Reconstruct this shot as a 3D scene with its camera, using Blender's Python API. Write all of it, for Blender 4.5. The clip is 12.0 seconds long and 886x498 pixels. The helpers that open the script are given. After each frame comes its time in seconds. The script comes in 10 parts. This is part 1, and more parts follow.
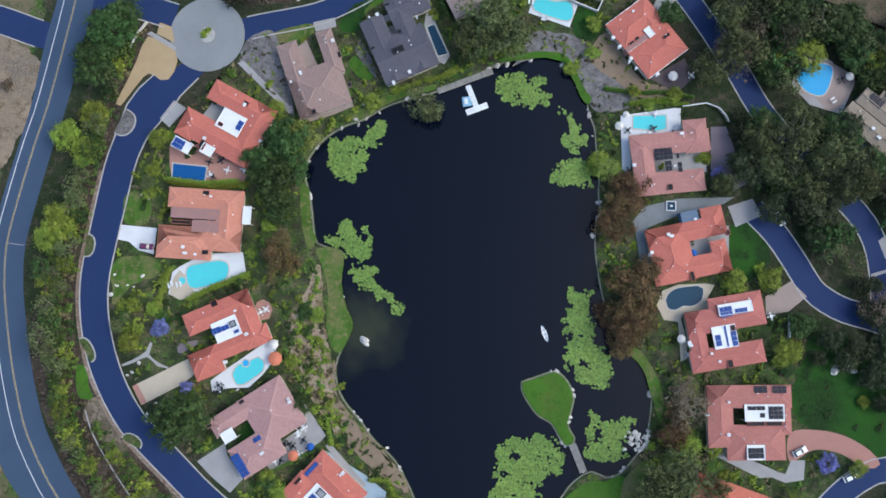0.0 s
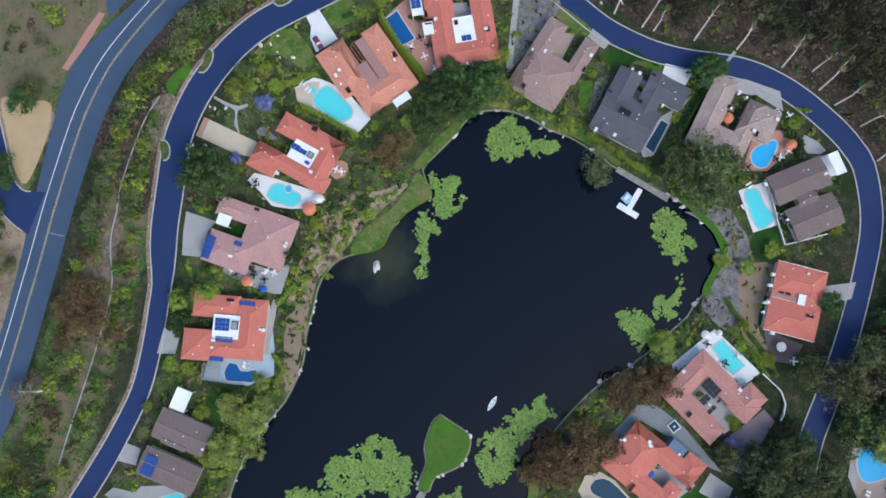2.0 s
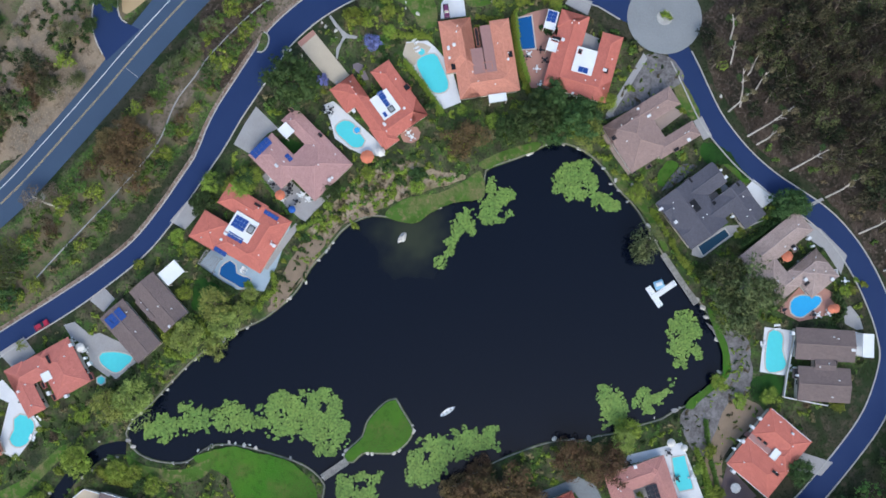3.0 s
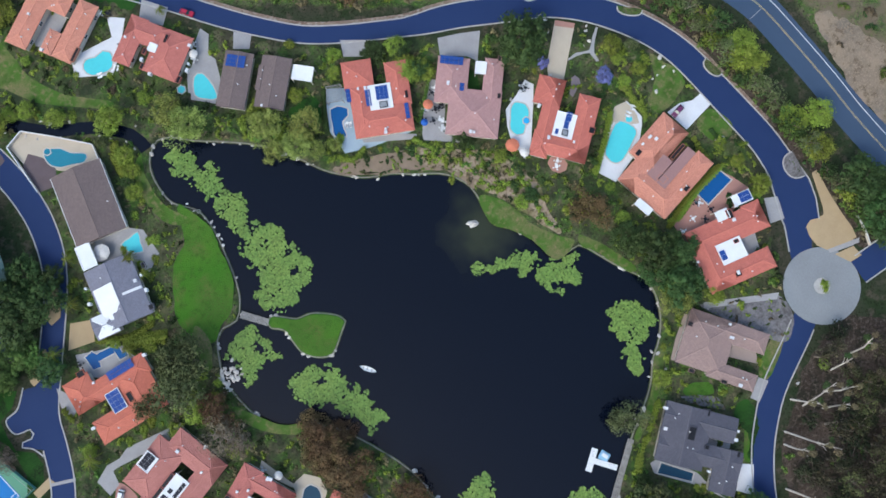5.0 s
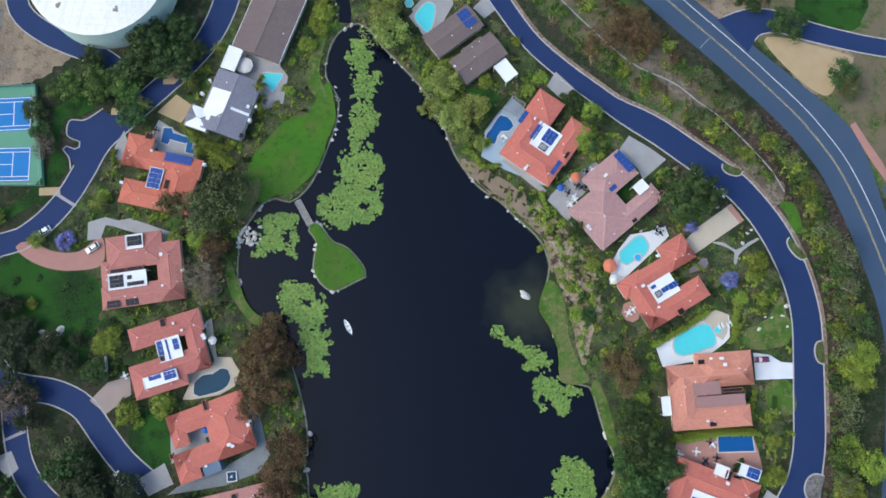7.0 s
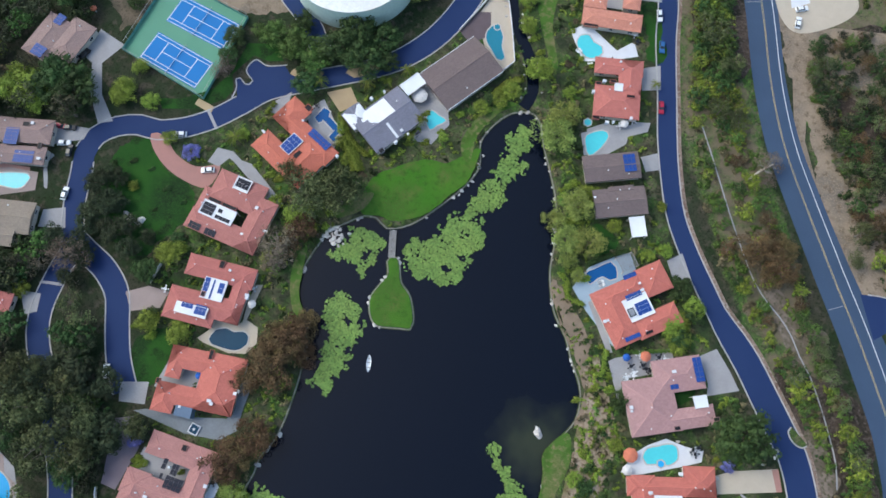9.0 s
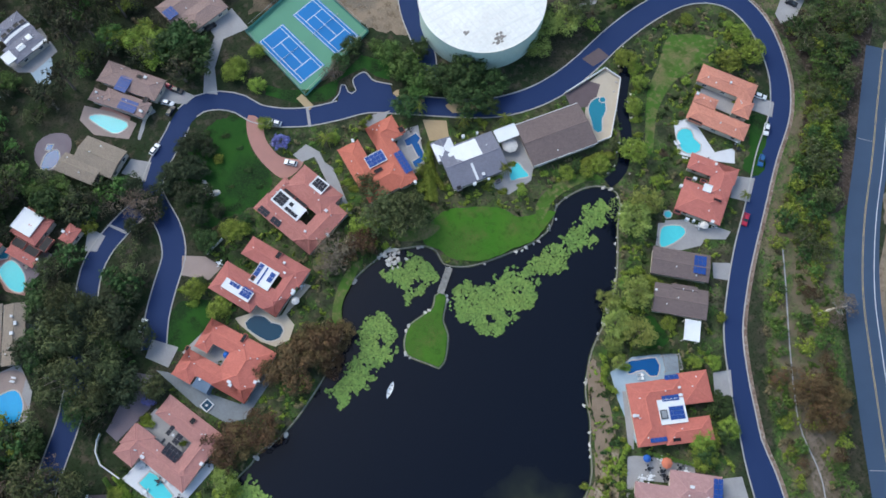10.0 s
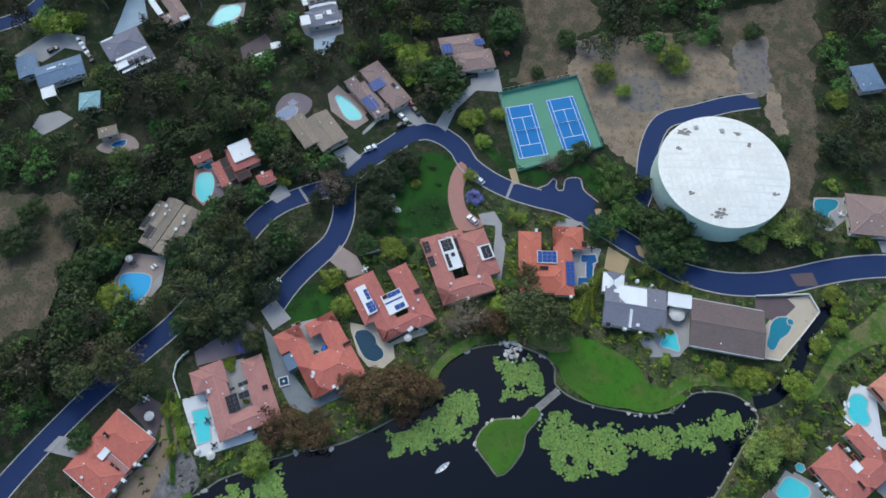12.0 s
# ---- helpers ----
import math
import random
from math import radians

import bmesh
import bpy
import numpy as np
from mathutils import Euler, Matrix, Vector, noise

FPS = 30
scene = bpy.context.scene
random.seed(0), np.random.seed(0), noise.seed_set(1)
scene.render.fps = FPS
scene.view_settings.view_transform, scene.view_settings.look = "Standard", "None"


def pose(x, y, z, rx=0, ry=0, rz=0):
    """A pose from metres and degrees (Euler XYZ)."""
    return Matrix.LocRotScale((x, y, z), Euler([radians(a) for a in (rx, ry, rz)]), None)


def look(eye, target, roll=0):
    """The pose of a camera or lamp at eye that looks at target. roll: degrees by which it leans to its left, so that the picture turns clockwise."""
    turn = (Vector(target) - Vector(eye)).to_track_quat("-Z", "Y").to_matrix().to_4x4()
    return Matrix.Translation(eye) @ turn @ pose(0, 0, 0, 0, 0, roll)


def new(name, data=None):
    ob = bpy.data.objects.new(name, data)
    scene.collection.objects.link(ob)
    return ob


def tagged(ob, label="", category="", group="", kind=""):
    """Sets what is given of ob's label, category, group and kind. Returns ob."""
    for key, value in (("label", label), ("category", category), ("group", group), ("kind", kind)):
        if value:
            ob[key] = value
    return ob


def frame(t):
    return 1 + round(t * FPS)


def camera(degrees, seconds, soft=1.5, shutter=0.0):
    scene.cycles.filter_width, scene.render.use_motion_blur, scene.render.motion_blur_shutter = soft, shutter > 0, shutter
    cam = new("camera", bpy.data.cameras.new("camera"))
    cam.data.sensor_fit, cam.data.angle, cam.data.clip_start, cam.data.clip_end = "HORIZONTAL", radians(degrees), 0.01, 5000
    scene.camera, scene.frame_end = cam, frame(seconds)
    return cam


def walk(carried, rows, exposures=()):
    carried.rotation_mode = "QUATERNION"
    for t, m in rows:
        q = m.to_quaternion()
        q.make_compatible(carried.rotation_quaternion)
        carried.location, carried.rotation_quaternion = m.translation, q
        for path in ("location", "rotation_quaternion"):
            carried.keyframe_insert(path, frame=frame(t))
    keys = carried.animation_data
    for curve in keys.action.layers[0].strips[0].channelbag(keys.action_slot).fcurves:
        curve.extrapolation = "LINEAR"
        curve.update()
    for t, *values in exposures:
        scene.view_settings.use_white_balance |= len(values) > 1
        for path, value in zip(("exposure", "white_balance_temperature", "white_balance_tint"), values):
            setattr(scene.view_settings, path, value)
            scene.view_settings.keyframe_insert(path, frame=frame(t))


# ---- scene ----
# the camera hangs high over a lake, turns and slowly lifts its gaze
EXPOSURES = [(0, 0.82, 6300, 4), (9, 0.86, 6300, 3), (10.5, 0.68, 6200, 3), (12, 0.57, 6150, 0)]
cam = camera(65.23, 12.0, soft=1.65)
walk(cam, [
    (0, pose(-0.00, -0.02, 222.04, 4.61, 0.79, 10.30)),
    (0.5, pose(-0.66, -0.30, 221.99, 4.81, 0.70, 23.06)),
    (1, pose(-1.78, -0.63, 222.19, 4.83, 0.54, 36.01)),
    (1.5, pose(-3.18, -0.60, 223.33, 4.63, 0.47, 49.16)),
    (2, pose(-4.47, -1.17, 223.61, 4.41, 0.43, 62.15)),
    (2.5, pose(-4.92, -2.81, 223.81, 4.37, 0.12, 74.91)),
    (3, pose(-4.53, -4.67, 223.55, 4.33, -0.20, 87.86)),
    (3.2, pose(-4.15, -4.91, 223.54, 4.29, -0.22, 92.88)),
    (4.8, pose(-0.22, -1.25, 223.06, 5.15, 0.26, 133.26)),
    (5, pose(-0.12, -0.90, 223.00, 5.18, 0.23, 138.31)),
    (5.5, pose(-0.12, -0.73, 222.19, 5.07, 0.21, 151.08)),
    (6, pose(-0.35, -1.10, 221.92, 5.51, 0.20, 163.70)),
    (6.5, pose(-0.57, -0.91, 222.08, 6.05, 0.23, 174.31)),
    (7, pose(-0.90, -0.23, 221.74, 7.69, 0.24, 182.48)),
    (7.2, pose(-0.96, -0.38, 221.71, 8.42, 0.25, 185.58)),
    (8.8, pose(-2.00, -4.29, 223.31, 13.21, 0.73, 211.47)),
    (9, pose(-1.73, -4.58, 223.07, 13.89, 0.83, 214.58)),
    (9.5, pose(-1.17, -4.68, 222.72, 15.72, 0.82, 222.64)),
    (10, pose(0.37, -2.94, 222.81, 17.59, 0.44, 230.48)),
    (10.5, pose(0.66, -1.05, 222.68, 19.63, 0.05, 238.58)),
    (11, pose(0.81, 0.65, 222.03, 21.59, -0.28, 246.51)),
    (11.5, pose(0.72, 1.67, 221.39, 23.54, -0.55, 254.63)),
    (12, pose(0.29, 2.70, 221.46, 25.43, -0.71, 262.67)),
], EXPOSURES)

# ---- light: a thick, even evening sky ----
world = bpy.data.worlds.new("world")
scene.world = world
world.use_nodes = True
wn = world.node_tree
sky = wn.nodes.new("ShaderNodeTexSky")
sky.sky_type = "NISHITA"
sky.sun_disc = False
sky.sun_elevation = radians(45)
sky.sun_rotation = radians(79)
sky.dust_density = 3.0
wn.links.new(sky.outputs["Color"], wn.nodes["Background"].inputs["Color"])
wn.nodes["Background"].inputs["Strength"].default_value = 0.15
sun = new("sun", bpy.data.lights.new("sun", "SUN"))
sun.data.energy = 0.42
sun.data.angle = radians(26)
sun.data.color = (0.96, 1.0, 1.0)
sun.matrix_world = look((225, 45, 232), (0, 0, 0))

GZ = 1.0  # level of the built ground above the lake


# ---- materials ----
def mat(name, base, other=None, rough=0.8, scale=0.6, fine=6.0, mix=0.5, bump=0.0, metal=0.0, spec=0.3, island=0.0, random_ob=0.0):
    """A surface of two colours, mottled at a broad and at a fine scale."""
    m = bpy.data.materials.new(name)
    m.use_nodes = True
    nt = m.node_tree
    n, ln = nt.nodes, nt.links.new
    b = n["Principled BSDF"]
    b.inputs["Roughness"].default_value = rough
    b.inputs["Metallic"].default_value = metal
    b.inputs["Specular IOR Level"].default_value = spec
    other = other or tuple(c * 0.7 for c in base)
    pos = n.new("ShaderNodeNewGeometry")
    na, nb = n.new("ShaderNodeTexNoise"), n.new("ShaderNodeTexNoise")
    for node, s, det in ((na, scale, 3.0), (nb, fine, 3.0)):
        node.inputs["Scale"].default_value = s
        node.inputs["Detail"].default_value = det
        ln(pos.outputs["Position"], node.inputs["Vector"])
    add = n.new("ShaderNodeMath")
    add.operation = "ADD"
    ln(na.outputs["Fac"], add.inputs[0])
    ln(nb.outputs["Fac"], add.inputs[1])
    ramp = n.new("ShaderNodeMapRange")
    ramp.inputs["From Min"].default_value = 1.0 - mix * 0.5
    ramp.inputs["From Max"].default_value = 1.0 + mix * 0.5
    ln(add.outputs[0], ramp.inputs["Value"])
    col = n.new("ShaderNodeMix")
    col.data_type = "RGBA"
    col.inputs["A"].default_value = (*base, 1)
    col.inputs["B"].default_value = (*other, 1)
    ln(ramp.outputs["Result"], col.inputs["Factor"])
    out = col.outputs["Result"]
    if island or random_ob:
        hsv = n.new("ShaderNodeHueSaturation")
        ln(out, hsv.inputs["Color"])
        val = n.new("ShaderNodeMath")
        val.operation = "MULTIPLY_ADD"
        ln(pos.outputs["Random Per Island"], val.inputs[0])
        val.inputs[1].default_value = island
        val.inputs[2].default_value = 1.0 - island * 0.5 - random_ob * 0.5
        if random_ob:
            info = n.new("ShaderNodeObjectInfo")
            val2 = n.new("ShaderNodeMath")
            val2.operation = "MULTIPLY_ADD"
            ln(info.outputs["Random"], val2.inputs[0])
            val2.inputs[1].default_value = random_ob
            ln(val.outputs[0], val2.inputs[2])
            val = val2
            hue = n.new("ShaderNodeMapRange")
            hue.inputs["To Min"].default_value, hue.inputs["To Max"].default_value = 0.48, 0.52
            ln(info.outputs["Random"], hue.inputs["Value"])
            ln(hue.outputs["Result"], hsv.inputs["Hue"])
        att = n.new("ShaderNodeAttribute")
        att.attribute_name = "tint"
        shift = n.new("ShaderNodeMath")
        shift.operation = "MULTIPLY_ADD"
        ln(att.outputs["Fac"], shift.inputs[0])
        shift.inputs[1].default_value = 0.7
        ln(val.outputs[0], shift.inputs[2])
        ln(shift.outputs[0], hsv.inputs["Value"])
        out = hsv.outputs["Color"]
    ln(out, b.inputs["Base Color"])
    if bump:
        bp = n.new("ShaderNodeBump")
        bp.inputs["Strength"].default_value = bump
        bp.inputs["Distance"].default_value = 0.2
        ln(nb.outputs["Fac"], bp.inputs["Height"])
        ln(bp.outputs["Normal"], b.inputs["Normal"])
    return m


def roof_mat(name, base, other, tile=0.32, row=0.42, rough=0.75):
    """Tiles in rows: courses up the slope and columns along the eave, each tile a little different."""
    m = mat(name, base, other, rough, scale=0.18, fine=1.6, mix=0.9)
    nt = m.node_tree
    n, ln = nt.nodes, nt.links.new
    b = n["Principled BSDF"]
    uv = n.new("ShaderNodeUVMap")
    br = n.new("ShaderNodeTexBrick")
    br.inputs["Scale"].default_value = 1.0
    br.inputs["Brick Width"].default_value = tile * 2
    br.inputs["Row Height"].default_value = row
    br.inputs["Mortar Size"].default_value = 0.03
    br.inputs["Color1"].default_value = (0.9, 0.9, 0.9, 1)
    br.inputs["Color2"].default_value = (1.06, 1.06, 1.06, 1)
    br.inputs["Mortar"].default_value = (0.72, 0.7, 0.68, 1)
    ln(uv.outputs["UV"], br.inputs["Vector"])
    mul = n.new("ShaderNodeMix")
    mul.data_type, mul.blend_type = "RGBA", "MULTIPLY"
    mul.inputs["Factor"].default_value = 1.0
    ln(b.inputs["Base Color"].links[0].from_socket, mul.inputs["A"])
    ln(br.outputs["Color"], mul.inputs["B"])
    ln(mul.outputs["Result"], b.inputs["Base Color"])
    bp = n.new("ShaderNodeBump")
    bp.inputs["Strength"].default_value = 0.5
    bp.inputs["Distance"].default_value = 0.08
    ln(br.outputs["Fac"], bp.inputs["Height"])
    bp.invert = True
    ln(bp.outputs["Normal"], b.inputs["Normal"])
    return m


def ground_mat(name, base, layers, second=None):
    """Dry soil, leaf litter and rough grass in patches of many sizes; a second soil where the mesh is tended."""
    m = bpy.data.materials.new(name)
    m.use_nodes = True
    nt = m.node_tree
    n, ln = nt.nodes, nt.links.new
    b = n["Principled BSDF"]
    b.inputs["Roughness"].default_value = 0.95
    b.inputs["Specular IOR Level"].default_value = 0.1
    pos = n.new("ShaderNodeNewGeometry")
    last = done = None
    for scale, lo, hi, c in (*layers, *(((None, 0, 0, second[0]), *second[1]) if second else ())):
        if scale is None:
            done, last, base = last, None, c
            continue
        tex = n.new("ShaderNodeTexNoise")
        tex.inputs["Scale"].default_value = scale
        tex.inputs["Detail"].default_value = 4.0
        ln(pos.outputs["Position"], tex.inputs["Vector"])
        r = n.new("ShaderNodeMapRange")
        r.inputs["From Min"].default_value, r.inputs["From Max"].default_value = lo, hi
        ln(tex.outputs["Fac"], r.inputs["Value"])
        mx = n.new("ShaderNodeMix")
        mx.data_type = "RGBA"
        mx.inputs["A"].default_value = (*base, 1)
        mx.inputs["B"].default_value = (*c, 1)
        if last:
            ln(last, mx.inputs["A"])
        ln(r.outputs["Result"], mx.inputs["Factor"])
        last = mx.outputs["Result"]
    if second:
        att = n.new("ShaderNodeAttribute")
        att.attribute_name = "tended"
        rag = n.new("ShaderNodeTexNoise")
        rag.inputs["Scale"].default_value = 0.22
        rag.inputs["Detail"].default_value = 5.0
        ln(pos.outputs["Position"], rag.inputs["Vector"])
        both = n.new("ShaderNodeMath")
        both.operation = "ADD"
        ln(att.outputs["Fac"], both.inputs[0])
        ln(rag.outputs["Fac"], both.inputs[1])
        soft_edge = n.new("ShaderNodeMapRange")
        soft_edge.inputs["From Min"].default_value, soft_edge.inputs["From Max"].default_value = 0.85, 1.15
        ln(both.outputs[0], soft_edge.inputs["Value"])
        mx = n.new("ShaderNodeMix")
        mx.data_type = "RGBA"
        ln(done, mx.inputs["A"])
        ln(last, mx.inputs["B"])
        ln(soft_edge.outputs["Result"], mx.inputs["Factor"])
        last = mx.outputs["Result"]
        bare = n.new("ShaderNodeMapRange")
        for key, val in (("From Min", 1.3), ("From Max", 1.56), ("To Max", 0.85)):
            bare.inputs[key].default_value = val
        ln(both.outputs[0], bare.inputs["Value"])
        mx = n.new("ShaderNodeMix")
        mx.data_type = "RGBA"
        mx.inputs["B"].default_value = (0.16, 0.125, 0.09, 1)
        ln(last, mx.inputs["A"])
        ln(bare.outputs["Result"], mx.inputs["Factor"])
        last = mx.outputs["Result"]
    ln(last, b.inputs["Base Color"])
    bp = n.new("ShaderNodeBump")
    bp.inputs["Strength"].default_value = 0.6
    bp.inputs["Distance"].default_value = 0.3
    ln(tex.outputs["Fac"], bp.inputs["Height"])
    ln(bp.outputs["Normal"], b.inputs["Normal"])
    return m


def water_mat(name, base, rough=0.06, bump=0.04, scale=1.2):
    m = mat(name, base, tuple(c * 0.9 for c in base), rough, scale=0.05, fine=scale, mix=0.8, bump=bump, spec=0.5)
    m.node_tree.nodes["Principled BSDF"].inputs["IOR"].default_value = 1.33
    return m


SCRUB_LAYERS = ((0.05, 0.44, 0.6, (0.12, 0.108, 0.065)), (0.13, 0.44, 0.58, (0.045, 0.1, 0.022)), (0.4, 0.52, 0.7, (0.18, 0.145, 0.105)), (0.75, 0.53, 0.64, (0.085, 0.15, 0.03)), (1.6, 0.5, 0.66, (0.03, 0.034, 0.018)), (2.6, 0.58, 0.7, (0.17, 0.17, 0.08)))
SCRUB_BASE = (0.062, 0.095, 0.032)
SCRUB = ground_mat("garden_soil", SCRUB_BASE, SCRUB_LAYERS)
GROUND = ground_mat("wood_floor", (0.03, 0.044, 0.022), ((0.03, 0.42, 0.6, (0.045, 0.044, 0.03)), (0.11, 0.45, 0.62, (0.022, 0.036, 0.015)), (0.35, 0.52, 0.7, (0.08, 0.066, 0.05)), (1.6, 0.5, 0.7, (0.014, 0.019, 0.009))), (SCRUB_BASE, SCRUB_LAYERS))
VERGE = ground_mat("verge_mulch", (0.25, 0.185, 0.15), ((0.2, 0.42, 0.6, (0.17, 0.115, 0.09)), (0.8, 0.5, 0.66, (0.33, 0.28, 0.24)), (2.0, 0.5, 0.7, (0.09, 0.065, 0.05))))
MULCH = ground_mat("planted_bank", (0.31, 0.24, 0.175), ((0.12, 0.45, 0.62, (0.14, 0.135, 0.06)), (0.4, 0.5, 0.66, (0.34, 0.275, 0.21)), (1.2, 0.5, 0.66, (0.13, 0.09, 0.06))))
DRY_LAWN = ground_mat("dry_grass", (0.066, 0.14, 0.024), ((0.09, 0.46, 0.62, (0.17, 0.152, 0.075)), (0.2, 0.5, 0.64, (0.045, 0.1, 0.016)), (0.6, 0.5, 0.7, (0.2, 0.165, 0.09)), (2.5, 0.45, 0.7, (0.07, 0.12, 0.025))))
# bark litter in the grove; its dark brown also serves as shade under tree strips
GROVE_FLOOR = ground_mat("bark_litter_and_tree_shade", (0.052, 0.039, 0.031), ((0.06, 0.42, 0.6, (0.085, 0.064, 0.052)), (0.25, 0.46, 0.62, (0.03, 0.028, 0.02)), (0.9, 0.5, 0.68, (0.12, 0.095, 0.08)), (2.2, 0.5, 0.7, (0.02, 0.016, 0.012))))
BANK = ground_mat("bank_soil", (0.13, 0.105, 0.08), ((0.08, 0.42, 0.6, (0.1, 0.085, 0.062)), (0.3, 0.46, 0.62, (0.2, 0.16, 0.13)), (1.0, 0.5, 0.68, (0.06, 0.065, 0.03))))
EARTH = ground_mat("brown_earth", (0.1, 0.083, 0.058), ((0.06, 0.42, 0.6, (0.065, 0.07, 0.04)), (0.2, 0.46, 0.62, (0.14, 0.112, 0.08)), (1.0, 0.5, 0.68, (0.06, 0.05, 0.036))))
GREY_SOIL = ground_mat("grey_soil", (0.175, 0.158, 0.145), ((0.1, 0.42, 0.6, (0.22, 0.18, 0.14)), (0.6, 0.5, 0.66, (0.12, 0.115, 0.12))))
BLUE_DECK = mat("pale_blue_deck", (0.34, 0.43, 0.52), (0.27, 0.35, 0.43), 0.8, 0.3, 3.0, 0.9)
BUFF = mat("buff_concrete", (0.34, 0.27, 0.25), (0.27, 0.215, 0.2), 0.85, 0.3, 3.0, 0.9)
SILT = (-27.1, -13.2)
WATER = water_mat("lake_water", (0.0022, 0.0042, 0.011))
wt = WATER.node_tree
silt_at = wt.nodes.new("ShaderNodeVectorMath")
silt_at.operation = "DISTANCE"
silt_at.inputs[1].default_value = (*SILT, 0.0)
here = wt.nodes.new("ShaderNodeNewGeometry")
wt.links.new(here.outputs["Position"], silt_at.inputs[0])
cloud = wt.nodes.new("ShaderNodeTexNoise")
cloud.inputs["Scale"].default_value = 0.12
wt.links.new(here.outputs["Position"], cloud.inputs["Vector"])
far_off = wt.nodes.new("ShaderNodeMath")
far_off.operation = "MULTIPLY_ADD"
far_off.inputs[1].default_value = 16.0
wt.links.new(cloud.outputs["Fac"], far_off.inputs[0])
wt.links.new(silt_at.outputs["Value"], far_off.inputs[2])
fade = wt.nodes.new("ShaderNodeMapRange")
fade.interpolation_type = "SMOOTHSTEP"
for key, val in (("From Min", 25.0), ("From Max", 9.0)):
    fade.inputs[key].default_value = val
wt.links.new(far_off.outputs[0], fade.inputs["Value"])
murk = wt.nodes.new("ShaderNodeMix")
murk.data_type = "RGBA"
murk.inputs["B"].default_value = (0.03, 0.036, 0.022, 1)
wt.links.new(wt.nodes["Principled BSDF"].inputs["Base Color"].links[0].from_socket, murk.inputs["A"])
wt.links.new(fade.outputs["Result"], murk.inputs["Factor"])
wt.links.new(murk.outputs["Result"], wt.nodes["Principled BSDF"].inputs["Base Color"])
COPING = mat("pool_coping", (0.52, 0.52, 0.5), (0.4, 0.39, 0.37), 0.8, 0.4, 3.0, 0.9)
POOL_CYAN = water_mat("pool_cyan", (0.1, 0.58, 0.64))
POOL_TEAL = water_mat("pool_teal", (0.03, 0.21, 0.3))
POOL_BLUE = water_mat("pool_blue", (0.012, 0.09, 0.28))
POOL_BLUE2 = water_mat("pool_bright_blue", (0.04, 0.36, 0.72))
POOL_DARK = water_mat("pool_dark", (0.015, 0.055, 0.1))
ASPHALT = mat("asphalt", (0.0105, 0.027, 0.098), (0.015, 0.034, 0.108), 0.85, 0.15, 5.0, 1.0, 0.1)
HIGHWAY = mat("worn_asphalt", (0.05, 0.084, 0.145), (0.036, 0.062, 0.112), 0.85, 0.12, 4.0, 1.0, 0.1)
KERB = mat("kerb_concrete", (0.42, 0.42, 0.42), (0.32, 0.31, 0.3), 0.85, 0.6, 4.0)
EDGING = mat("shore_edging", (0.3, 0.29, 0.26), (0.16, 0.155, 0.13), 0.9, 0.5, 3.0, 0.8, 0.3)
CONCRETE = mat("concrete", (0.36, 0.36, 0.37), (0.26, 0.25, 0.26), 0.85, 0.25, 3.0, 0.9)
BLUESTONE = mat("bluestone_paving", (0.22, 0.245, 0.27), (0.15, 0.165, 0.185), 0.85, 0.5, 2.5, 0.9)
RING_PAVE = mat("roundabout_paving", (0.25, 0.27, 0.29), (0.19, 0.2, 0.215), 0.85, 0.12, 2.0, 1.0)
WHITE_CONC = mat("white_concrete", (0.68, 0.7, 0.74), (0.55, 0.56, 0.6), 0.8, 0.3, 3.0, 0.9)
CREAM_CONC = mat("cream_concrete", (0.5, 0.44, 0.35), (0.42, 0.36, 0.29), 0.85, 0.3, 3.0, 0.9)
SAND = mat("sandy_paving", (0.42, 0.32, 0.19), (0.34, 0.25, 0.15), 0.9, 0.3, 3.0, 0.9)
PINK_PAVE = mat("pink_paving", (0.42, 0.22, 0.18), (0.33, 0.18, 0.15), 0.85, 0.4, 3.0, 0.9)
BRICK_PAVE = mat("brick_paving", (0.4, 0.2, 0.17), (0.32, 0.17, 0.15), 0.85, 0.4, 4.0, 0.9, 0.1)
BROWN_PAVE = mat("brown_paving", (0.13, 0.1, 0.11), (0.1, 0.075, 0.08), 0.85, 0.4, 3.0, 0.9)
MAUVE_PAVE = mat("mauve_paving", (0.2, 0.17, 0.2), (0.16, 0.13, 0.15), 0.85, 0.3, 3.0, 0.9)
GRAVEL = mat("brown_gravel", (0.27, 0.2, 0.15), (0.17, 0.13, 0.09), 0.95, 0.3, 3.0, 0.8, 0.4)
PALE_GRAVEL = mat("pale_gravel", (0.2, 0.19, 0.2), (0.09, 0.085, 0.085), 0.95, 0.35, 1.5, 0.5, 0.4)
DIRT = ground_mat("bare_earth", (0.215, 0.17, 0.13), ((0.035, 0.42, 0.6, (0.16, 0.138, 0.115)), (0.12, 0.46, 0.62, (0.265, 0.21, 0.155)), (0.5, 0.5, 0.66, (0.15, 0.115, 0.08)), (1.8, 0.5, 0.7, (0.3, 0.235, 0.17))))
LAWN = ground_mat("mown_grass", (0.044, 0.14, 0.014), ((0.028, 0.45, 0.62, (0.078, 0.17, 0.02)), (0.07, 0.4, 0.62, (0.06, 0.115, 0.022)), (0.16, 0.54, 0.7, (0.1, 0.125, 0.035)), (0.5, 0.5, 0.72, (0.035, 0.09, 0.014)), (2.5, 0.45, 0.7, (0.055, 0.15, 0.02))))
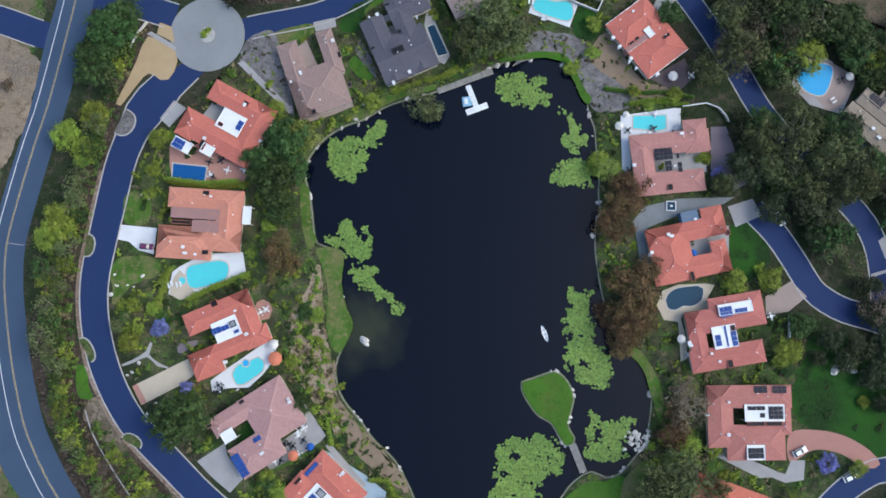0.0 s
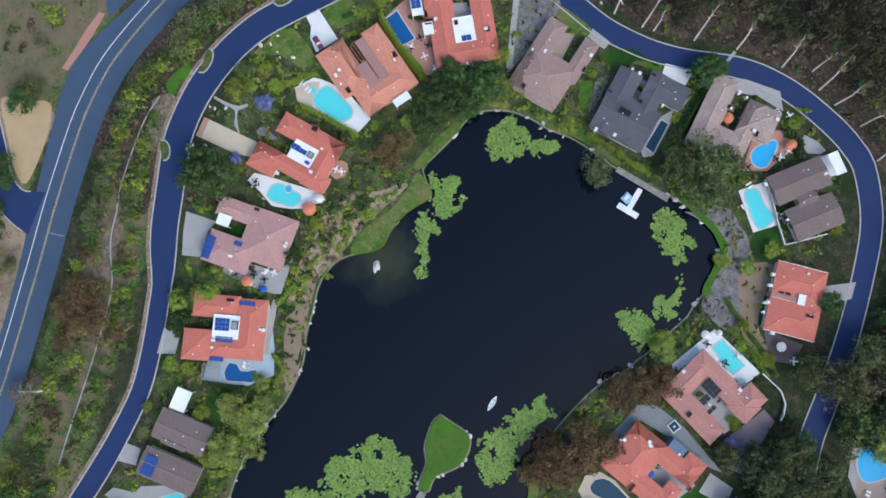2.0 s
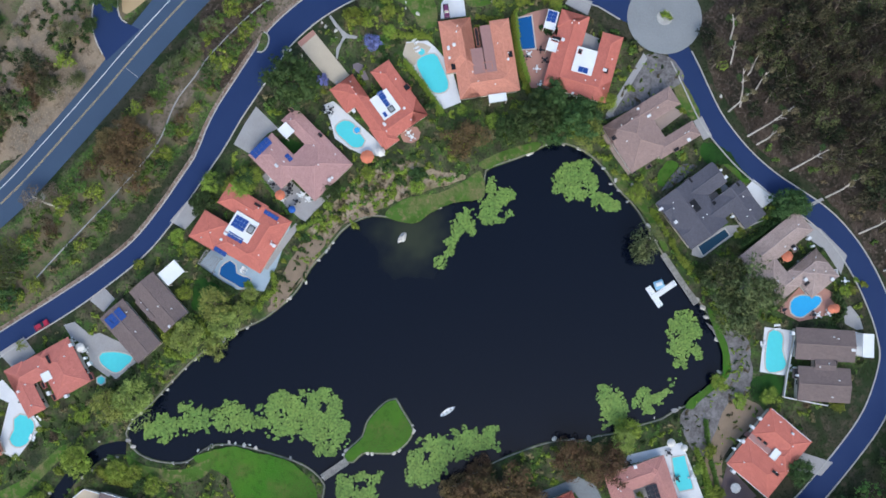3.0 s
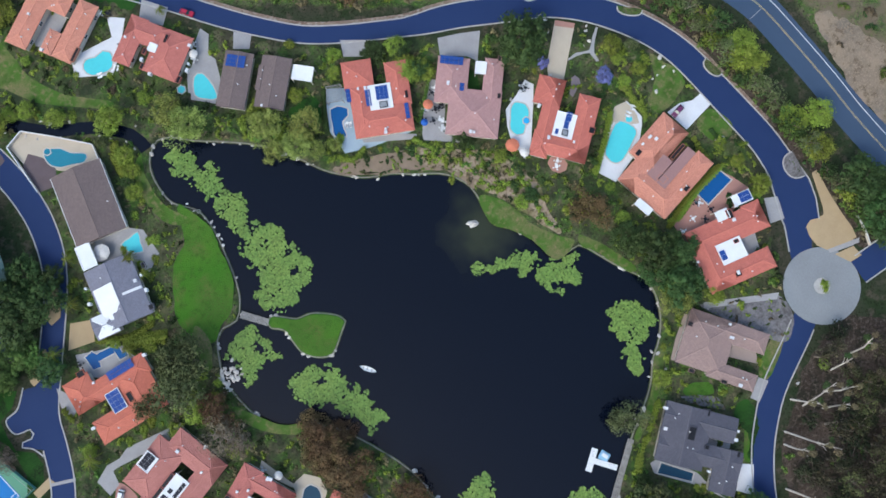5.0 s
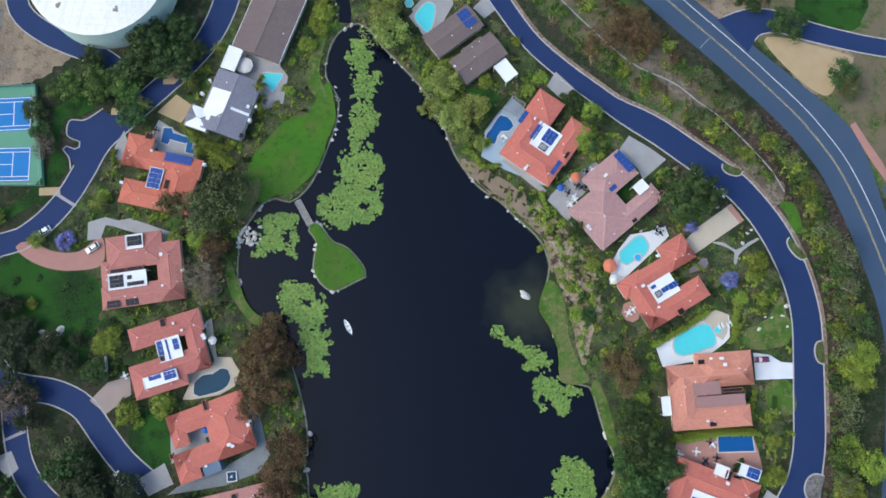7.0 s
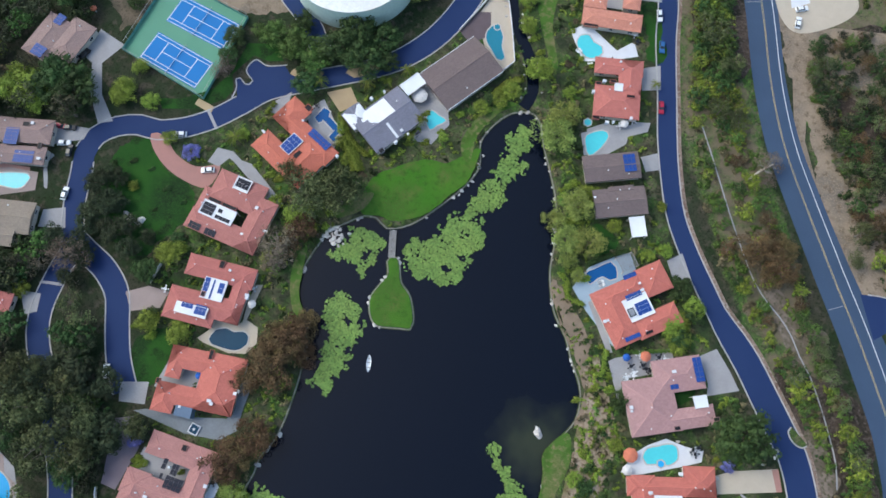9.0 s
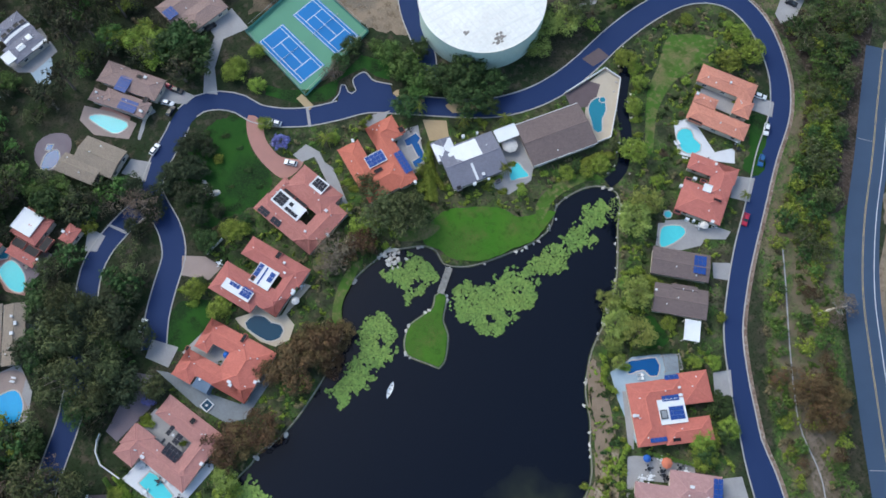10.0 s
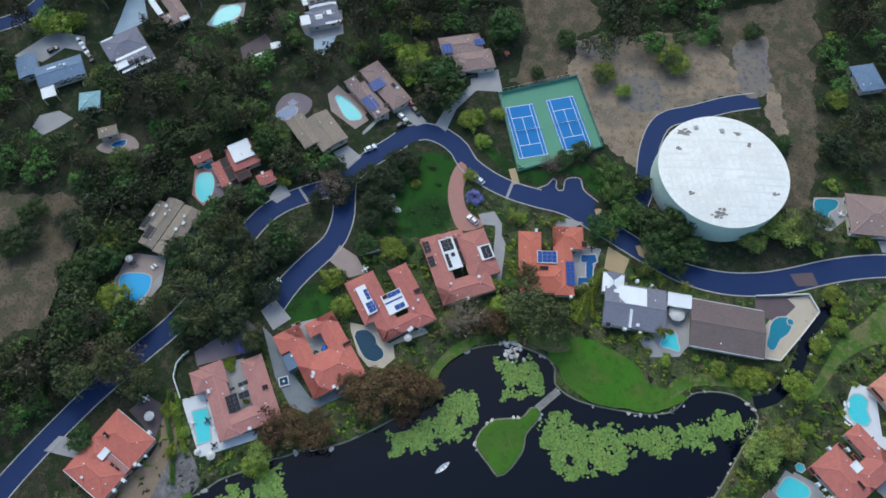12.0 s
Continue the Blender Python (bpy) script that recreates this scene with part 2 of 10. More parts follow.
# lawn darkened and mottled: tree and house shade is put into the green
SHADE_LAWN = ground_mat("shade_tinted_grass", (0.02, 0.068, 0.013), ((0.035, 0.42, 0.58, (0.014, 0.03, 0.012)), (0.08, 0.45, 0.62, (0.026, 0.085, 0.014)), (0.2, 0.52, 0.66, (0.012, 0.022, 0.01)), (2.5, 0.45, 0.7, (0.028, 0.075, 0.016))))
COURT_GREEN = mat("court_green", (0.12, 0.3, 0.2), (0.1, 0.25, 0.17), 0.8, 0.1, 3.0, 1.0)
COURT_BLUE = mat("court_blue", (0.02, 0.18, 0.48), (0.018, 0.155, 0.42), 0.8, 0.15, 3.0, 1.0)
LINE_WHITE = mat("line_white", (0.75, 0.77, 0.8), (0.6, 0.62, 0.65), 0.8, 0.5, 5.0)
LINE_YELLOW = mat("line_yellow", (0.56, 0.44, 0.2), (0.44, 0.35, 0.17), 0.8, 0.5, 5.0)
STUCCO = mat("stucco", (0.6, 0.55, 0.48), (0.48, 0.43, 0.37), 0.9, 0.4, 4.0)
WHITE = mat("white_paint", (0.78, 0.8, 0.83), (0.62, 0.64, 0.67), 0.6, 0.3, 3.0, 1.2)
TANK_SKIN = mat("tank_paint", (0.55, 0.68, 0.62), (0.42, 0.55, 0.5), 0.6, 0.1, 0.9, 0.9)
TANK_TOP = mat("tank_roof_paint", (0.86, 0.87, 0.86), (0.68, 0.67, 0.64), 0.7, 0.12, 0.9, 0.9)
tt = TANK_TOP.node_tree
plates = tt.nodes.new("ShaderNodeTexBrick")
plates.inputs["Scale"].default_value = 1.0
plates.inputs["Brick Width"].default_value = 9.0
plates.inputs["Row Height"].default_value = 2.4
plates.inputs["Mortar Size"].default_value = 0.1
for key, c in (("Color1", 1.0), ("Color2", 0.965), ("Mortar", 0.9)):
    plates.inputs[key].default_value = (c, c, c, 1)
spot = tt.nodes.new("ShaderNodeNewGeometry")
tt.links.new(spot.outputs["Position"], plates.inputs["Vector"])
plate_mix = tt.nodes.new("ShaderNodeMix")
plate_mix.data_type, plate_mix.blend_type = "RGBA", "MULTIPLY"
plate_mix.inputs["Factor"].default_value = 1.0
tt.links.new(tt.nodes["Principled BSDF"].inputs["Base Color"].links[0].from_socket, plate_mix.inputs["A"])
tt.links.new(plates.outputs["Color"], plate_mix.inputs["B"])
tt.links.new(plate_mix.outputs["Result"], tt.nodes["Principled BSDF"].inputs["Base Color"])
TANK_BAND = mat("dulled_tank_paint", (0.74, 0.75, 0.73), (0.66, 0.66, 0.63), 0.75, 0.3, 2.0, 0.9)
TANK_RUST = mat("flaking_rust", (0.16, 0.145, 0.13), (0.3, 0.28, 0.26), 0.9, 0.8, 3.0, 0.9)
# near-black fill that stands for the shade down in a roof well
WELL_DARK = mat("well_darkness", (0.012, 0.013, 0.017), (0.018, 0.019, 0.024), 0.5, 0.5, 2.0, spec=0.15)
GLASS = mat("window_glass", (0.02, 0.03, 0.04), (0.03, 0.04, 0.05), 0.08, 0.5, 2.0, spec=0.6)
PANEL = mat("solar_cells", (0.02, 0.055, 0.22), (0.03, 0.08, 0.3), 0.4, 0.4, 2.0, 1.0, spec=0.2)
PANEL_DARK = mat("dark_cells", (0.012, 0.014, 0.025), (0.018, 0.02, 0.035), 0.4, 0.4, 2.0, 1.0, spec=0.2)
METAL = mat("grey_metal", (0.4, 0.41, 0.42), (0.3, 0.31, 0.32), 0.45, 0.8, 5.0, metal=0.6)
ROCK = mat("pale_boulder", (0.62, 0.6, 0.58), (0.36, 0.33, 0.3), 0.9, 1.0, 5.0, 0.8, 0.5, random_ob=0.4)
TIMBER = mat("weathered_timber", (0.3, 0.29, 0.28), (0.2, 0.19, 0.18), 0.85, 0.8, 6.0, random_ob=0.2)
BARK = mat("bark", (0.12, 0.09, 0.07), (0.2, 0.17, 0.14), 0.95, 1.0, 8.0)
PALE_BARK = mat("pale_bark", (0.3, 0.26, 0.23), (0.16, 0.13, 0.11), 0.9, 1.0, 4.0)
GUM_BARK = mat("bleached_bark", (0.56, 0.52, 0.48), (0.36, 0.32, 0.28), 0.9, 1.0, 4.0)
TYRE = mat("tyre_rubber", (0.015, 0.015, 0.016), None, 0.8)
UMBRELLA_ORANGE = mat("orange_canvas", (0.62, 0.2, 0.12), None, 0.9)
UMBRELLA_WHITE = mat("white_canvas", (0.7, 0.68, 0.66), None, 0.9)
BLUE_CLOTH = mat("blue_canvas", (0.03, 0.12, 0.45), None, 0.9)
CAR_WHITE = mat("white_car_paint", (0.75, 0.77, 0.8), (0.7, 0.72, 0.75), 0.25, spec=0.5)
CAR_RED = mat("red_car_paint", (0.35, 0.02, 0.05), (0.3, 0.02, 0.05), 0.25, spec=0.5)
CAR_BLUE = mat("blue_car_paint", (0.03, 0.12, 0.3), (0.03, 0.1, 0.26), 0.25, spec=0.5)
CAR_DARK = mat("dark_car_paint", (0.02, 0.022, 0.028), (0.02, 0.02, 0.025), 0.25, spec=0.5)
CAR_PLUM = mat("plum_car_paint", (0.14, 0.03, 0.1), (0.12, 0.03, 0.09), 0.25, spec=0.5)

ROOF_RED = roof_mat("roof_red_tile", (0.54, 0.172, 0.135), (0.465, 0.14, 0.11))
ROOF_RED2 = roof_mat("roof_salmon_tile", (0.51, 0.178, 0.15), (0.43, 0.14, 0.118))
ROOF_ORANGE = roof_mat("roof_orange_tile", (0.6, 0.262, 0.19), (0.51, 0.21, 0.15))
ROOF_ORANGE2 = roof_mat("roof_bright_orange_tile", (0.55, 0.168, 0.115), (0.48, 0.142, 0.098))
ROOF_PINK = roof_mat("roof_pink_tile", (0.455, 0.185, 0.162), (0.37, 0.148, 0.13))
ROOF_PINK2 = roof_mat("roof_rose_tile", (0.46, 0.16, 0.14), (0.385, 0.128, 0.112))
ROOF_MAUVE = roof_mat("roof_mauve_tile", (0.45, 0.265, 0.26), (0.37, 0.218, 0.217))
ROOF_MAUVE2 = roof_mat("roof_dusty_pink_tile", (0.455, 0.22, 0.2), (0.36, 0.175, 0.16))
ROOF_TAN = roof_mat("roof_mottled_tan_tile", (0.41, 0.32, 0.3), (0.26, 0.2, 0.19))
ROOF_TAN2 = roof_mat("roof_tan_tile", (0.33, 0.23, 0.212), (0.255, 0.182, 0.17))
ROOF_BEIGE = roof_mat("roof_beige_shingle", (0.3, 0.25, 0.2), (0.23, 0.19, 0.155))
ROOF_BROWN = roof_mat("roof_brown_shingle", (0.185, 0.142, 0.14), (0.145, 0.112, 0.112))
ROOF_GREY = roof_mat("roof_grey_shingle", (0.21, 0.215, 0.275), (0.165, 0.17, 0.22))
ROOF_DGREY = roof_mat("roof_dark_grey_shingle", (0.105, 0.105, 0.135), (0.08, 0.08, 0.105))
ROOF_BLUEGREY = roof_mat("roof_blue_grey_shingle", (0.17, 0.25, 0.37), (0.13, 0.19, 0.29))
ROOF_TEAL = roof_mat("roof_teal_sheet", (0.3, 0.5, 0.55), (0.25, 0.42, 0.47))

LEAF = {
    "dark": mat("leaf_dark", (0.029, 0.06, 0.018), (0.052, 0.086, 0.025), 0.7, 0.3, 2.0, 0.8, island=0.35, random_ob=0.5, spec=0.2),
    "light": mat("leaf_light", (0.14, 0.198, 0.025), (0.2, 0.245, 0.042), 0.7, 0.3, 2.0, 0.8, island=0.3, random_ob=0.5, spec=0.2),
    "olive": mat("leaf_olive", (0.074, 0.096, 0.038), (0.108, 0.12, 0.05), 0.7, 0.3, 2.0, 0.8, island=0.35, random_ob=0.4, spec=0.2),
    "wood": mat("leaf_wood", (0.03, 0.045, 0.022), (0.045, 0.054, 0.028), 0.75, 0.3, 2.0, 0.8, island=0.35, random_ob=0.3, spec=0.15),
    "mid": mat("leaf_mid", (0.056, 0.112, 0.024), (0.092, 0.15, 0.036), 0.7, 0.3, 2.0, 0.8, island=0.3, random_ob=0.5, spec=0.2),
    "willow": mat("leaf_willow", (0.17, 0.22, 0.05), (0.235, 0.27, 0.07), 0.7, 0.3, 2.0, 0.8, island=0.35, random_ob=0.3, spec=0.2),
    "rust": mat("leaf_rust", (0.128, 0.072, 0.038), (0.088, 0.07, 0.031), 0.75, 0.3, 2.0, 0.8, island=0.4, random_ob=0.3, spec=0.2),
    "bare": mat("leaf_dry", (0.2, 0.155, 0.12), (0.14, 0.115, 0.08), 0.8, 0.3, 2.0, 0.8, island=0.4, random_ob=0.3, spec=0.2),
    "gum": mat("leaf_gum", (0.072, 0.06, 0.036), (0.05, 0.05, 0.028), 0.75, 0.3, 2.0, 0.8, island=0.4, random_ob=0.3, spec=0.2),
    "jacaranda": mat("blossom_violet", (0.12, 0.12, 0.33), (0.17, 0.17, 0.42), 0.7, 0.3, 2.0, 0.8, island=0.5, random_ob=0.2, spec=0.2),
    "palm": mat("leaf_palm", (0.13, 0.17, 0.02), (0.2, 0.2, 0.03), 0.6, 0.3, 2.0, 0.8, island=0.5, random_ob=0.4, spec=0.3),
    "shrub": mat("leaf_shrub", (0.062, 0.125, 0.022), (0.12, 0.165, 0.04), 0.7, 0.3, 2.0, 0.8, island=0.3, random_ob=0.9, spec=0.2),
    "dry": mat("leaf_dry_shrub", (0.11, 0.092, 0.05), (0.15, 0.12, 0.072), 0.8, 0.3, 2.0, 0.8, island=0.3, random_ob=0.6, spec=0.2),
}
PAD = mat("lily_pad", (0.11, 0.212, 0.045), (0.185, 0.275, 0.058), 0.55, 0.12, 1.0, 0.8, island=0.85, spec=0.3)


# ---- small builders ----
def part(name, bm, material, parent=None, label=""):
    """Links a bmesh as one mesh object under a thing or a part."""
    me = bpy.data.meshes.new(name)
    bm.to_mesh(me)
    bm.free()
    me.materials.append(material)
    ob = new(name, me)
    ob.parent = parent
    return tagged(ob, label) if label else ob


def linked(name, me, parent, m=None):
    """One more object on a mesh that is already there."""
    ob = new(name, me)
    ob.parent = parent
    if m is not None:
        ob.matrix_basis = m
    return ob


def thing(name, m, label, category, group="", kind=""):
    ob = new(name)
    ob.empty_display_size = 0.2
    ob.matrix_basis = m
    return tagged(ob, label, category, group, kind)


def add_box(bm, x0, y0, z0, x1, y1, z1, m=None):
    vs = [bm.verts.new((x, y, z)) for z in (z0, z1) for x, y in ((x0, y0), (x1, y0), (x1, y1), (x0, y1))]
    for f in ((3, 2, 1, 0), (4, 5, 6, 7), (0, 1, 5, 4), (1, 2, 6, 5), (2, 3, 7, 6), (3, 0, 4, 7)):
        bm.faces.new([vs[i] for i in f])
    if m is not None:
        bmesh.ops.transform(bm, matrix=m, verts=vs)
    return vs


def box_bm(*a, bevel=0.0):
    bm = bmesh.new()
    add_box(bm, *a)
    if bevel:
        bmesh.ops.bevel(bm, geom=bm.edges[:], offset=bevel, segments=1, affect="EDGES")
    return bm


def curve_through(pts, step=3.0, closed=False):
    """A Catmull-Rom line through the points, as an array with about one point each step metres."""
    p = np.array(pts, float)
    n = len(p)
    out = []
    for i in range(n if closed else n - 1):
        a, b, c, d = (p[(i + k) % n] if closed else p[min(max(i + k, 0), n - 1)] for k in (-1, 0, 1, 2))
        k = max(1, int(np.linalg.norm(c - b) / step))
        for s in np.arange(k) / k:
            out.append(0.5 * (2 * b + (c - a) * s + (2 * a - 5 * b + 4 * c - d) * s**2 + (3 * b - a - 3 * c + d) * s**3))
    if not closed:
        out.append(p[-1])
    return np.array(out)


def normals_of(line, closed=False):
    if closed:
        tan = np.roll(line, -1, 0) - np.roll(line, 1, 0)
    else:
        tan = np.gradient(line, axis=0)
    tan /= np.linalg.norm(tan, axis=1)[:, None] + 1e-9
    return np.stack([-tan[:, 1], tan[:, 0]], 1)


def ribbon_bm(line, a, b, z0, z1, closed=False):
    """A strip along a line, from a to b metres to its left, with a top at z1 and sides down to z0."""
    nrm = normals_of(line, closed)
    bm = bmesh.new()
    rows = []
    a, b = (np.broadcast_to(v, len(line)) for v in (a, b))
    for p, q, av, bv in zip(line, nrm, a, b):
        l, r = p + q * bv, p + q * av
        rows.append([bm.verts.new((*v, z)) for v, z in ((r, z0), (r, z1), (l, z1), (l, z0))])
    k = len(rows)
    for i in range(k if closed else k - 1):
        u, v = rows[i], rows[(i + 1) % k]
        for j in range(3):
            bm.faces.new((u[j], u[j + 1], v[j + 1], v[j]))
    bmesh.ops.recalc_face_normals(bm, faces=bm.faces[:])
    if bm.faces and sum(f.normal.z for f in bm.faces) < 0:
        bmesh.ops.reverse_faces(bm, faces=bm.faces[:])
    return bm


def area_sign(p):
    x, y = np.array(p).T
    return np.sum(x * np.roll(y, -1) - np.roll(x, -1) * y)


def plate_bm(line, z0, z1):
    """A closed outline as a plate with a flat top and upright sides."""
    p = line if area_sign(line) > 0 else line[::-1]
    bm = bmesh.new()
    top = [bm.verts.new((*v, z1)) for v in p]
    low = [bm.verts.new((*v, z0)) for v in p]
    bm.faces.new(top)
    for i in range(len(p)):
        j = (i + 1) % len(p)
        bm.faces.new((low[i], low[j], top[j], top[i]))
    bm.normal_update()
    bmesh.ops.triangulate(bm, faces=bm.faces[:1])
    return bm


# a map of what is built on, at one metre a cell
MAP_HALF = 420
BUILT = np.zeros((2 * MAP_HALF, 2 * MAP_HALF), bool)


def inside(poly, x, y):
    poly = np.asarray(poly)
    hit = np.zeros(np.shape(x), bool)
    for (ax, ay), (bx, by) in zip(poly, np.roll(poly, -1, 0)):
        cross = (ay > y) != (by > y)
        hit ^= cross & (x < (bx - ax) * (y - ay) / (by - ay + 1e-12) + ax)
    return hit


def mark(poly):
    poly = np.asarray(poly)
    lo = np.clip(np.floor(poly.min(0)).astype(int) + MAP_HALF - 1, 0, 2 * MAP_HALF - 1)
    hi = np.clip(np.ceil(poly.max(0)).astype(int) + MAP_HALF + 1, 1, 2 * MAP_HALF)
    if (hi <= lo).any():
        return
    xs, ys = np.arange(lo[0], hi[0]) - MAP_HALF + 0.5, np.arange(lo[1], hi[1]) - MAP_HALF + 0.5
    gx, gy = np.meshgrid(xs, ys, indexing="ij")
    BUILT[lo[0]:hi[0], lo[1]:hi[1]] |= inside(poly, gx, gy)


def mark_line(line, half):
    for x, y in line:
        i, j, k = int(x + MAP_HALF), int(y + MAP_HALF), int(half + 0.5)
        BUILT[max(i - k, 0):max(i + k, 0), max(j - k, 0):max(j + k, 0)] = True


def free_at(x, y, r):
    for a in range(9):
        s = 0.0 if a == 0 else r
        i, j = int(x + s * math.cos(a * 0.785) + MAP_HALF), int(y + s * math.sin(a * 0.785) + MAP_HALF)
        if not (0 <= i < 2 * MAP_HALF and 0 <= j < 2 * MAP_HALF) or BUILT[i, j]:
            return False
    return True


# ---- the lake and the ground ----
SHORE = [(-39.1, 54.1), (-33.4, 59.1), (-26.6, 63.0), (-17.1, 67.6), (-7.8, 73.7), (0.5, 79.6), (7.4, 83.3), (14.5, 85.7), (19.8, 85.3), (23.7, 82.1), (28.0, 76.5), (31.1, 72.9), (32.7, 68.4), (35.1, 64.4), (36.6, 58.3), (39.0, 49.6), (39.8, 43.2), (41.2, 38.4), (40.6, 32.7), (41.6, 25.9), (43.6, 18.9), (46.7, 10.3), (50.9, 1.9), (56.1, -2.9), (61.0, -7.1), (65.5, -13.4), (66.9, -20.3), (67.1, -27.4), (66.6, -32.1), (63.7, -37.6), (60.5, -42.4), (56.6, -44.2), (51.8, -43.2), (47.2, -46.9), (43.8, -52.8), (40.5, -62.4), (38.3, -70.7), (37.9, -77.5), (39.3, -81.3), (42.7, -86.5), (42.8, -92.9), (41.1, -99.3), (38.0, -103.4), (33.4, -105.5), (29.2, -103.1), (24.5, -97.5), (18.0, -91.2), (10.5, -83.2), (4.0, -73.1), (0.6, -64.9), (-2.4, -59.3), (-9.0, -51.2), (-16.9, -45.9), (-21.7, -41.3), (-28.1, -36.0), (-31.4, -31.2), (-32.9, -26.1), (-32.2, -20.5), (-30.4, -15.1), (-30.7, -12.0), (-34.7, -6.4), (-37.2, 0.5), (-37.9, 7.4), (-41.0, 10.9), (-46.4, 11.8), (-48.6, 17.0), (-50.2, 22.4), (-52.8, 29.0), (-54.9, 33.8), (-53.8, 39.7), (-50.6, 45.4), (-45.0, 50.7)]
ISLET = [(25.6, -20.0), (29.4, -17.9), (32.7, -15.9), (36.1, -14.7), (39.7, -16.7), (42.8, -21.2), (42.8, -26.5), (42.6, -31.0), (45.3, -34.1), (45.0, -36.8), (42.6, -37.2), (40.2, -35.0), (36.9, -31.2), (32.3, -29.4), (28.0, -25.3), (26.0, -22.5)]
BRIDGE = [(44.4, -36.0), (49.3, -43.9)]
QUAY = [(-17.1, 67.6), (-0.6, 77.4)]
PIER = [(-7.8, 71.2), (-3.1, 63.6), (-6.7, 62.2), (-0.3, 66.0)]
RAFT = [(-7.2, 66.0), (-25.6, -16.2), (30.4, -3.8)]
STRIP_NORTH = [(-120.4, 84.6), (-122.7, 51.1), (-127.5, 21.5), (-130.7, -1.6), (-131.3, -27.6), (-129.9, -41.9), (-118.0, -61.3), (-102.8, -79.8), (-76.4, -75.2), (-99.3, -54.3), (-112.9, -38.8), (-118.8, -25.3), (-121.8, -3.7), (-118.4, 23.2), (-118.3, 44.1), (-112.2, 64.5)]
STRIP_SOUTH = [(-102.4, -68.5), (-113.8, -44.6), (-109.5, -36.0), (-93.4, -57.2), (-64.4, -79.4), (-45.7, -95.1), (-23.5, -117.0), (-12.0, -136.2), (-23.2, -112.1), (-7.4, -133.7), (15.5, -171.5), (22.3, -189.6), (1.8, -203.4), (-12.0, -173.7), (-29.9, -149.0), (-53.6, -120.8), (-61.2, -114.3), (-47.3, -135.9), (-57.8, -118.6), (-78.3, -95.1)]
GROVE = [(-93.0, 83.9), (-62.4, 90.4), (-48.1, 99.7), (-37.9, 112.1), (-25.5, 125.6), (-6.0, 136.8), (14.1, 140.9), (31.2, 155.3), (-84.6, 197.5), (-106.8, 115.5)]
EAST_WOOD = [(60.3, 120.2), (68.9, 106.1), (88.7, 84.7), (77.0, 76.9), (87.8, 52.6), (105.8, 41.1), (122.2, 25.8), (149.2, 9.1), (148.7, 71.0), (139.1, 149.6), (96.5, 148.1)]
SOUTH_WOOD = [(45.2, 129.5), (71.1, 97.9), (90.3, 80.8), (110.7, 58.3), (136.1, 29.5), (160.6, -11.0), (172.6, -48.6), (181.2, -73.3), (180.4, -156.5), (119.6, -158.1), (115.2, -194.3), (218.6, -247.9), (268.7, 189.1), (47.8, 149.7)]
LOOP = [(140.2, 12.5), (151.0, -3.4), (134.0, -18.5), (113.1, -13.8), (104.0, 3.4), (107.6, 15.0), (95.7, 23.7), (85.2, 39.6), (104.5, 25.1), (119.3, 18.2)]
GARDENS = [(-88.5, 61.0), (-111.1, 24.5), (-109.6, -16.3), (-99.6, -36.4), (-80.9, -54.5), (-63.6, -67.2), (-34.5, -88.4), (-19.7, -103.0), (-6.1, -121.0), (-15.4, -106.8), (-1.0, -129.4), (20.5, -168.1), (59.9, -189.4), (71.4, -180.0), (76.0, -151.4), (76.4, -123.2), (79.6, -100.4), (93.2, -80.3), (107.8, -65.3), (122.3, -40.6), (136.5, -25.0), (117.6, 4.1), (103.3, 15.4), (96.6, 31.4), (80.2, 47.2), (72.3, 62.0), (57.2, 88.2), (20.7, 130.2), (-7.9, 129.7), (-34.7, 109.2), (-56.5, 86.8), (-77.3, 75.4)]
BRUSH = [(-29.3, -181.3), (-38.8, -190.7), (-61.2, -207.5), (-103.6, -143.4), (-84.6, -132.7), (-67.5, -142.3), (-47.8, -156.1), (-34.5, -165.0)]
FIELD = [(-117.6, -139.5), (-110.4, -120.1), (-100.8, -113.7), (-88.3, -110.8), (-79.6, -114.4), (-72.2, -122.5), (-61.6, -132.7), (-52.0, -153.5)]
STRIP_BEND = [(22.7, -189.3), (1.8, -203.4), (-12.4, -173.9), (-29.9, -149.0), (-37.3, -140.1), (-32.6, -132.0), (-21.5, -133.2), (-12.6, -133.4), (1.7, -153.6)]
NOOK = [(59.8, -220.4), (36.2, -248.5), (-8.0, -189.1), (7.7, -166.7), (23.1, -183.5)]
YARDS = [(127.6, -163.7), (76.6, -262.9), (27.2, -215.0), (40.0, -196.4), (60.2, -199.4), (77.5, -186.5), (84.1, -163.1), (85.0, -142.6)]
BELT = [(46.0, -200.5), (30.3, -231.6), (12.9, -214.1), (-7.0, -184.4), (-20.0, -168.0), (-16.0, -152.0), (0.5, -161.0), (20.2, -188.0), (32.0, -195.5)]
THICKET = [(-34.0, -184.0), (-52.9, -201.3), (-75.0, -158.0), (-93.0, -122.0), (-86.0, -121.0), (-70.0, -135.0), (-60.0, -142.0), (-53.0, -153.0), (-42.5, -160.0), (-33.5, -173.3)]
ROADSIDE = [(-121.0, -63.9), (-109.8, -55.7), (-95.6, -72.3), (-83.8, -81.3), (-81.8, -90.8), (-70.4, -101.7), (-61.5, -112.8), (-71.3, -119.9), (-81.2, -109.6), (-101.7, -85.6)]
SHORE_LINE = curve_through(SHORE, 2.0, True)
ISLET_LINE = curve_through(ISLET, 1.5, True)


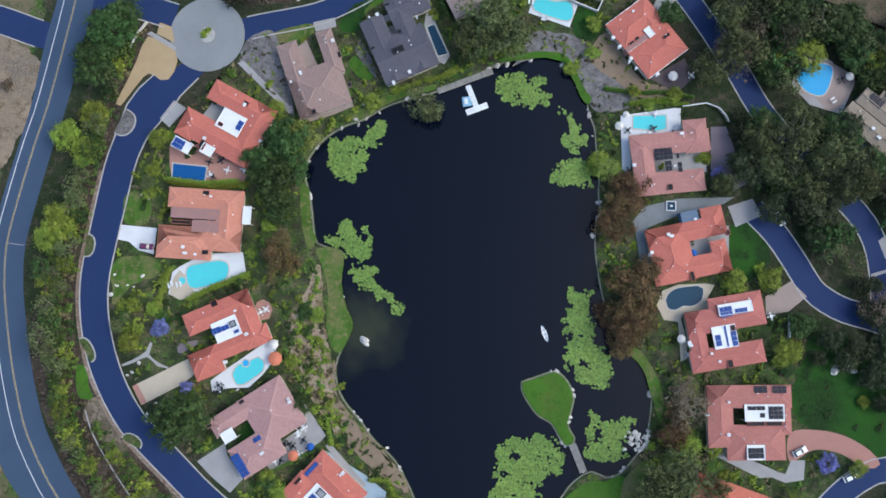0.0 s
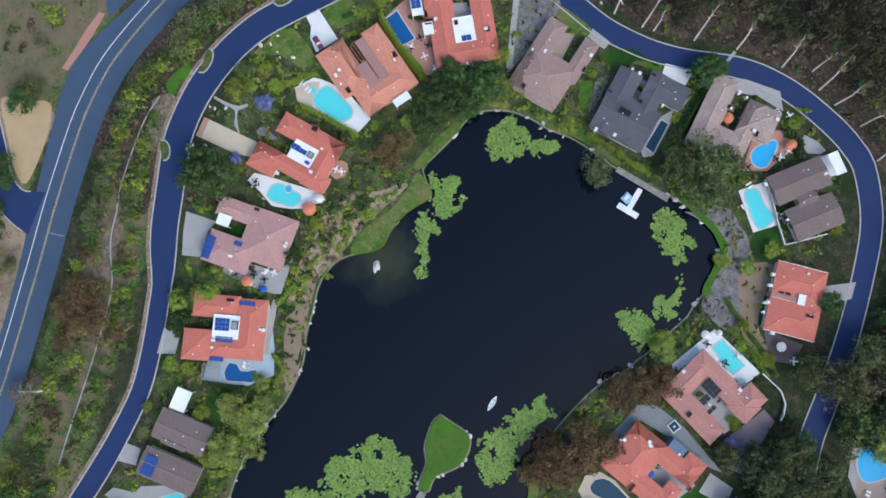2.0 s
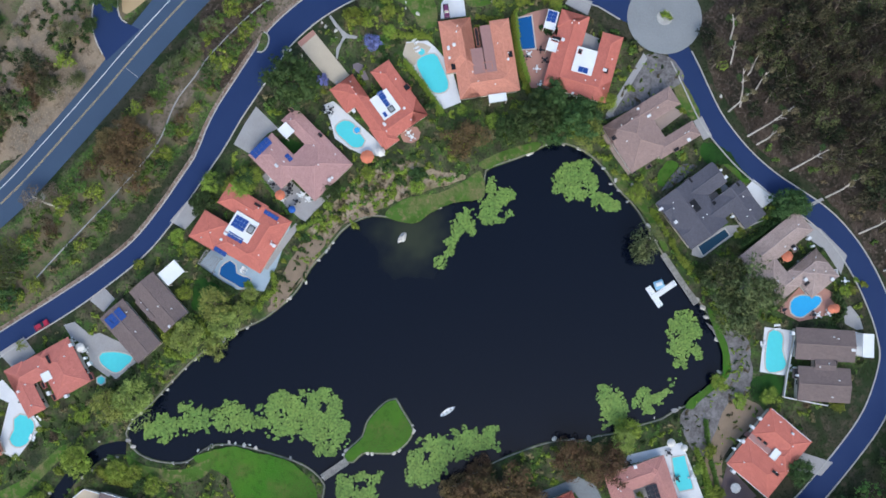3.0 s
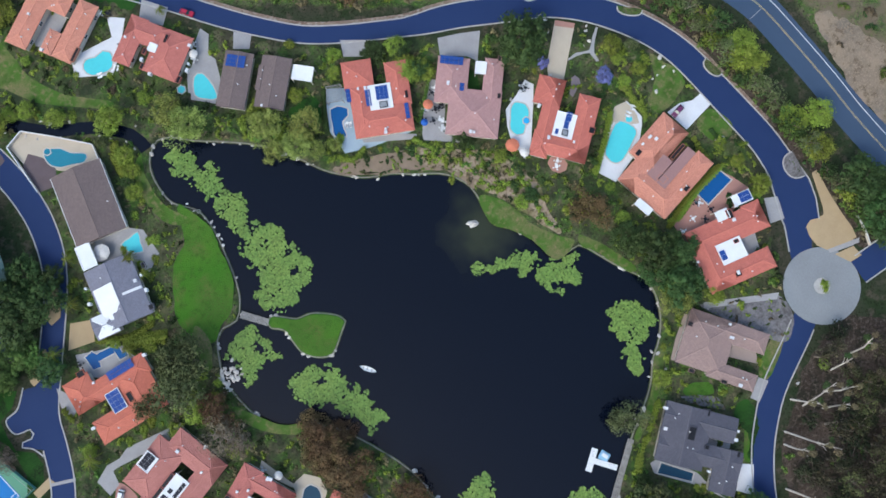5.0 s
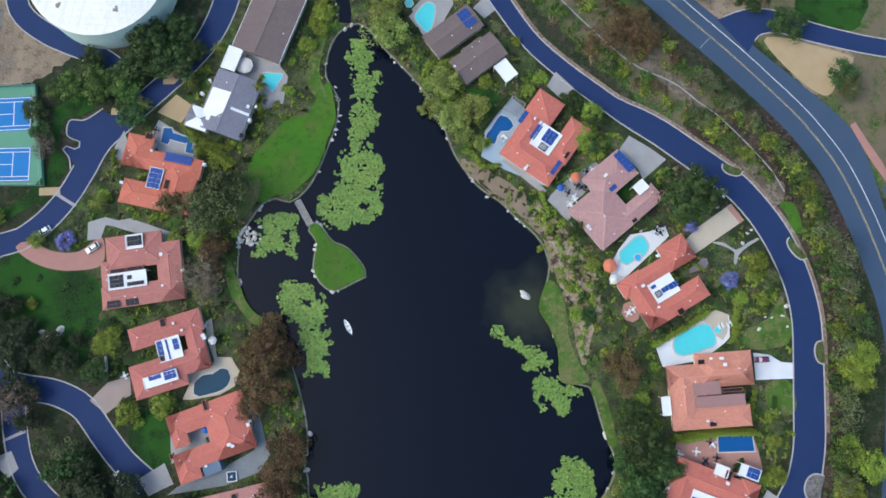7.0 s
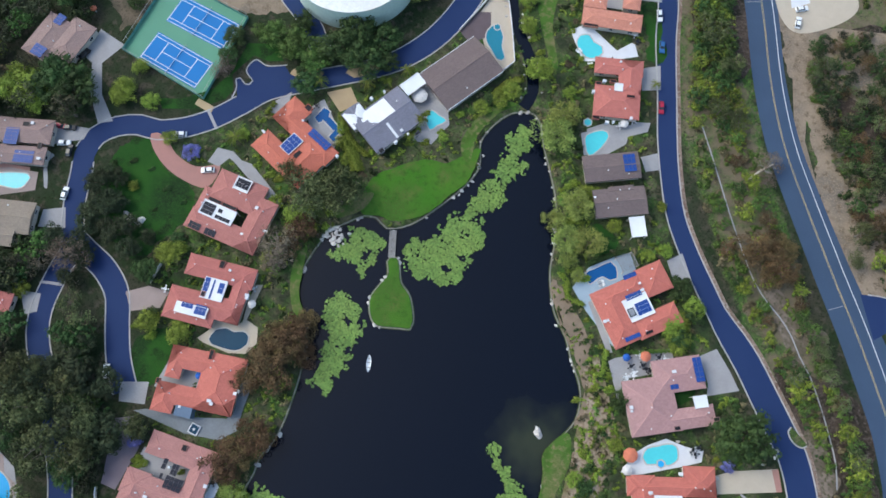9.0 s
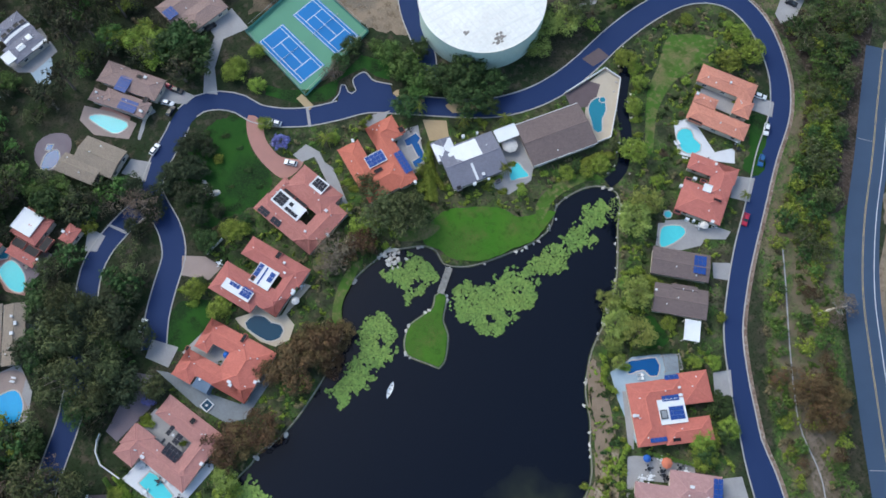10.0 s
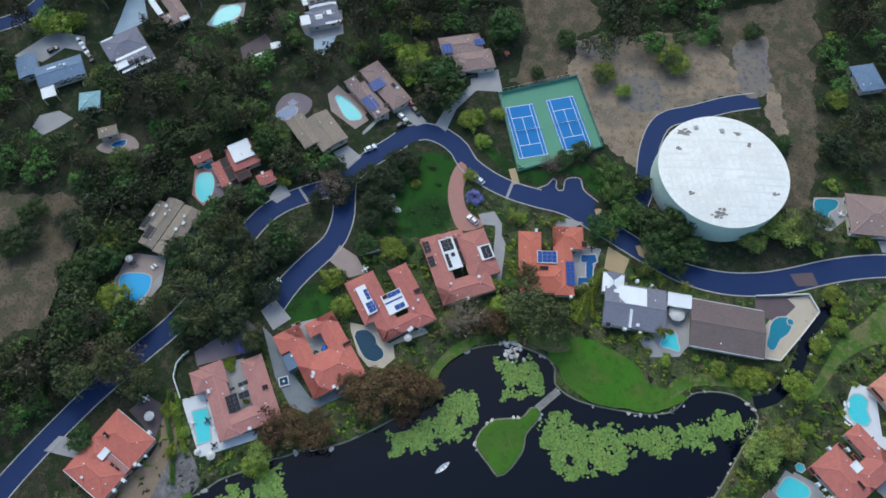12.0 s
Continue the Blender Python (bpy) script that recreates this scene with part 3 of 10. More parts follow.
def distance_to(line, x, y):
    """Metres to a closed line, negative inside."""
    best = np.full(x.shape, 1e9)
    for a, b in zip(line, np.roll(line, -1, 0)):
        d = b - a
        s = np.clip(((x - a[0]) * d[0] + (y - a[1]) * d[1]) / (d @ d + 1e-9), 0, 1)
        best = np.minimum(best, (x - a[0] - s * d[0]) ** 2 + (y - a[1] - s * d[1]) ** 2)
    return np.sqrt(best) * np.where(inside(line, x, y), -1, 1)


def build_ground():
    inner = np.arange(-180, 181, 2.0)
    outer = 180 * 1.12 ** np.arange(1, 26)
    ax = np.concatenate([-outer[::-1], inner, outer])
    gx, gy = np.meshgrid(ax, ax, indexing="ij")
    z = np.full(gx.shape, GZ)
    near = (np.abs(gx) < 120) & (np.abs(gy) < 120)
    z[near] = np.clip(0.12 + 0.5 * distance_to(SHORE_LINE, gx[near], gy[near]), -1.6, GZ)
    isl = np.clip(0.12 - 0.5 * distance_to(ISLET_LINE, gx[near], gy[near]), -1.6, 0.7)
    z[near] = np.maximum(z[near], isl)
    n = len(ax)
    verts = np.stack([gx, gy, z], -1).reshape(-1, 3)
    idx = np.arange(n * n).reshape(n, n)
    faces = np.stack([idx[:-1, :-1], idx[1:, :-1], idx[1:, 1:], idx[:-1, 1:]], -1).reshape(-1, 4)
    me = bpy.data.meshes.new("ground")
    me.from_pydata(verts.tolist(), [], faces.tolist())
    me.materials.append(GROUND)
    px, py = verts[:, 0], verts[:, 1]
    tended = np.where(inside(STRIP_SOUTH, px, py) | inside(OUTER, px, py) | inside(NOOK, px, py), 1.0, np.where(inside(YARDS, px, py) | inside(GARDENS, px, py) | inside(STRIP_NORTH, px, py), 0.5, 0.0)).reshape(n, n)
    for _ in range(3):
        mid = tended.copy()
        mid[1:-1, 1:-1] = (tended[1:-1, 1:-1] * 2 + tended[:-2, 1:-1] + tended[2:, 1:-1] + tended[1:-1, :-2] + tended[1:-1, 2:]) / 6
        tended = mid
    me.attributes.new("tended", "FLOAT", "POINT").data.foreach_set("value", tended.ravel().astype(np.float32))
    me.polygons.foreach_set("use_smooth", np.ones(len(faces), bool))
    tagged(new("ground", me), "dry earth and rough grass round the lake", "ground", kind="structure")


grown = SHORE_LINE + normals_of(SHORE_LINE, True) * (1.5 if area_sign(SHORE_LINE) < 0 else -1.5)
tagged(part("water", plate_bm(grown, -0.05, 0.0), WATER), "still dark navy lake water", "lake", kind="structure")
mark(SHORE_LINE)
out_sign = 1.0 if area_sign(SHORE_LINE) < 0 else -1.0
lo_, hi_ = sorted((0.0, 0.34 * out_sign))
tagged(part("shore_edging", ribbon_bm(SHORE_LINE, lo_, hi_, -0.3, 0.42, True), EDGING), "pale concrete edging along the lake shore", "edging", kind="structure")
s2 = 1.0 if area_sign(ISLET_LINE) < 0 else -1.0
lo_, hi_ = sorted((0.0, -0.4 * s2))
tagged(part("islet_edging", ribbon_bm(ISLET_LINE, lo_, hi_, -0.3, 0.3, True), EDGING), "pale concrete edging round the islet", "edging", kind="structure")
tagged(part("islet_lawn", plate_bm(ISLET_LINE - normals_of(ISLET_LINE, True) * 0.5 * s2, -0.2, 0.72), LAWN), "rough green lawn on the small islet", "lawn", kind="structure")


# ---- streets ----
ROADS = []
HALF = []


def road(name, pts, width, markings=False, kind="road"):
    """A street along points, each with the street's width there as a third number where it changes."""
    line = curve_through(pts, 3.0)
    k = len(ROADS)
    half = line[:, 2] / 2 if line.shape[1] == 3 else np.full(len(line), width / 2)
    line, pts = line[:, :2], [p[:2] for p in pts]
    ROADS.append((line, width))
    HALF.append(half)
    z = GZ + 0.03 + 0.005 * k
    if kind == "stream":
        ob = part(name, ribbon_bm(line, -width / 2, width / 2, GZ - 0.1, z), WATER)
        mark_line(line, width / 2)
        return tagged(ob, "narrow dark stream feeding the lake", "stream", kind="structure")
    near, far = (-6.1, 2 * half) if markings else (-half, half)
    ob = part(name, ribbon_bm(line, near, far, GZ - 0.1, z), HIGHWAY if markings else ASPHALT)
    tagged(ob, "worn grey two-lane road with painted lines" if markings else "smooth dark blue-grey asphalt street", "road", kind="structure")
    mark_line(curve_through(pts, 1.0), width / 2 + 0.8)
    if markings:
        for off, m, w_, n in ((0.18, LINE_YELLOW, 0.13, "centre_line"), (-0.18, LINE_YELLOW, 0.13, "centre_line"), (3.75, LINE_WHITE, 0.22, "edge_line")):
            part(n, ribbon_bm(line, off - w_ / 2, off + w_ / 2, z, z + 0.012), m, ob)
        for i in range(12, len(line) - 12, 34):
            tan = line[i + 1] - line[i]
            ang = math.atan2(tan[1], tan[0])
            bar = part("seam", box_bm(-0.1, -5.6, 0, 0.1, -0.6, 0.011), CONCRETE, ob)
            bar.matrix_basis = Matrix.Translation((*line[i], z)) @ Matrix.Rotation(ang, 4, "Z")
    return ob


def kerbs():
    """Raised kerbs along both sides, left out where another street joins."""
    for k, (line, width) in enumerate(ROADS):
        if width in (14.0, 4.0):
            continue
        for side in (-1, 1):
            edge = line + normals_of(line) * (side * (HALF[k] + 0.15))[:, None]
            keep = np.ones(len(edge), bool)
            for j, (other, ow) in enumerate(ROADS):
                if j != k:
                    dist = np.linalg.norm(edge[:, None] - curve_pts(other)[None], axis=2).min(1)
                    keep &= dist > ow / 2 + 0.2
            keep &= np.linalg.norm(edge - np.array(ROUNDABOUT[0]), axis=1) > 12.6
            keep &= ~inside(APRON, edge[:, 0], edge[:, 1]) & ~inside(BED, edge[:, 0], edge[:, 1])
            run = []
            for i in range(len(edge) + 1):
                if i < len(edge) and keep[i]:
                    run.append(edge[i])
                else:
                    if len(run) > 2:
                        tagged(part("kerb", ribbon_bm(np.array(run), -0.2, 0.2, GZ - 0.05, GZ + 0.17), KERB), "pale concrete kerb along the street", "kerb", kind="structure")
                    run = []


def curve_pts(line):
    return line


road('ring_road_west', [(-96.0, 64.8, 7.8), (-98.4, 60.2, 7.2), (-101.4, 56.4, 8.0), (-105.2, 53.2, 11.6), (-108.4, 48.2, 12.4), (-110.8, 43.2, 12.2), (-112.4, 38.0, 10.2), (-113.8, 31.3, 9.5), (-114.6, 24.9, 9.5), (-114.8, 12.8, 9.5), (-114.9, 1.2, 9.2), (-114.7, -11.2, 9.0), (-113.1, -20.6, 8.8), (-110.2, -29.3, 8.9), (-106, -38.1, 9.0), (-100.4, -46.4, 8.7), (-93.1, -54.4, 8.7), (-85, -60.2, 8.8), (-77.5, -65.3, 8.7), (-68.3, -71.5, 8.5), (-61, -75.5, 8.0), (-56.5, -77.8, 7.0), (-52.4, -80.2, 6.1), (-45.5, -85, 6.0), (-35.8, -92, 5.9), (-25.3, -101.1, 5.8), (-15.8, -113.4, 6), (-8.4, -124.7, 6.4), (-0.8, -137.7, 6.3), (5.5, -147.9, 6.6), (10.6, -156.6, 6.9), (17.2, -169.6, 6.9), (23.7, -177.7, 6.9), (30.8, -183.8, 6.9), (41.2, -189.9, 7.3), (50.6, -193.3, 7.7), (60.0, -193.7, 7.9), (67.4, -190.4, 8.1), (73.2, -184.2, 8.2), (77.1, -175.1, 8.3), (78.9, -161.1, 8.4), (78.8, -147, 8.4), (77.3, -132.3, 8.5), (77.1, -120.7, 8.4), (78.8, -109.3, 8.2), (82.9, -98.3, 7.8), (88.7, -89.4, 7.2), (97.0, -80.3, 7.2), (107.2, -69.8, 7.4), (115.6, -60.5, 7.6), (119.8, -51.0, 7.4), (124.3, -41.8, 7.2), (130.5, -33.5, 7.2), (138.0, -27.2, 7.2), (144.6, -25.0, 7.2), (150.8, -20.0, 7.2), (154.2, -13.5, 7.2), (153.8, -7.0, 7.2)], 8.6)
road('ring_road_north', [(-88.5, 74.8, 7.4), (-78.5, 79.2, 7.4), (-68.8, 82.9, 7.3), (-60.9, 86.2, 7.3), (-54, 90.6, 7.0), (-46.2, 96.7, 6.8), (-39.1, 104.3, 6.5), (-33.1, 112.3, 6.6), (-28.1, 118.6, 6.9), (-22.4, 123.9, 7.1), (-14.4, 129.2, 7.2), (-5.4, 133.4, 7.2), (5.4, 137.0, 7.2), (13.0, 138.4, 7.2), (19.6, 138.4, 7.2), (30.0, 134.7, 7.0), (39.2, 129.5, 6.8), (50.4, 119.9, 6.6), (62.4, 108.2, 6.8), (70.0, 100.0, 7.0), (78.5, 90.0, 7.2), (88.5, 78.0, 7.2), (105.0, 64.0, 7.2), (121.5, 52.0, 7.2), (128.6, 43.0, 7.2), (132.4, 31.0, 7.2), (134.2, 21.6, 7.2), (138.6, 16.4, 7.2), (144.2, 9.2, 7.2), (149.8, -0.6, 7.2), (153.2, -6.0, 7.2), (154.4, -11.0, 7.2)], 7.2)
road('gate_road', [(88.9, 46.9), (97.5, 40.3), (105.0, 32.2), (110.8, 25.4), (116.2, 22.2), (122.4, 20.3), (129.5, 19.6), (135.5, 18.6)], 7.6)
road('entry_road', [(-138.6, 79.1), (-126.0, 79.3), (-107.2, 77.1)], 8.5)
road('side_road', [(-176.6, 66.9), (-164.7, 66.0), (-150.5, 63.6), (-142.7, 63.0)], 9)
road('highway', [(12.0, -220.2, 5.6), (-0.9, -201.6, 5.6), (-14.2, -182.8, 5.4), (-26.3, -164.7, 5.2), (-36.5, -151.3, 5.4), (-45.9, -140.7, 5.6), (-58.6, -128.9, 5.8), (-69, -119.6, 6.0), (-78.1, -111.5, 6.4), (-93.3, -98.3, 7.4), (-111.4, -81.2, 9.2), (-117.3, -74.6, 10.6), (-122.6, -67.8, 11.2), (-127.2, -60.6, 10.0), (-134.3, -45.1, 7.4), (-140.6, -27.6, 6.0), (-143.6, -17.0, 5.6), (-145.3, -6.1, 5.4), (-145, 7.1, 5.2), (-143.8, 26.2, 5.0), (-142.4, 39.9, 5.4), (-141.6, 60.3, 6.4), (-141.2, 77.2, 6.0), (-141.3, 95.0, 5.6), (-142.6, 114.9, 5.6)], 14.0, markings=True)
road('tank_road', [(109.3, -83.5), (120.4, -90.6), (137.1, -97.1), (148.0, -105.6), (150.4, -118.8), (152.8, -133.3), (153.3, -145.0)], 7)
road('far_street', [(224.5, 167.9), (231.2, 146.3), (245.7, 134.2), (267.9, 122.0)], 7)
ROUNDABOUT = [(-95.4, 72.9)]
road('stream', [(37.8, -105.3), (38.5, -112.7), (46.9, -123.1), (57.6, -131.2), (66.7, -142.2), (71.6, -149.0)], 4.0, kind='stream')
APRON = [(125.5, -54.0), (128.1, -58.1), (126.2, -59.7), (123.5, -59.3), (127.4, -62.7), (126.7, -67.9), (121.4, -68.0), (116.5, -72.0), (107.9, -67.3), (113.9, -56.5), (120.9, -51.6)]
road('side_lane', [(-147.8, -103.4, 6.0), (-136.1, -104.9, 6.0), (-119.6, -108.3, 6.4), (-108.0, -111.6, 7.4), (-99.0, -111.0, 10.0), (-92.5, -106.0, 15.0)], 6.0)
BED = [(-115.4, 50.8), (-118.6, 53.4), (-115.4, 61.2), (-114.4, 68.8), (-107.8, 67.7), (-102.0, 63.5), (-103.2, 58.9), (-106.2, 56.8), (-110.8, 57.0)]
kerbs()


def disc_line(x, y, r, n=40):
    a = np.linspace(0, 2 * np.pi, n, endpoint=False)
    return np.stack([x + r * np.cos(a), y + r * np.sin(a)], 1)


ring = thing("roundabout", Matrix.Translation((*ROUNDABOUT[0], GZ)), "pale concrete roundabout with a planted centre", "roundabout", kind="structure")
part("paving", plate_bm(disc_line(0, 0, 12.4), -0.1, 0.1), RING_PAVE, ring)
part("planter", plate_bm(disc_line(0, 0, 2.6), 0.1, 0.25), KERB, ring)
mark(disc_line(*ROUNDABOUT[0], 12.5))


hw = [line for line, width in ROADS if width == 14.0][0]
OUTER = np.concatenate([hw + normals_of(hw) * 9.0, (hw + normals_of(hw) * 95)[::-1]])
build_ground()


# ---- lawns, yards, drives ----
SLABS = [0]
DOTTED = []
RAGGED = {BANK: 0.9, LAWN: 0.22, SHADE_LAWN: 0.9, DIRT: 0.9, EARTH: 1.2, GROVE_FLOOR: 0.5, GREY_SOIL: 0.9, DRY_LAWN: 0.14, VERGE: 1.3, GRAVEL: 0.3, PALE_GRAVEL: 0.16, MULCH: 0.4}


def slab(name, label, material, z, pts, smooth=True):
    line = curve_through(pts, 1.0 if material in RAGGED else 2.0, True) if smooth else np.array(pts)
    if smooth and material in RAGGED:
        wob = np.array([2.6 * noise.noise(Vector((p[0] * 0.09, p[1] * 0.09, 5.0))) + 1.6 * noise.noise(Vector((p[0] * 0.3, p[1] * 0.3, 2.0))) + 0.8 * noise.noise(Vector((p[0] * 0.8, p[1] * 0.8, 7.0))) for p in line])
        line = line + normals_of(line, True) * (wob * RAGGED[material])[:, None]
    if material in (MULCH, GRAVEL, PALE_GRAVEL):
        DOTTED.append((line, material))
    SLABS[0] += 1
    ob = part(name, plate_bm(line, GZ - 0.1, GZ + z + 0.0003 * SLABS[0]), material)
    tagged(ob, label, name.replace("_", " "), kind="structure")
    if material not in (DIRT, GROVE_FLOOR, GREY_SOIL, MULCH, BANK):
        mark(line)
    return ob


west, west_width = ROADS[0]
outer_side = -1.0 if np.linalg.norm((west + normals_of(west))[40]) > np.linalg.norm(west[40]) else 1.0
side_a, side_b = -outer_side * (HALF[0] + 0.36), -outer_side * (HALF[0] + 1.5)
lo_, hi_ = np.minimum(side_a, side_b)[12:-60], np.maximum(side_a, side_b)[12:-60]
tagged(part("verge", ribbon_bm(west[12:-60], lo_, hi_, GZ - 0.1, GZ + 0.09), VERGE), "pinkish mulched verge outside the street kerb", "verge", kind="structure")
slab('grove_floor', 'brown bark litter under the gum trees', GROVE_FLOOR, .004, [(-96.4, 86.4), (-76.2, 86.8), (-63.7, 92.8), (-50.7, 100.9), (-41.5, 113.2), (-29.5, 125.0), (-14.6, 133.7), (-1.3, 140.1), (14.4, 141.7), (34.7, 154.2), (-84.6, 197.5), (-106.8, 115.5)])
# dark sheets for the shady gaps between crowns of the strip and belt
slab('grove_floor', 'dark ground painted as shade between the roadside trees', GROVE_FLOOR, 0.002, STRIP_NORTH)
slab('grove_floor', 'dark ground painted as shade between the belt of trees', GROVE_FLOOR, 0.002, BELT)
slab('grove_floor', 'dark brown ground under brush outside the highway', GROVE_FLOOR, 0.004, THICKET)
slab('earth_clearing', 'bare brown earth clearing below the far trees', EARTH, .004, [(146.4, 163.4), (143.7, 131.3), (140.0, 115.0), (128.5, 111.9), (111.2, 114.6), (95.3, 120.9), (89.2, 135.6), (87.5, 153.2)])
slab('earth_clearing', 'bare brown earth beside the water tank', EARTH, .004, [(197.5, -142.4), (201.4, -163.6), (202.0, -186.5), (166.5, -173.3), (129.4, -161.8), (112.8, -153.3), (93.4, -137.7), (114.1, -141.8), (133.2, -151.8), (165.9, -154.0), (167.5, -140.3)])
slab('earth_clearing', 'bare grey-brown slope above the courts', EARTH, .004, [(226.2, -62.6), (227.0, -85.2), (200.3, -91.7), (189.7, -77.4), (172.8, -71.5), (171.9, -55.3), (175.4, -49.0), (191.7, -60.0)])
slab('dirt_lot', 'bare tan earth lot beside the courts', DIRT, 0.003, [(179.0, -72.8), (190.7, -89.5), (192.0, -104.2), (190.7, -125.7), (178.9, -143.9), (169.2, -150.3), (158.5, -144.4), (155.2, -124.8), (149.7, -102.7), (127.5, -92.4), (138.6, -80.9), (158.1, -77.5), (172.5, -73.8)])
slab('dirt_track', 'bare brown earth track behind the tank', DIRT, 0.003, [(174.4, -156.8), (193.9, -173.4), (184.3, -175.0), (159.3, -161.1), (137.5, -159.1), (130.7, -150.9), (139.0, -147.1), (157.7, -151.2)])
slab('dirt_verge', 'bare tan earth beside the highway', DIRT, 0.003, [(-170.6, 58.1), (-150.9, 56.7), (-147.7, 44.7), (-148.3, 29.2), (-151.3, 17.3), (-160.5, 8.0)])
slab('dirt_verge', 'bare tan earth across the highway', DIRT, 0.003, [(15.9, -225.6), (11.2, -231.2), (-54.8, -161.7), (-57.4, -147.0), (-33.7, -167.2)])
slab('dirt_verge', 'bare pinkish earth strip on the bank', BANK, 0.003, [(-76.1, -92.3), (-83.6, -93.0), (-84.0, -86.8), (-81.7, -81.8), (-93.6, -69.8), (-108.6, -53.0), (-104.3, -50.4), (-89.9, -65.8), (-78.0, -79.7), (-61.1, -95.6), (-47.8, -106.0), (-50.0, -110.1), (-63.0, -99.7)])
slab('dirt_verge', 'bare earth lay-by outside the highway', DIRT, 0.003, [(-106.3, -103.4), (-119.6, -107.6), (-132.5, -100.6), (-124.7, -90.4), (-119.1, -88.2), (-111.8, -95.8)])
slab('dirt_verge', 'bare earth outside the highway bend', DIRT, 0.003, [(-25.2, -182.6), (-37.4, -193.5), (-52.9, -201.3), (-74.1, -171.5), (-52.6, -172.1), (-39.4, -168.3), (-48.3, -148.9), (-65.8, -129.2), (-83.0, -115.5), (-79.4, -110.7), (-63.8, -123.1), (-42.3, -152.3)], smooth=False)
slab('dirt_verge', 'bare tan earth triangle beside the highway', SAND, 0.003, [(-103.0, -104.8), (-109.2, -106.2), (-117.6, -104.3), (-132.4, -100.2), (-128.6, -95.4), (-123.5, -86.5), (-113.0, -93.0)])
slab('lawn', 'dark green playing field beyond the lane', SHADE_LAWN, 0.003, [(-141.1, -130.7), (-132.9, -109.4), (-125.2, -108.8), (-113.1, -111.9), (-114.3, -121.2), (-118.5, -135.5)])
slab('dirt_verge', 'dry brown earth beyond the highway', DIRT, 0.003, [(-116.7, -135.9), (-107.6, -120.7), (-101.1, -114.6), (-90.4, -111.3), (-81.5, -114.0), (-72.2, -122.5), (-64.7, -130.2), (-56.3, -141.3), (-52.0, -153.5)])
slab('lawn', 'bright mown green lawn on the lake peninsula', LAWN, 0.03, [(61.0, -42.8), (56.9, -45.2), (51.2, -46.6), (44.5, -53.3), (41.2, -62.9), (38.6, -72.0), (41.3, -84.7), (42.9, -83.7), (47.7, -73.7), (55.3, -70.1), (64.8, -57.9), (66.2, -51.5), (64.7, -45.3)])
slab('lawn', 'mown green lawn beside the lake shore', DRY_LAWN, 0.03, [(-37.8, 10.5), (-36.1, 0.7), (-33.5, -6.1), (-30.3, -11.4), (-30.6, -15.6), (-32.7, -21.4), (-35.9, -19.3), (-39.0, -12.6), (-39.9, -3.6), (-43.4, 4.9), (-46.2, 9.9)])
slab('lawn', 'front lawn of mown grass beside the road', DRY_LAWN, 0.03, [(-107.7, -3.9), (-95.7, -2.7), (-95.5, -8.2), (-101.4, -11.1), (-107.0, -19.5), (-108.8, -8.8)])
# broad dark mottling of this grass stands for the trees' shadows
slab('lawn', 'large lawn inside the street loop with shade in its dark green', SHADE_LAWN, 0.03, [(144.1, -15.9), (137.1, -23.3), (127.8, -18.8), (114.8, -17.5), (109.1, -11.1), (111.4, 1.4), (115.4, 12.7), (127.8, 11.5), (137.1, 6.0), (143.8, -4.8)])
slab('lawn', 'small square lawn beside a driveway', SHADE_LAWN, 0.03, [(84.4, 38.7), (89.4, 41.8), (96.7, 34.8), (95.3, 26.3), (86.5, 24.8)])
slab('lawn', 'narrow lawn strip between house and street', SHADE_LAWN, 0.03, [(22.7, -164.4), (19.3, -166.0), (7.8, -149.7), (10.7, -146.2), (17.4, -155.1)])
slab('lawn', 'narrow stream-side green of rough grass', DRY_LAWN, 0.03, [(65.6, -163.0), (58.3, -174.0), (51.8, -174.6), (51.1, -157.9), (51.2, -150.2), (45.9, -137.2), (36.1, -125.8), (37.8, -123.6), (53.6, -140.0), (59.2, -150.4)])
slab('lawn', 'narrow lawn strip between grey house and street', LAWN, 0.03, [(-49.9, 85.8), (-51.2, 88.1), (-40.9, 97.2), (-39.7, 94.3)])
slab('lawn', 'strip of grass between the street and the wall', DRY_LAWN, 0.03, [(-73.9, 73.5), (-75.0, 76.7), (-62.5, 82.7), (-61.6, 78.6)])
slab('lawn', 'grassy lake bank', DRY_LAWN, 0.03, [(56.7, -4.2), (61.9, -8.6), (66.4, -16.7), (69.6, -23.2), (70.6, -18.6), (66.5, -9.6), (60.2, -3.5)])
slab('lawn', 'grassy lake bank at the falls', DRY_LAWN, 0.03, [(62.2, -43.9), (67.3, -36.8), (69.3, -38.2), (67.0, -46.2), (62.4, -50.8)])
slab('gravel_yard', 'tan gravel yard behind the red house', GRAVEL, 0.03, [(30.7, 85.4), (30.8, 92.9), (34.9, 96.3), (42.7, 87.4), (49.6, 82.4), (60.6, 82.8), (56.9, 78.9), (47.6, 76.9)])
slab('gravel_garden', 'pale gravel garden dotted with small shrubs', PALE_GRAVEL, 0.03, [(5.2, 79.9), (11.1, 87.6), (18.4, 93.9), (27.3, 92.1), (31.0, 85.3), (47.1, 76.6), (44.1, 72.3), (34.3, 70.2), (27.7, 79.7), (18.0, 85.5), (9.8, 82.7)])
slab('gravel_garden', 'mulched garden of grey gravel by the roundabout', PALE_GRAVEL, 0.03, [(-82.8, 65.5), (-81.7, 73.8), (-74.9, 77.9), (-69.7, 71.1), (-62.1, 52.2), (-66.5, 55.2), (-74.9, 59.5)])
slab('gravel_garden', 'pale gravel bank with dotted shrubs by the dock', PALE_GRAVEL, 0.03, [(7.7, 86.6), (12.2, 93.2), (22.6, 92.2), (29.3, 85.6), (21.9, 85.3), (14.2, 86.8)])
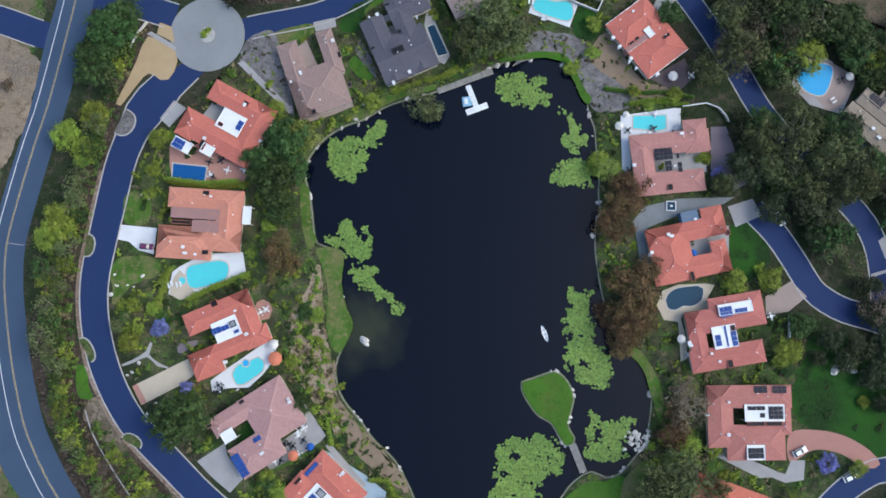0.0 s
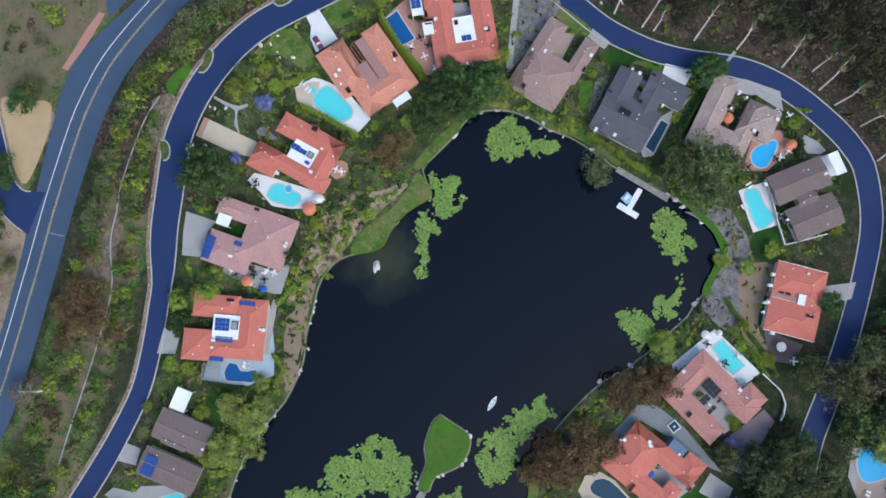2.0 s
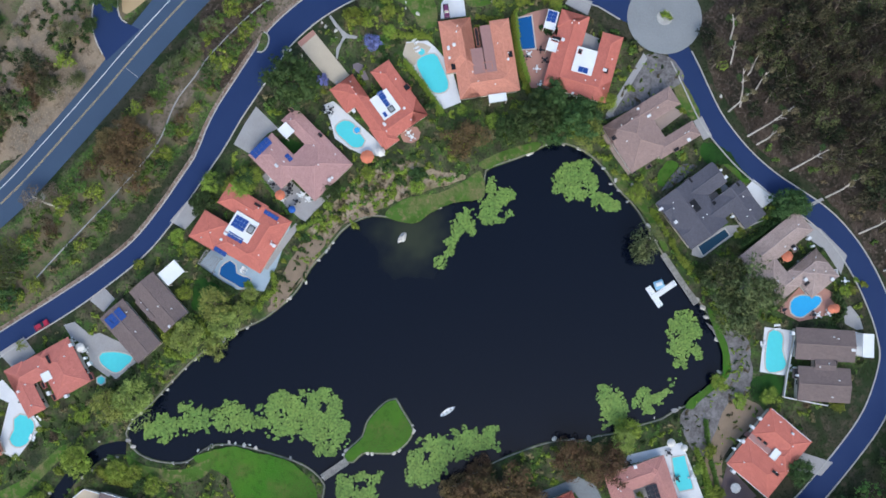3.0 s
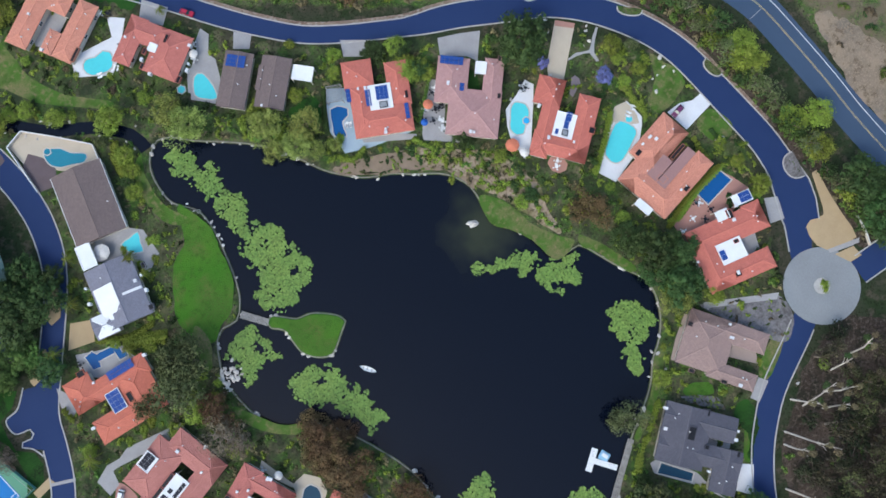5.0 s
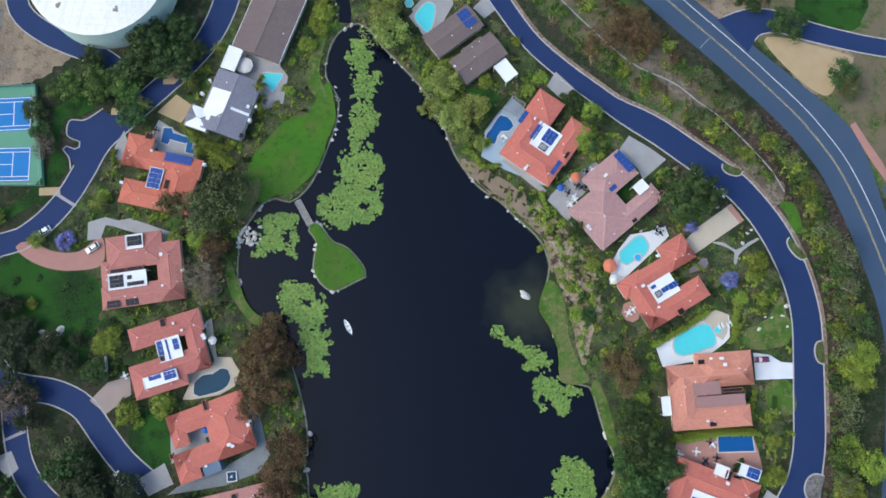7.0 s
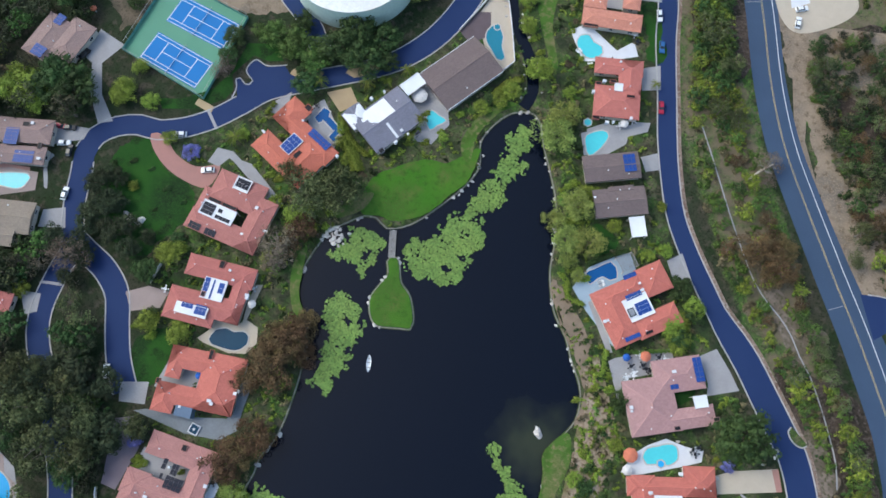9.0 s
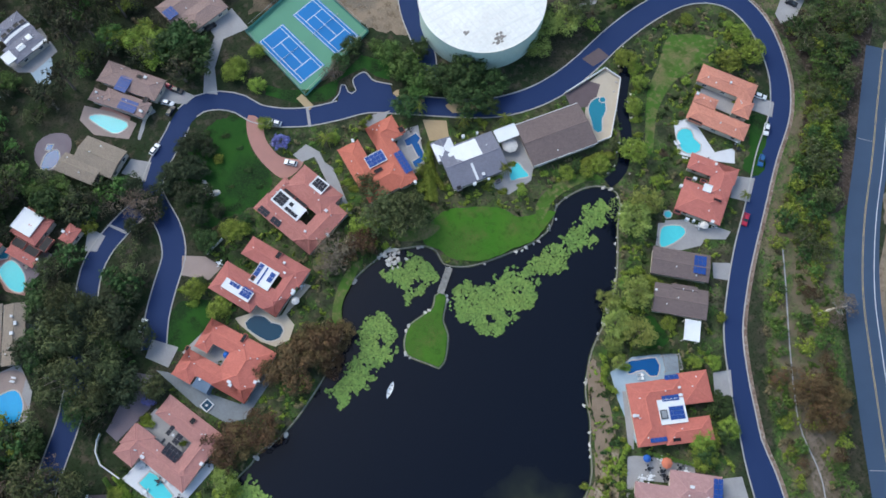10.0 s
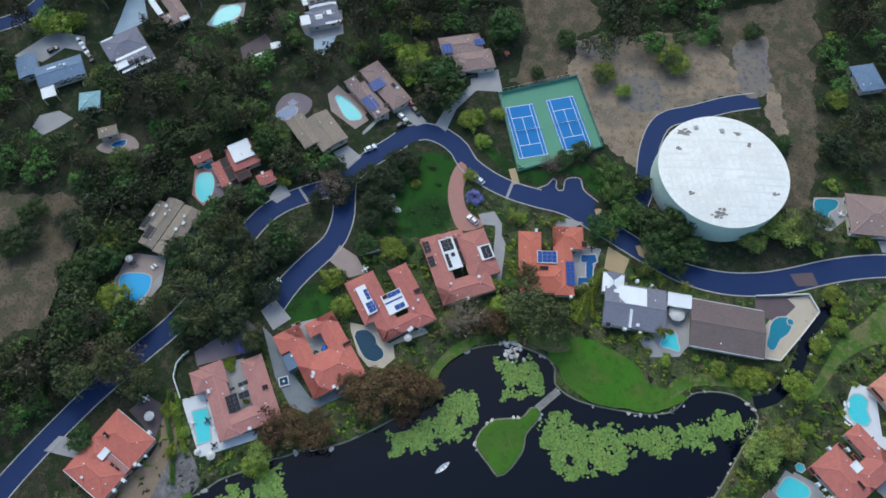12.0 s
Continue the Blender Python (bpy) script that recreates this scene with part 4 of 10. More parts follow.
slab('gravel_bank', 'reddish gravel bank of low planting by the shore', GRAVEL, 0.03, [(-25.5, -39.8), (-21.0, -44.3), (-12.7, -49.9), (-5.2, -56.4), (-7.5, -58.6), (-17.5, -53.4), (-27.9, -46.5), (-30.4, -42.5)])
slab('island_bed', 'sandy planted bed beside the street', SAND, 0.12, [(-114.7, 69.1), (-104.8, 65.8), (-103.3, 62.6), (-103.7, 58.7), (-105.0, 55.9), (-107.5, 55.3), (-112.0, 56.8), (-115.8, 50.3), (-118.7, 44.6), (-120.5, 44.9), (-118.6, 51.8), (-116.6, 60.8), (-115.9, 65.8)])
slab('parking_apron', 'dark asphalt parking bay off the street', ASPHALT, 0.035, [(125.5, -55.1), (127.5, -58.1), (126.3, -58.8), (123.8, -57.9), (122.1, -60.2), (127.0, -62.4), (126.4, -67.5), (121.3, -67.4), (116.4, -71.4), (108.3, -65.0), (114.8, -57.2), (118.2, -49.6)])
slab('median', 'tan paved median island in the street', SAND, 0.16, [(113.0, -70.1), (111.7, -74.2), (105.6, -77.2), (102.9, -76.8), (103.7, -74.4), (107.7, -71.1)])
slab('median', 'tan paved median island in the street', SAND, 0.16, [(96.8, -81.3), (97.0, -84.7), (88.4, -90.7), (88.0, -89.0), (93.1, -81.5)])
slab('court_surround', 'green painted hard tennis court surround', COURT_GREEN, 0.05, [(168.2, -43.7), (173.1, -76.2), (138.8, -79.0), (132.0, -45.1)], smooth=False)
slab('brick_strip', 'dark brown brick paving strip across the street', BROWN_PAVE, 0.07, [(79.6, -132.3), (79.1, -140.3), (74.1, -140.7), (74.7, -133.3)], smooth=False)
slab('crosswalk', 'pale concrete strip across the street', CONCRETE, 0.065, [(-29.7, 111.3), (-28.7, 112.0), (-32.7, 121.0), (-33.5, 120.4)], smooth=False)
slab('crosswalk', 'pale concrete strip across the street', CONCRETE, 0.065, [(128.6, -42.4), (127.9, -43.2), (120.9, -39.3), (121.5, -38.5)], smooth=False)
slab('crosswalk', 'pale concrete strip across the street', CONCRETE, 0.065, [(135.6, 36.6), (135.0, 35.4), (129.0, 32.2), (128.5, 33.2)], smooth=False)
slab('crosswalk', 'pale concrete strip across the street', CONCRETE, 0.065, [(-113.7, 69.7), (-112.3, 70.3), (-104.8, 67.4), (-105.3, 66.1)], smooth=False)
slab('driveway', 'white concrete driveway', WHITE_CONC, 0.055, [(-110.4, 6.2), (-98.3, 7.2), (-97.6, -1.2), (-102.7, -0.8), (-106.3, 1.3), (-109.9, 1.4)], smooth=False)
slab('driveway', 'cream concrete driveway', CREAM_CONC, 0.055, [(-95.4, -43.5), (-79.7, -31.9), (-76.5, -36.1), (-79.9, -40.1), (-91.1, -48.6)], smooth=False)
slab('driveway', 'grey concrete driveway', CONCRETE, 0.055, [(-70.3, -62.6), (-62.8, -55.5), (-61.2, -59.0), (-54.8, -65.1), (-58.1, -70.1), (-64.8, -66.4)], smooth=False)
slab('driveway', 'grey concrete driveway', CONCRETE, 0.055, [(-30.7, -86.1), (-33.6, -91.1), (-39.6, -85.8), (-36.2, -81.2)], smooth=False)
slab('driveway', 'grey concrete driveway', CONCRETE, 0.055, [(-5.2, -112.4), (-9.1, -116.8), (-13.0, -112.2), (-9.2, -108.8)], smooth=False)
slab('driveway', 'grey concrete driveway', CONCRETE, 0.055, [(11.7, -141.0), (6.6, -145.8), (1.8, -137.8), (7.1, -134.0)], smooth=False)
slab('driveway', 'grey concrete driveway', CONCRETE, 0.055, [(29.1, -169.8), (22.4, -172.9), (18.9, -167.9), (25.5, -164.5)], smooth=False)
slab('driveway', 'tan paved driveway', SAND, 0.055, [(97.8, -71.6), (92.0, -77.9), (86.0, -74.2), (89.6, -68.2)], smooth=False)
slab('driveway', 'grey concrete driveway', CONCRETE, 0.055, [(111.2, -54.5), (110.7, -59.2), (108.1, -64.9), (105.3, -58.0), (103.9, -52.7)], smooth=False)
slab('driveway', 'curving pink brick driveway', BRICK_PAVE, 0.055, [(110.5, -20.4), (119.3, -17.9), (128.1, -18.4), (135.5, -21.3), (139.1, -24.8), (134.5, -27.0), (127.1, -23.9), (118.4, -24.2), (111.7, -29.2)])
slab('driveway', 'buff paved driveway', BUFF, 0.055, [(97.0, 20.3), (104.2, 26.5), (109.8, 22.6), (104.7, 16.8), (97.9, 14.5)], smooth=False)
slab('driveway', 'pale concrete driveway', CONCRETE, 0.055, [(81.1, 46.6), (88.5, 50.5), (92.1, 45.6), (84.5, 40.5)], smooth=False)
slab('driveway', 'mauve paved driveway', MAUVE_PAVE, 0.055, [(71.9, 71.3), (76.7, 72.3), (86.0, 55.1), (81.2, 51.0), (74.0, 57.6)], smooth=False)
slab('driveway', 'grey concrete driveway', CONCRETE, 0.055, [(47.2, 107.6), (50.7, 117.2), (54.7, 113.1), (52.5, 104.6)], smooth=False)
slab('driveway', 'pale concrete driveway', WHITE_CONC, 0.055, [(10.0, 127.1), (11.5, 133.1), (18.4, 131.5), (17.7, 126.0)], smooth=False)
slab('driveway', 'grey concrete forecourt', CONCRETE, 0.055, [(-26.9, 113.0), (-23.3, 119.2), (-14.5, 127.0), (-8.4, 124.5), (-16.4, 119.9), (-20.7, 114.5)], smooth=False)
slab('driveway', 'pale concrete driveway', WHITE_CONC, 0.055, [(-40.3, 98.6), (-33.8, 105.4), (-30.8, 100.7), (-37.5, 95.6)], smooth=False)
slab('driveway', 'grey concrete driveway', CONCRETE, 0.055, [(-60.2, 80.2), (-61.8, 83.1), (-55.1, 86.0), (-53.9, 83.1)], smooth=False)
slab('driveway', 'pale concrete driveway', CONCRETE, 0.055, [(-105.0, 42.7), (-101.7, 49.4), (-97.1, 47.5), (-101.3, 40.3)], smooth=False)
slab('driveway', 'grey paved drive', CONCRETE, 0.055, [(157.0, -17.2), (167.6, -24.7), (174.3, -33.7), (178.8, -34.1), (180.6, -45.6), (169.2, -45.6), (171.3, -35.5), (163.2, -26.3), (153.2, -20.8)], smooth=False)
slab('driveway', 'grey concrete driveway', CONCRETE, 0.055, [(165.3, -1.9), (167.9, -9.6), (158.0, -14.2), (157.1, -9.9)], smooth=False)
slab('driveway', 'grey concrete driveway', CONCRETE, 0.055, [(132.2, 47.1), (138.8, 41.8), (132.4, 38.9), (129.5, 44.1)], smooth=False)
slab('driveway', 'grey concrete driveway', CONCRETE, 0.055, [(148.9, 22.5), (151.4, 17.0), (145.7, 12.1), (140.8, 17.7)], smooth=False)
slab('driveway', 'pale grey forecourt of a blue-grey house', CONCRETE, 0.055, [(210.1, 147.0), (221.9, 132.8), (217.3, 119.9), (209.1, 118.8), (212.2, 127.3), (208.8, 131.4), (205.8, 135.5)], smooth=False)
# concrete drive; the bluish haze over it is put into its colour
slab('driveway', 'concrete drive of a hillside house, coloured blue for haze', BLUE_DECK, 0.055, [(216.9, 108.6), (226.4, 106.1), (235.7, 104.1), (234.9, 96.9), (223.6, 94.9), (219.6, 100.6), (217.1, 99.5)], smooth=False)
slab('driveway', 'blue-grey drive beside a tan house', BLUE_DECK, 0.055, [(129.0, 74.4), (126.2, 70.7), (122.8, 65.3), (115.7, 66.2), (118.1, 73.1), (124.1, 76.2)], smooth=False)
slab('patio', 'bluish terrace below a pale house', BLUE_DECK, 0.05, [(210.4, 26.9), (211.0, 15.9), (202.5, 19.2), (196.2, 23.7), (197.5, 27.3)], smooth=False)
slab('patio', 'mauve terrace round a dark pond pool', MAUVE_PAVE, 0.045, [(172.5, 43.4), (178.0, 39.6), (178.2, 34.0), (174.1, 29.4), (169.3, 30.5), (165.6, 35.6), (165.9, 42.1)])
slab('patio', 'buff terrace by a small pool among trees', BUFF, 0.045, [(161.6, 110.8), (164.7, 106.9), (167.3, 102.5), (164.5, 96.8), (159.7, 94.9), (158.4, 101.2), (158.5, 106.4)])
slab('garden_path', 'pale concrete garden path', CONCRETE, 0.05, [(-83.7, 65.3), (-81.7, 66.4), (-62.3, 53.1), (-63.5, 51.6)], smooth=False)
slab('garden_path', 'pale concrete court path', SAND, 0.05, [(133.6, -41.9), (133.8, -44.5), (127.1, -45.0), (126.7, -42.4)], smooth=False)
slab('patio', 'pink paved pool patio', PINK_PAVE, 0.05, [(-100.1, 35.0), (-89.2, 36.9), (-72.4, 33.3), (-73.7, 25.9), (-96.4, 22.2), (-98.7, 28.6)], smooth=False)
slab('patio', 'white pool deck', WHITE_CONC, 0.05, [(-88.4, -3.6), (-81.7, 1.7), (-69.3, 4.5), (-66.8, -2.3), (-72.8, -5.6), (-81.7, -11.6), (-86.2, -14.1), (-90.2, -12.8), (-90.4, -5.8)], smooth=False)
slab('patio', 'white speckled pool deck', WHITE_CONC, 0.05, [(-70.0, -40.6), (-71.2, -37.3), (-66.1, -31.9), (-64.2, -30.1), (-58.1, -24.0), (-54.9, -21.5), (-52.4, -20.8), (-52.7, -27.4), (-55.2, -32.4), (-58.8, -37.2), (-64.9, -38.5)], smooth=False)
slab('patio', 'grey paved terrace', CONCRETE, 0.05, [(-48.5, -59.6), (-49.2, -55.7), (-38.7, -45.1), (-40.7, -38.4), (-31.9, -47.4), (-33.0, -49.3), (-37.5, -53.9), (-42.5, -58.3), (-46.3, -62.0)], smooth=False)
slab('patio', 'pale blue pool deck', BLUE_DECK, 0.05, [(-24.7, -77.2), (-19.2, -81.7), (-15.5, -77.0), (-10.8, -69.8), (-9.9, -61.1), (-17.6, -57.0), (-30.4, -52.2), (-32.2, -53.3), (-16.4, -62.9)], smooth=False)
slab('patio', 'grey side path beside the house', CONCRETE, 0.05, [(-16.6, -59.9), (-18.5, -62.7), (-31.5, -50.5), (-30.4, -49.2)], smooth=False)
slab('patio', 'pale pool patio', CONCRETE, 0.05, [(11.1, -102.1), (16.2, -108.5), (9.5, -116.6), (3.2, -121.0), (1.4, -113.7), (4.9, -106.5)], smooth=False)
slab('patio', 'white pool patio', WHITE_CONC, 0.05, [(40.1, -139.9), (36.7, -145.8), (22.3, -142.3), (19.1, -148.9), (14.9, -144.5), (24.3, -135.9), (30.2, -132.1)], smooth=False)
slab('patio', 'cream paved pool surround', CREAM_CONC, 0.05, [(70.9, -127.6), (71.0, -135.5), (64.4, -136.9), (55.9, -126.2), (49.7, -118.0), (52.0, -110.7), (62.7, -118.0)], smooth=False)
slab('patio', 'purple-brown paved patio', BROWN_PAVE, 0.05, [(72.7, -117.5), (71.7, -127.7), (67.6, -130.1), (64.7, -125.6), (63.8, -120.3), (67.1, -115.6)], smooth=False)
slab('patio', 'pale pool patio', CONCRETE, 0.05, [(77.4, -90.6), (74.1, -96.5), (59.5, -90.7), (55.4, -85.7), (56.4, -76.2), (62.5, -73.8), (66.5, -82.4)], smooth=False)
slab('patio', 'grey walled pool yard', CONCRETE, 0.05, [(99.8, -62.2), (97.0, -69.0), (83.6, -61.2), (82.9, -52.6), (90.5, -53.5)], smooth=False)
slab('patio', 'grey concrete side yard', CONCRETE, 0.05, [(85.7, -29.9), (94.7, -31.2), (110.8, -33.1), (112.0, -28.6), (116.2, -27.8), (116.6, -33.8), (111.2, -35.7), (100.3, -33.4)], smooth=False)
slab('patio', 'beige pool patio', CREAM_CONC, 0.05, [(63.6, 11.5), (64.7, 16.2), (69.3, 19.1), (78.0, 21.0), (80.7, 21.0), (78.9, 16.1), (79.4, 12.9), (72.7, 10.8), (71.8, 8.5), (74.5, 2.6), (75.8, -3.4), (73.8, -4.7), (71.1, 7.4), (66.6, 7.3)], smooth=False)
slab('patio', 'blue-grey paved court with a fountain', BLUESTONE, 0.05, [(52.0, 36.5), (54.8, 41.8), (65.1, 46.3), (82.8, 50.0), (79.9, 47.4), (72.4, 43.9), (66.6, 41.4), (56.8, 35.2), (58.7, 28.9), (62.4, 22.6), (57.1, 21.6), (54.5, 30.0)], smooth=False)
slab('patio', 'white pool deck', WHITE_CONC, 0.05, [(42.7, 69.9), (61.4, 76.0), (62.7, 67.6), (46.8, 63.8), (49.1, 51.2), (46.0, 52.6)], smooth=False)
slab('patio', 'brown paved patio', BROWN_PAVE, 0.05, [(50.0, 83.8), (60.1, 92.3), (64.0, 86.4), (59.4, 80.4)], smooth=False)
slab('patio', 'white pool deck', WHITE_CONC, 0.05, [(7.5, 98.7), (9.1, 108.1), (18.8, 105.7), (23.2, 104.7), (21.6, 96.1)], smooth=False)
slab('patio', 'pinkish paved pool patio', PINK_PAVE, 0.05, [(-7.1, 113.2), (-2.2, 122.6), (4.1, 121.1), (6.2, 110.0), (2.4, 103.1)], smooth=False)
slab('patio', 'grey terrace beside a pool', CONCRETE, 0.05, [(-20.5, 77.6), (-25.5, 88.7), (-25.7, 95.9), (-26.9, 101.0), (-23.0, 91.8), (-15.3, 79.9), (-16.5, 76.8)], smooth=False)
slab('patio', 'pool patio', PINK_PAVE, 0.05, [(147.6, 73.8), (147.9, 65.5), (137.8, 63.4), (131.5, 70.4), (136.8, 74.6)], smooth=False)
slab('patio', 'stone pool patio', CONCRETE, 0.05, [(107.2, 99.6), (114.8, 91.5), (112.6, 82.7), (102.1, 84.1), (95.5, 89.5), (97.1, 102.6)], smooth=False)
slab('patio', 'pool patio', PINK_PAVE, 0.05, [(175.3, 20.9), (175.8, 13.1), (165.6, 8.3), (160.9, 14.1), (169.7, 20.1)], smooth=False)
slab('patio', 'pool patio', CONCRETE, 0.05, [(108.1, -151.6), (106.8, -162.0), (97.7, -159.5), (93.9, -152.7), (96.8, -147.4)], smooth=False)
slab('patio', 'courtyard floor', CONCRETE, 0.05, [(54.4, 62.0), (71.4, 65.0), (72.7, 56.4), (55.8, 53.4)], smooth=False)
slab('patio', 'courtyard floor', CONCRETE, 0.05, [(66.4, 37.6), (82.3, 40.5), (83.9, 29.8), (68.1, 26.9)], smooth=False)
slab('patio', 'courtyard floor', CONCRETE, 0.05, [(-88.8, 51.3), (-76.2, 51.6), (-75.2, 42.3), (-92.5, 43.9)], smooth=False)
slab('patio', 'brown deck', BROWN_PAVE, 0.05, [(204.0, 57.0), (210.3, 46.6), (202.2, 42.2), (198.3, 46.9), (197.9, 55.9)], smooth=False)
slab('patio', 'white patio by far pool', CONCRETE, 0.05, [(217.7, 70.9), (228.0, 65.2), (228.4, 54.6), (219.0, 55.8), (214.7, 63.9)], smooth=False)
slab('side_yard', 'pale concrete side yard along a pink house', CONCRETE, 0.05, [(111.5, -33.6), (103.0, -35.7), (85.4, -30.5), (85.6, -27.1), (95.0, -29.7), (104.1, -31.7)], smooth=False)
slab('shore_bank', 'pinkish mulched bank planted with shrubs', MULCH, 0.012, [(-47.0, -4.9), (-44.3, 4.7), (-38.5, -12.5), (-34.3, -24.4), (-31.6, -34.7), (-26.9, -40.1), (-27.7, -47.3), (-36.5, -39.2), (-45.3, -30.0), (-49.7, -14.6)])
slab('shore_path', 'narrow tan gravel path along the shore', GRAVEL, 0.02, [(-34.5, -24.5), (-33.6, -24.3), (-31.6, -32.9), (-27.4, -37.9), (-21.3, -43.0), (-13.0, -48.5), (-5.4, -55.5), (-3.4, -59.6), (-4.4, -59.7), (-10.1, -52.4), (-20.8, -44.6), (-29.0, -38.0), (-33.0, -31.4)])
slab('lawn', 'green grass band along the north shore', DRY_LAWN, 0.022, [(-39.9, 54.2), (-33.4, 59.6), (-26.7, 63.8), (-18.1, 68.0), (-18.0, 69.6), (-27.1, 66.1), (-34.0, 62.6), (-39.7, 58.1), (-45.4, 53.6)])
slab('lawn', 'green grass band along the dock shore', LAWN, 0.022, [(1.1, 81.1), (7.1, 84.4), (15.1, 87.0), (21.7, 86.6), (25.1, 83.0), (30.0, 76.2), (32.2, 73.7), (32.0, 71.8), (29.4, 73.8), (25.7, 79.3), (22.1, 84.0), (14.6, 84.6), (7.5, 82.2)])
slab('lawn', 'green grass band along the west shore', DRY_LAWN, 0.022, [(-55.5, 28.8), (-52.8, 29.2), (-50.5, 22.2), (-49.1, 16.8), (-46.7, 12.1), (-48.9, 9.4), (-52.1, 16.3)])
slab('lawn', 'rough grass along the stream', DRY_LAWN, 0.022, [(42.0, -78.4), (45.1, -88.2), (43.2, -99.7), (39.5, -105.6), (45.2, -102.9), (48.8, -93.0), (47.9, -81.6)])
slab('yard_slab', 'pale grey concrete yard of a roadside depot', WHITE_CONC, 0.05, [(-5.4, -213.5), (-12.1, -221.1), (-15.3, -216.1), (-9.2, -208.3)], smooth=False)
slab('yard_slab', 'pale grey concrete yard of a roadside depot', WHITE_CONC, 0.05, [(-11.8, -205.1), (-15.5, -208.5), (-25.2, -197.3), (-20.7, -191.7)], smooth=False)
slab('yard_floor', 'dusty tan earth yard of a roadside depot', CREAM_CONC, 0.04, [(-6.0, -206.0), (-14.0, -222.0), (-40.0, -206.0), (-30.0, -186.0), (-19.0, -186.5)])
slab('soil_patch', 'grey bare soil patch on the earth lot', GREY_SOIL, 0.03, [(190.9, -80.0), (193.9, -87.9), (191.7, -96.5), (181.8, -93.6), (181.8, -83.9), (184.7, -79.2)])
slab('soil_patch', 'grey bare soil patch on the earth lot', GREY_SOIL, 0.03, [(167.5, -92.3), (172.6, -101.7), (165.5, -108.7), (154.8, -105.2), (153.3, -94.5), (159.2, -91.4)])
slab('soil_patch', 'grey bare soil patch beside the tank lane', GREY_SOIL, 0.03, [(181.8, -144.8), (183.3, -157.5), (168.6, -155.4), (156.6, -148.4), (156.1, -140.8), (167.5, -140.3)])
slab('patio', 'round pink stone patio', PINK_PAVE, 0.05, [(-62.0, -12.8), (-61.6, -10.3), (-59.8, -9.1), (-57.5, -9.8), (-56.3, -12.1), (-56.8, -14.8), (-58.9, -15.7), (-60.9, -14.8)])
slab('patio', 'pale stone yard among trees', CONCRETE, 0.05, [(174.1, 135.4), (179.2, 133.4), (180.7, 126.2), (176.3, 120.5), (172.7, 125.6), (169.7, 131.3)], smooth=False)
slab('patio', 'pale forecourt of a far house', CONCRETE, 0.05, [(214.8, 32.6), (219.3, 23.0), (219.6, 14.6), (206.5, 14.8), (204.2, 26.1), (207.8, 30.5)], smooth=False)
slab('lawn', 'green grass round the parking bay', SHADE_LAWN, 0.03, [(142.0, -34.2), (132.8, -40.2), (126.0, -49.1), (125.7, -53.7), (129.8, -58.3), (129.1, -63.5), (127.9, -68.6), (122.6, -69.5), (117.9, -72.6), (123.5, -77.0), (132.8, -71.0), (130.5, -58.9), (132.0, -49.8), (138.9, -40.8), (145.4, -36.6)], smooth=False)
slab('patio', 'grey stone courtyard', CONCRETE, 0.05, [(44.1, -158.3), (31.6, -164.0), (27.7, -158.0), (40.0, -152.4)], smooth=False)
slab('driveway', 'pale concrete driveway', CONCRETE, 0.055, [(77.5, -211.8), (77.4, -224.8), (68.3, -219.4), (62.1, -203.9), (67.8, -201.3)], smooth=False)
slab('driveway', 'grey concrete driveway', CONCRETE, 0.055, [(47.5, -201.1), (52.7, -211.5), (45.2, -215.3), (41.6, -206.2), (43.4, -199.6)], smooth=False)
slab('driveway', 'grey concrete forecourt', CONCRETE, 0.055, [(88.2, -168.0), (86.4, -180.8), (82.4, -181.4), (83.5, -168.0)], smooth=False)
slab('lawn', 'bright green front lawn of a far house', LAWN, 0.03, [(71.1, -196.9), (78.8, -205.2), (77.8, -211.8), (69.5, -201.6)])
slab('patio', 'grey courtyard floor', CONCRETE, 0.05, [(-44.0, 85.9), (-37.5, 90.4), (-33.5, 83.8), (-38.4, 81.4)], smooth=False)
slab('patio', 'grey courtyard floor', BUFF, 0.05, [(-66.3, 72.2), (-63.0, 77.1), (-54.5, 64.9), (-58.7, 60.4)], smooth=False)

slab('driveway_apron', 'pink paved apron of a cream driveway', PINK_PAVE, 0.06, [(-95.4, -43.5), (-94.0, -42.5), (-89.8, -47.4), (-91.3, -48.7)], smooth=False)
slab('court_lawn', 'small green lawn in a mauve courtyard', SHADE_LAWN, 0.05, [(-59.8, -52.5), (-55.7, -45.6), (-52.8, -48.5), (-58.6, -56.6)], smooth=False)
slab('lawn', 'round green lawn behind a tan house', LAWN, 0.03, [(-47.4, 71.0), (-46.4, 74.5), (-43.6, 72.9), (-39.3, 70.6), (-39.3, 67.3), (-43.6, 67.6)])
slab('patio', 'pale paved terrace along a tan house', BUFF, 0.05, [(-56.5, 50.1), (-57.6, 52.0), (-44.6, 59.8), (-43.2, 57.8), (-49.3, 53.8)], smooth=False)
slab('garden_bed', 'grey gravel bed beside a tan house', PALE_GRAVEL, 0.045, [(-44.0, 73.5), (-46.0, 76.0), (-45.4, 80.6), (-42.5, 76.9), (-38.2, 71.4), (-37.7, 68.1), (-41.2, 70.7)])
slab('garden_path', 'pale winding garden path', CONCRETE, 0.05, [(-100.2, -37.4), (-97.0, -35.3), (-93.5, -32.0), (-92.7, -28.8), (-91.9, -29.2), (-92.2, -32.8), (-88.4, -34.9), (-85.3, -35.6), (-85.5, -36.1), (-88.9, -35.9), (-92.7, -33.7), (-96.3, -36.1), (-99.7, -38.0)])
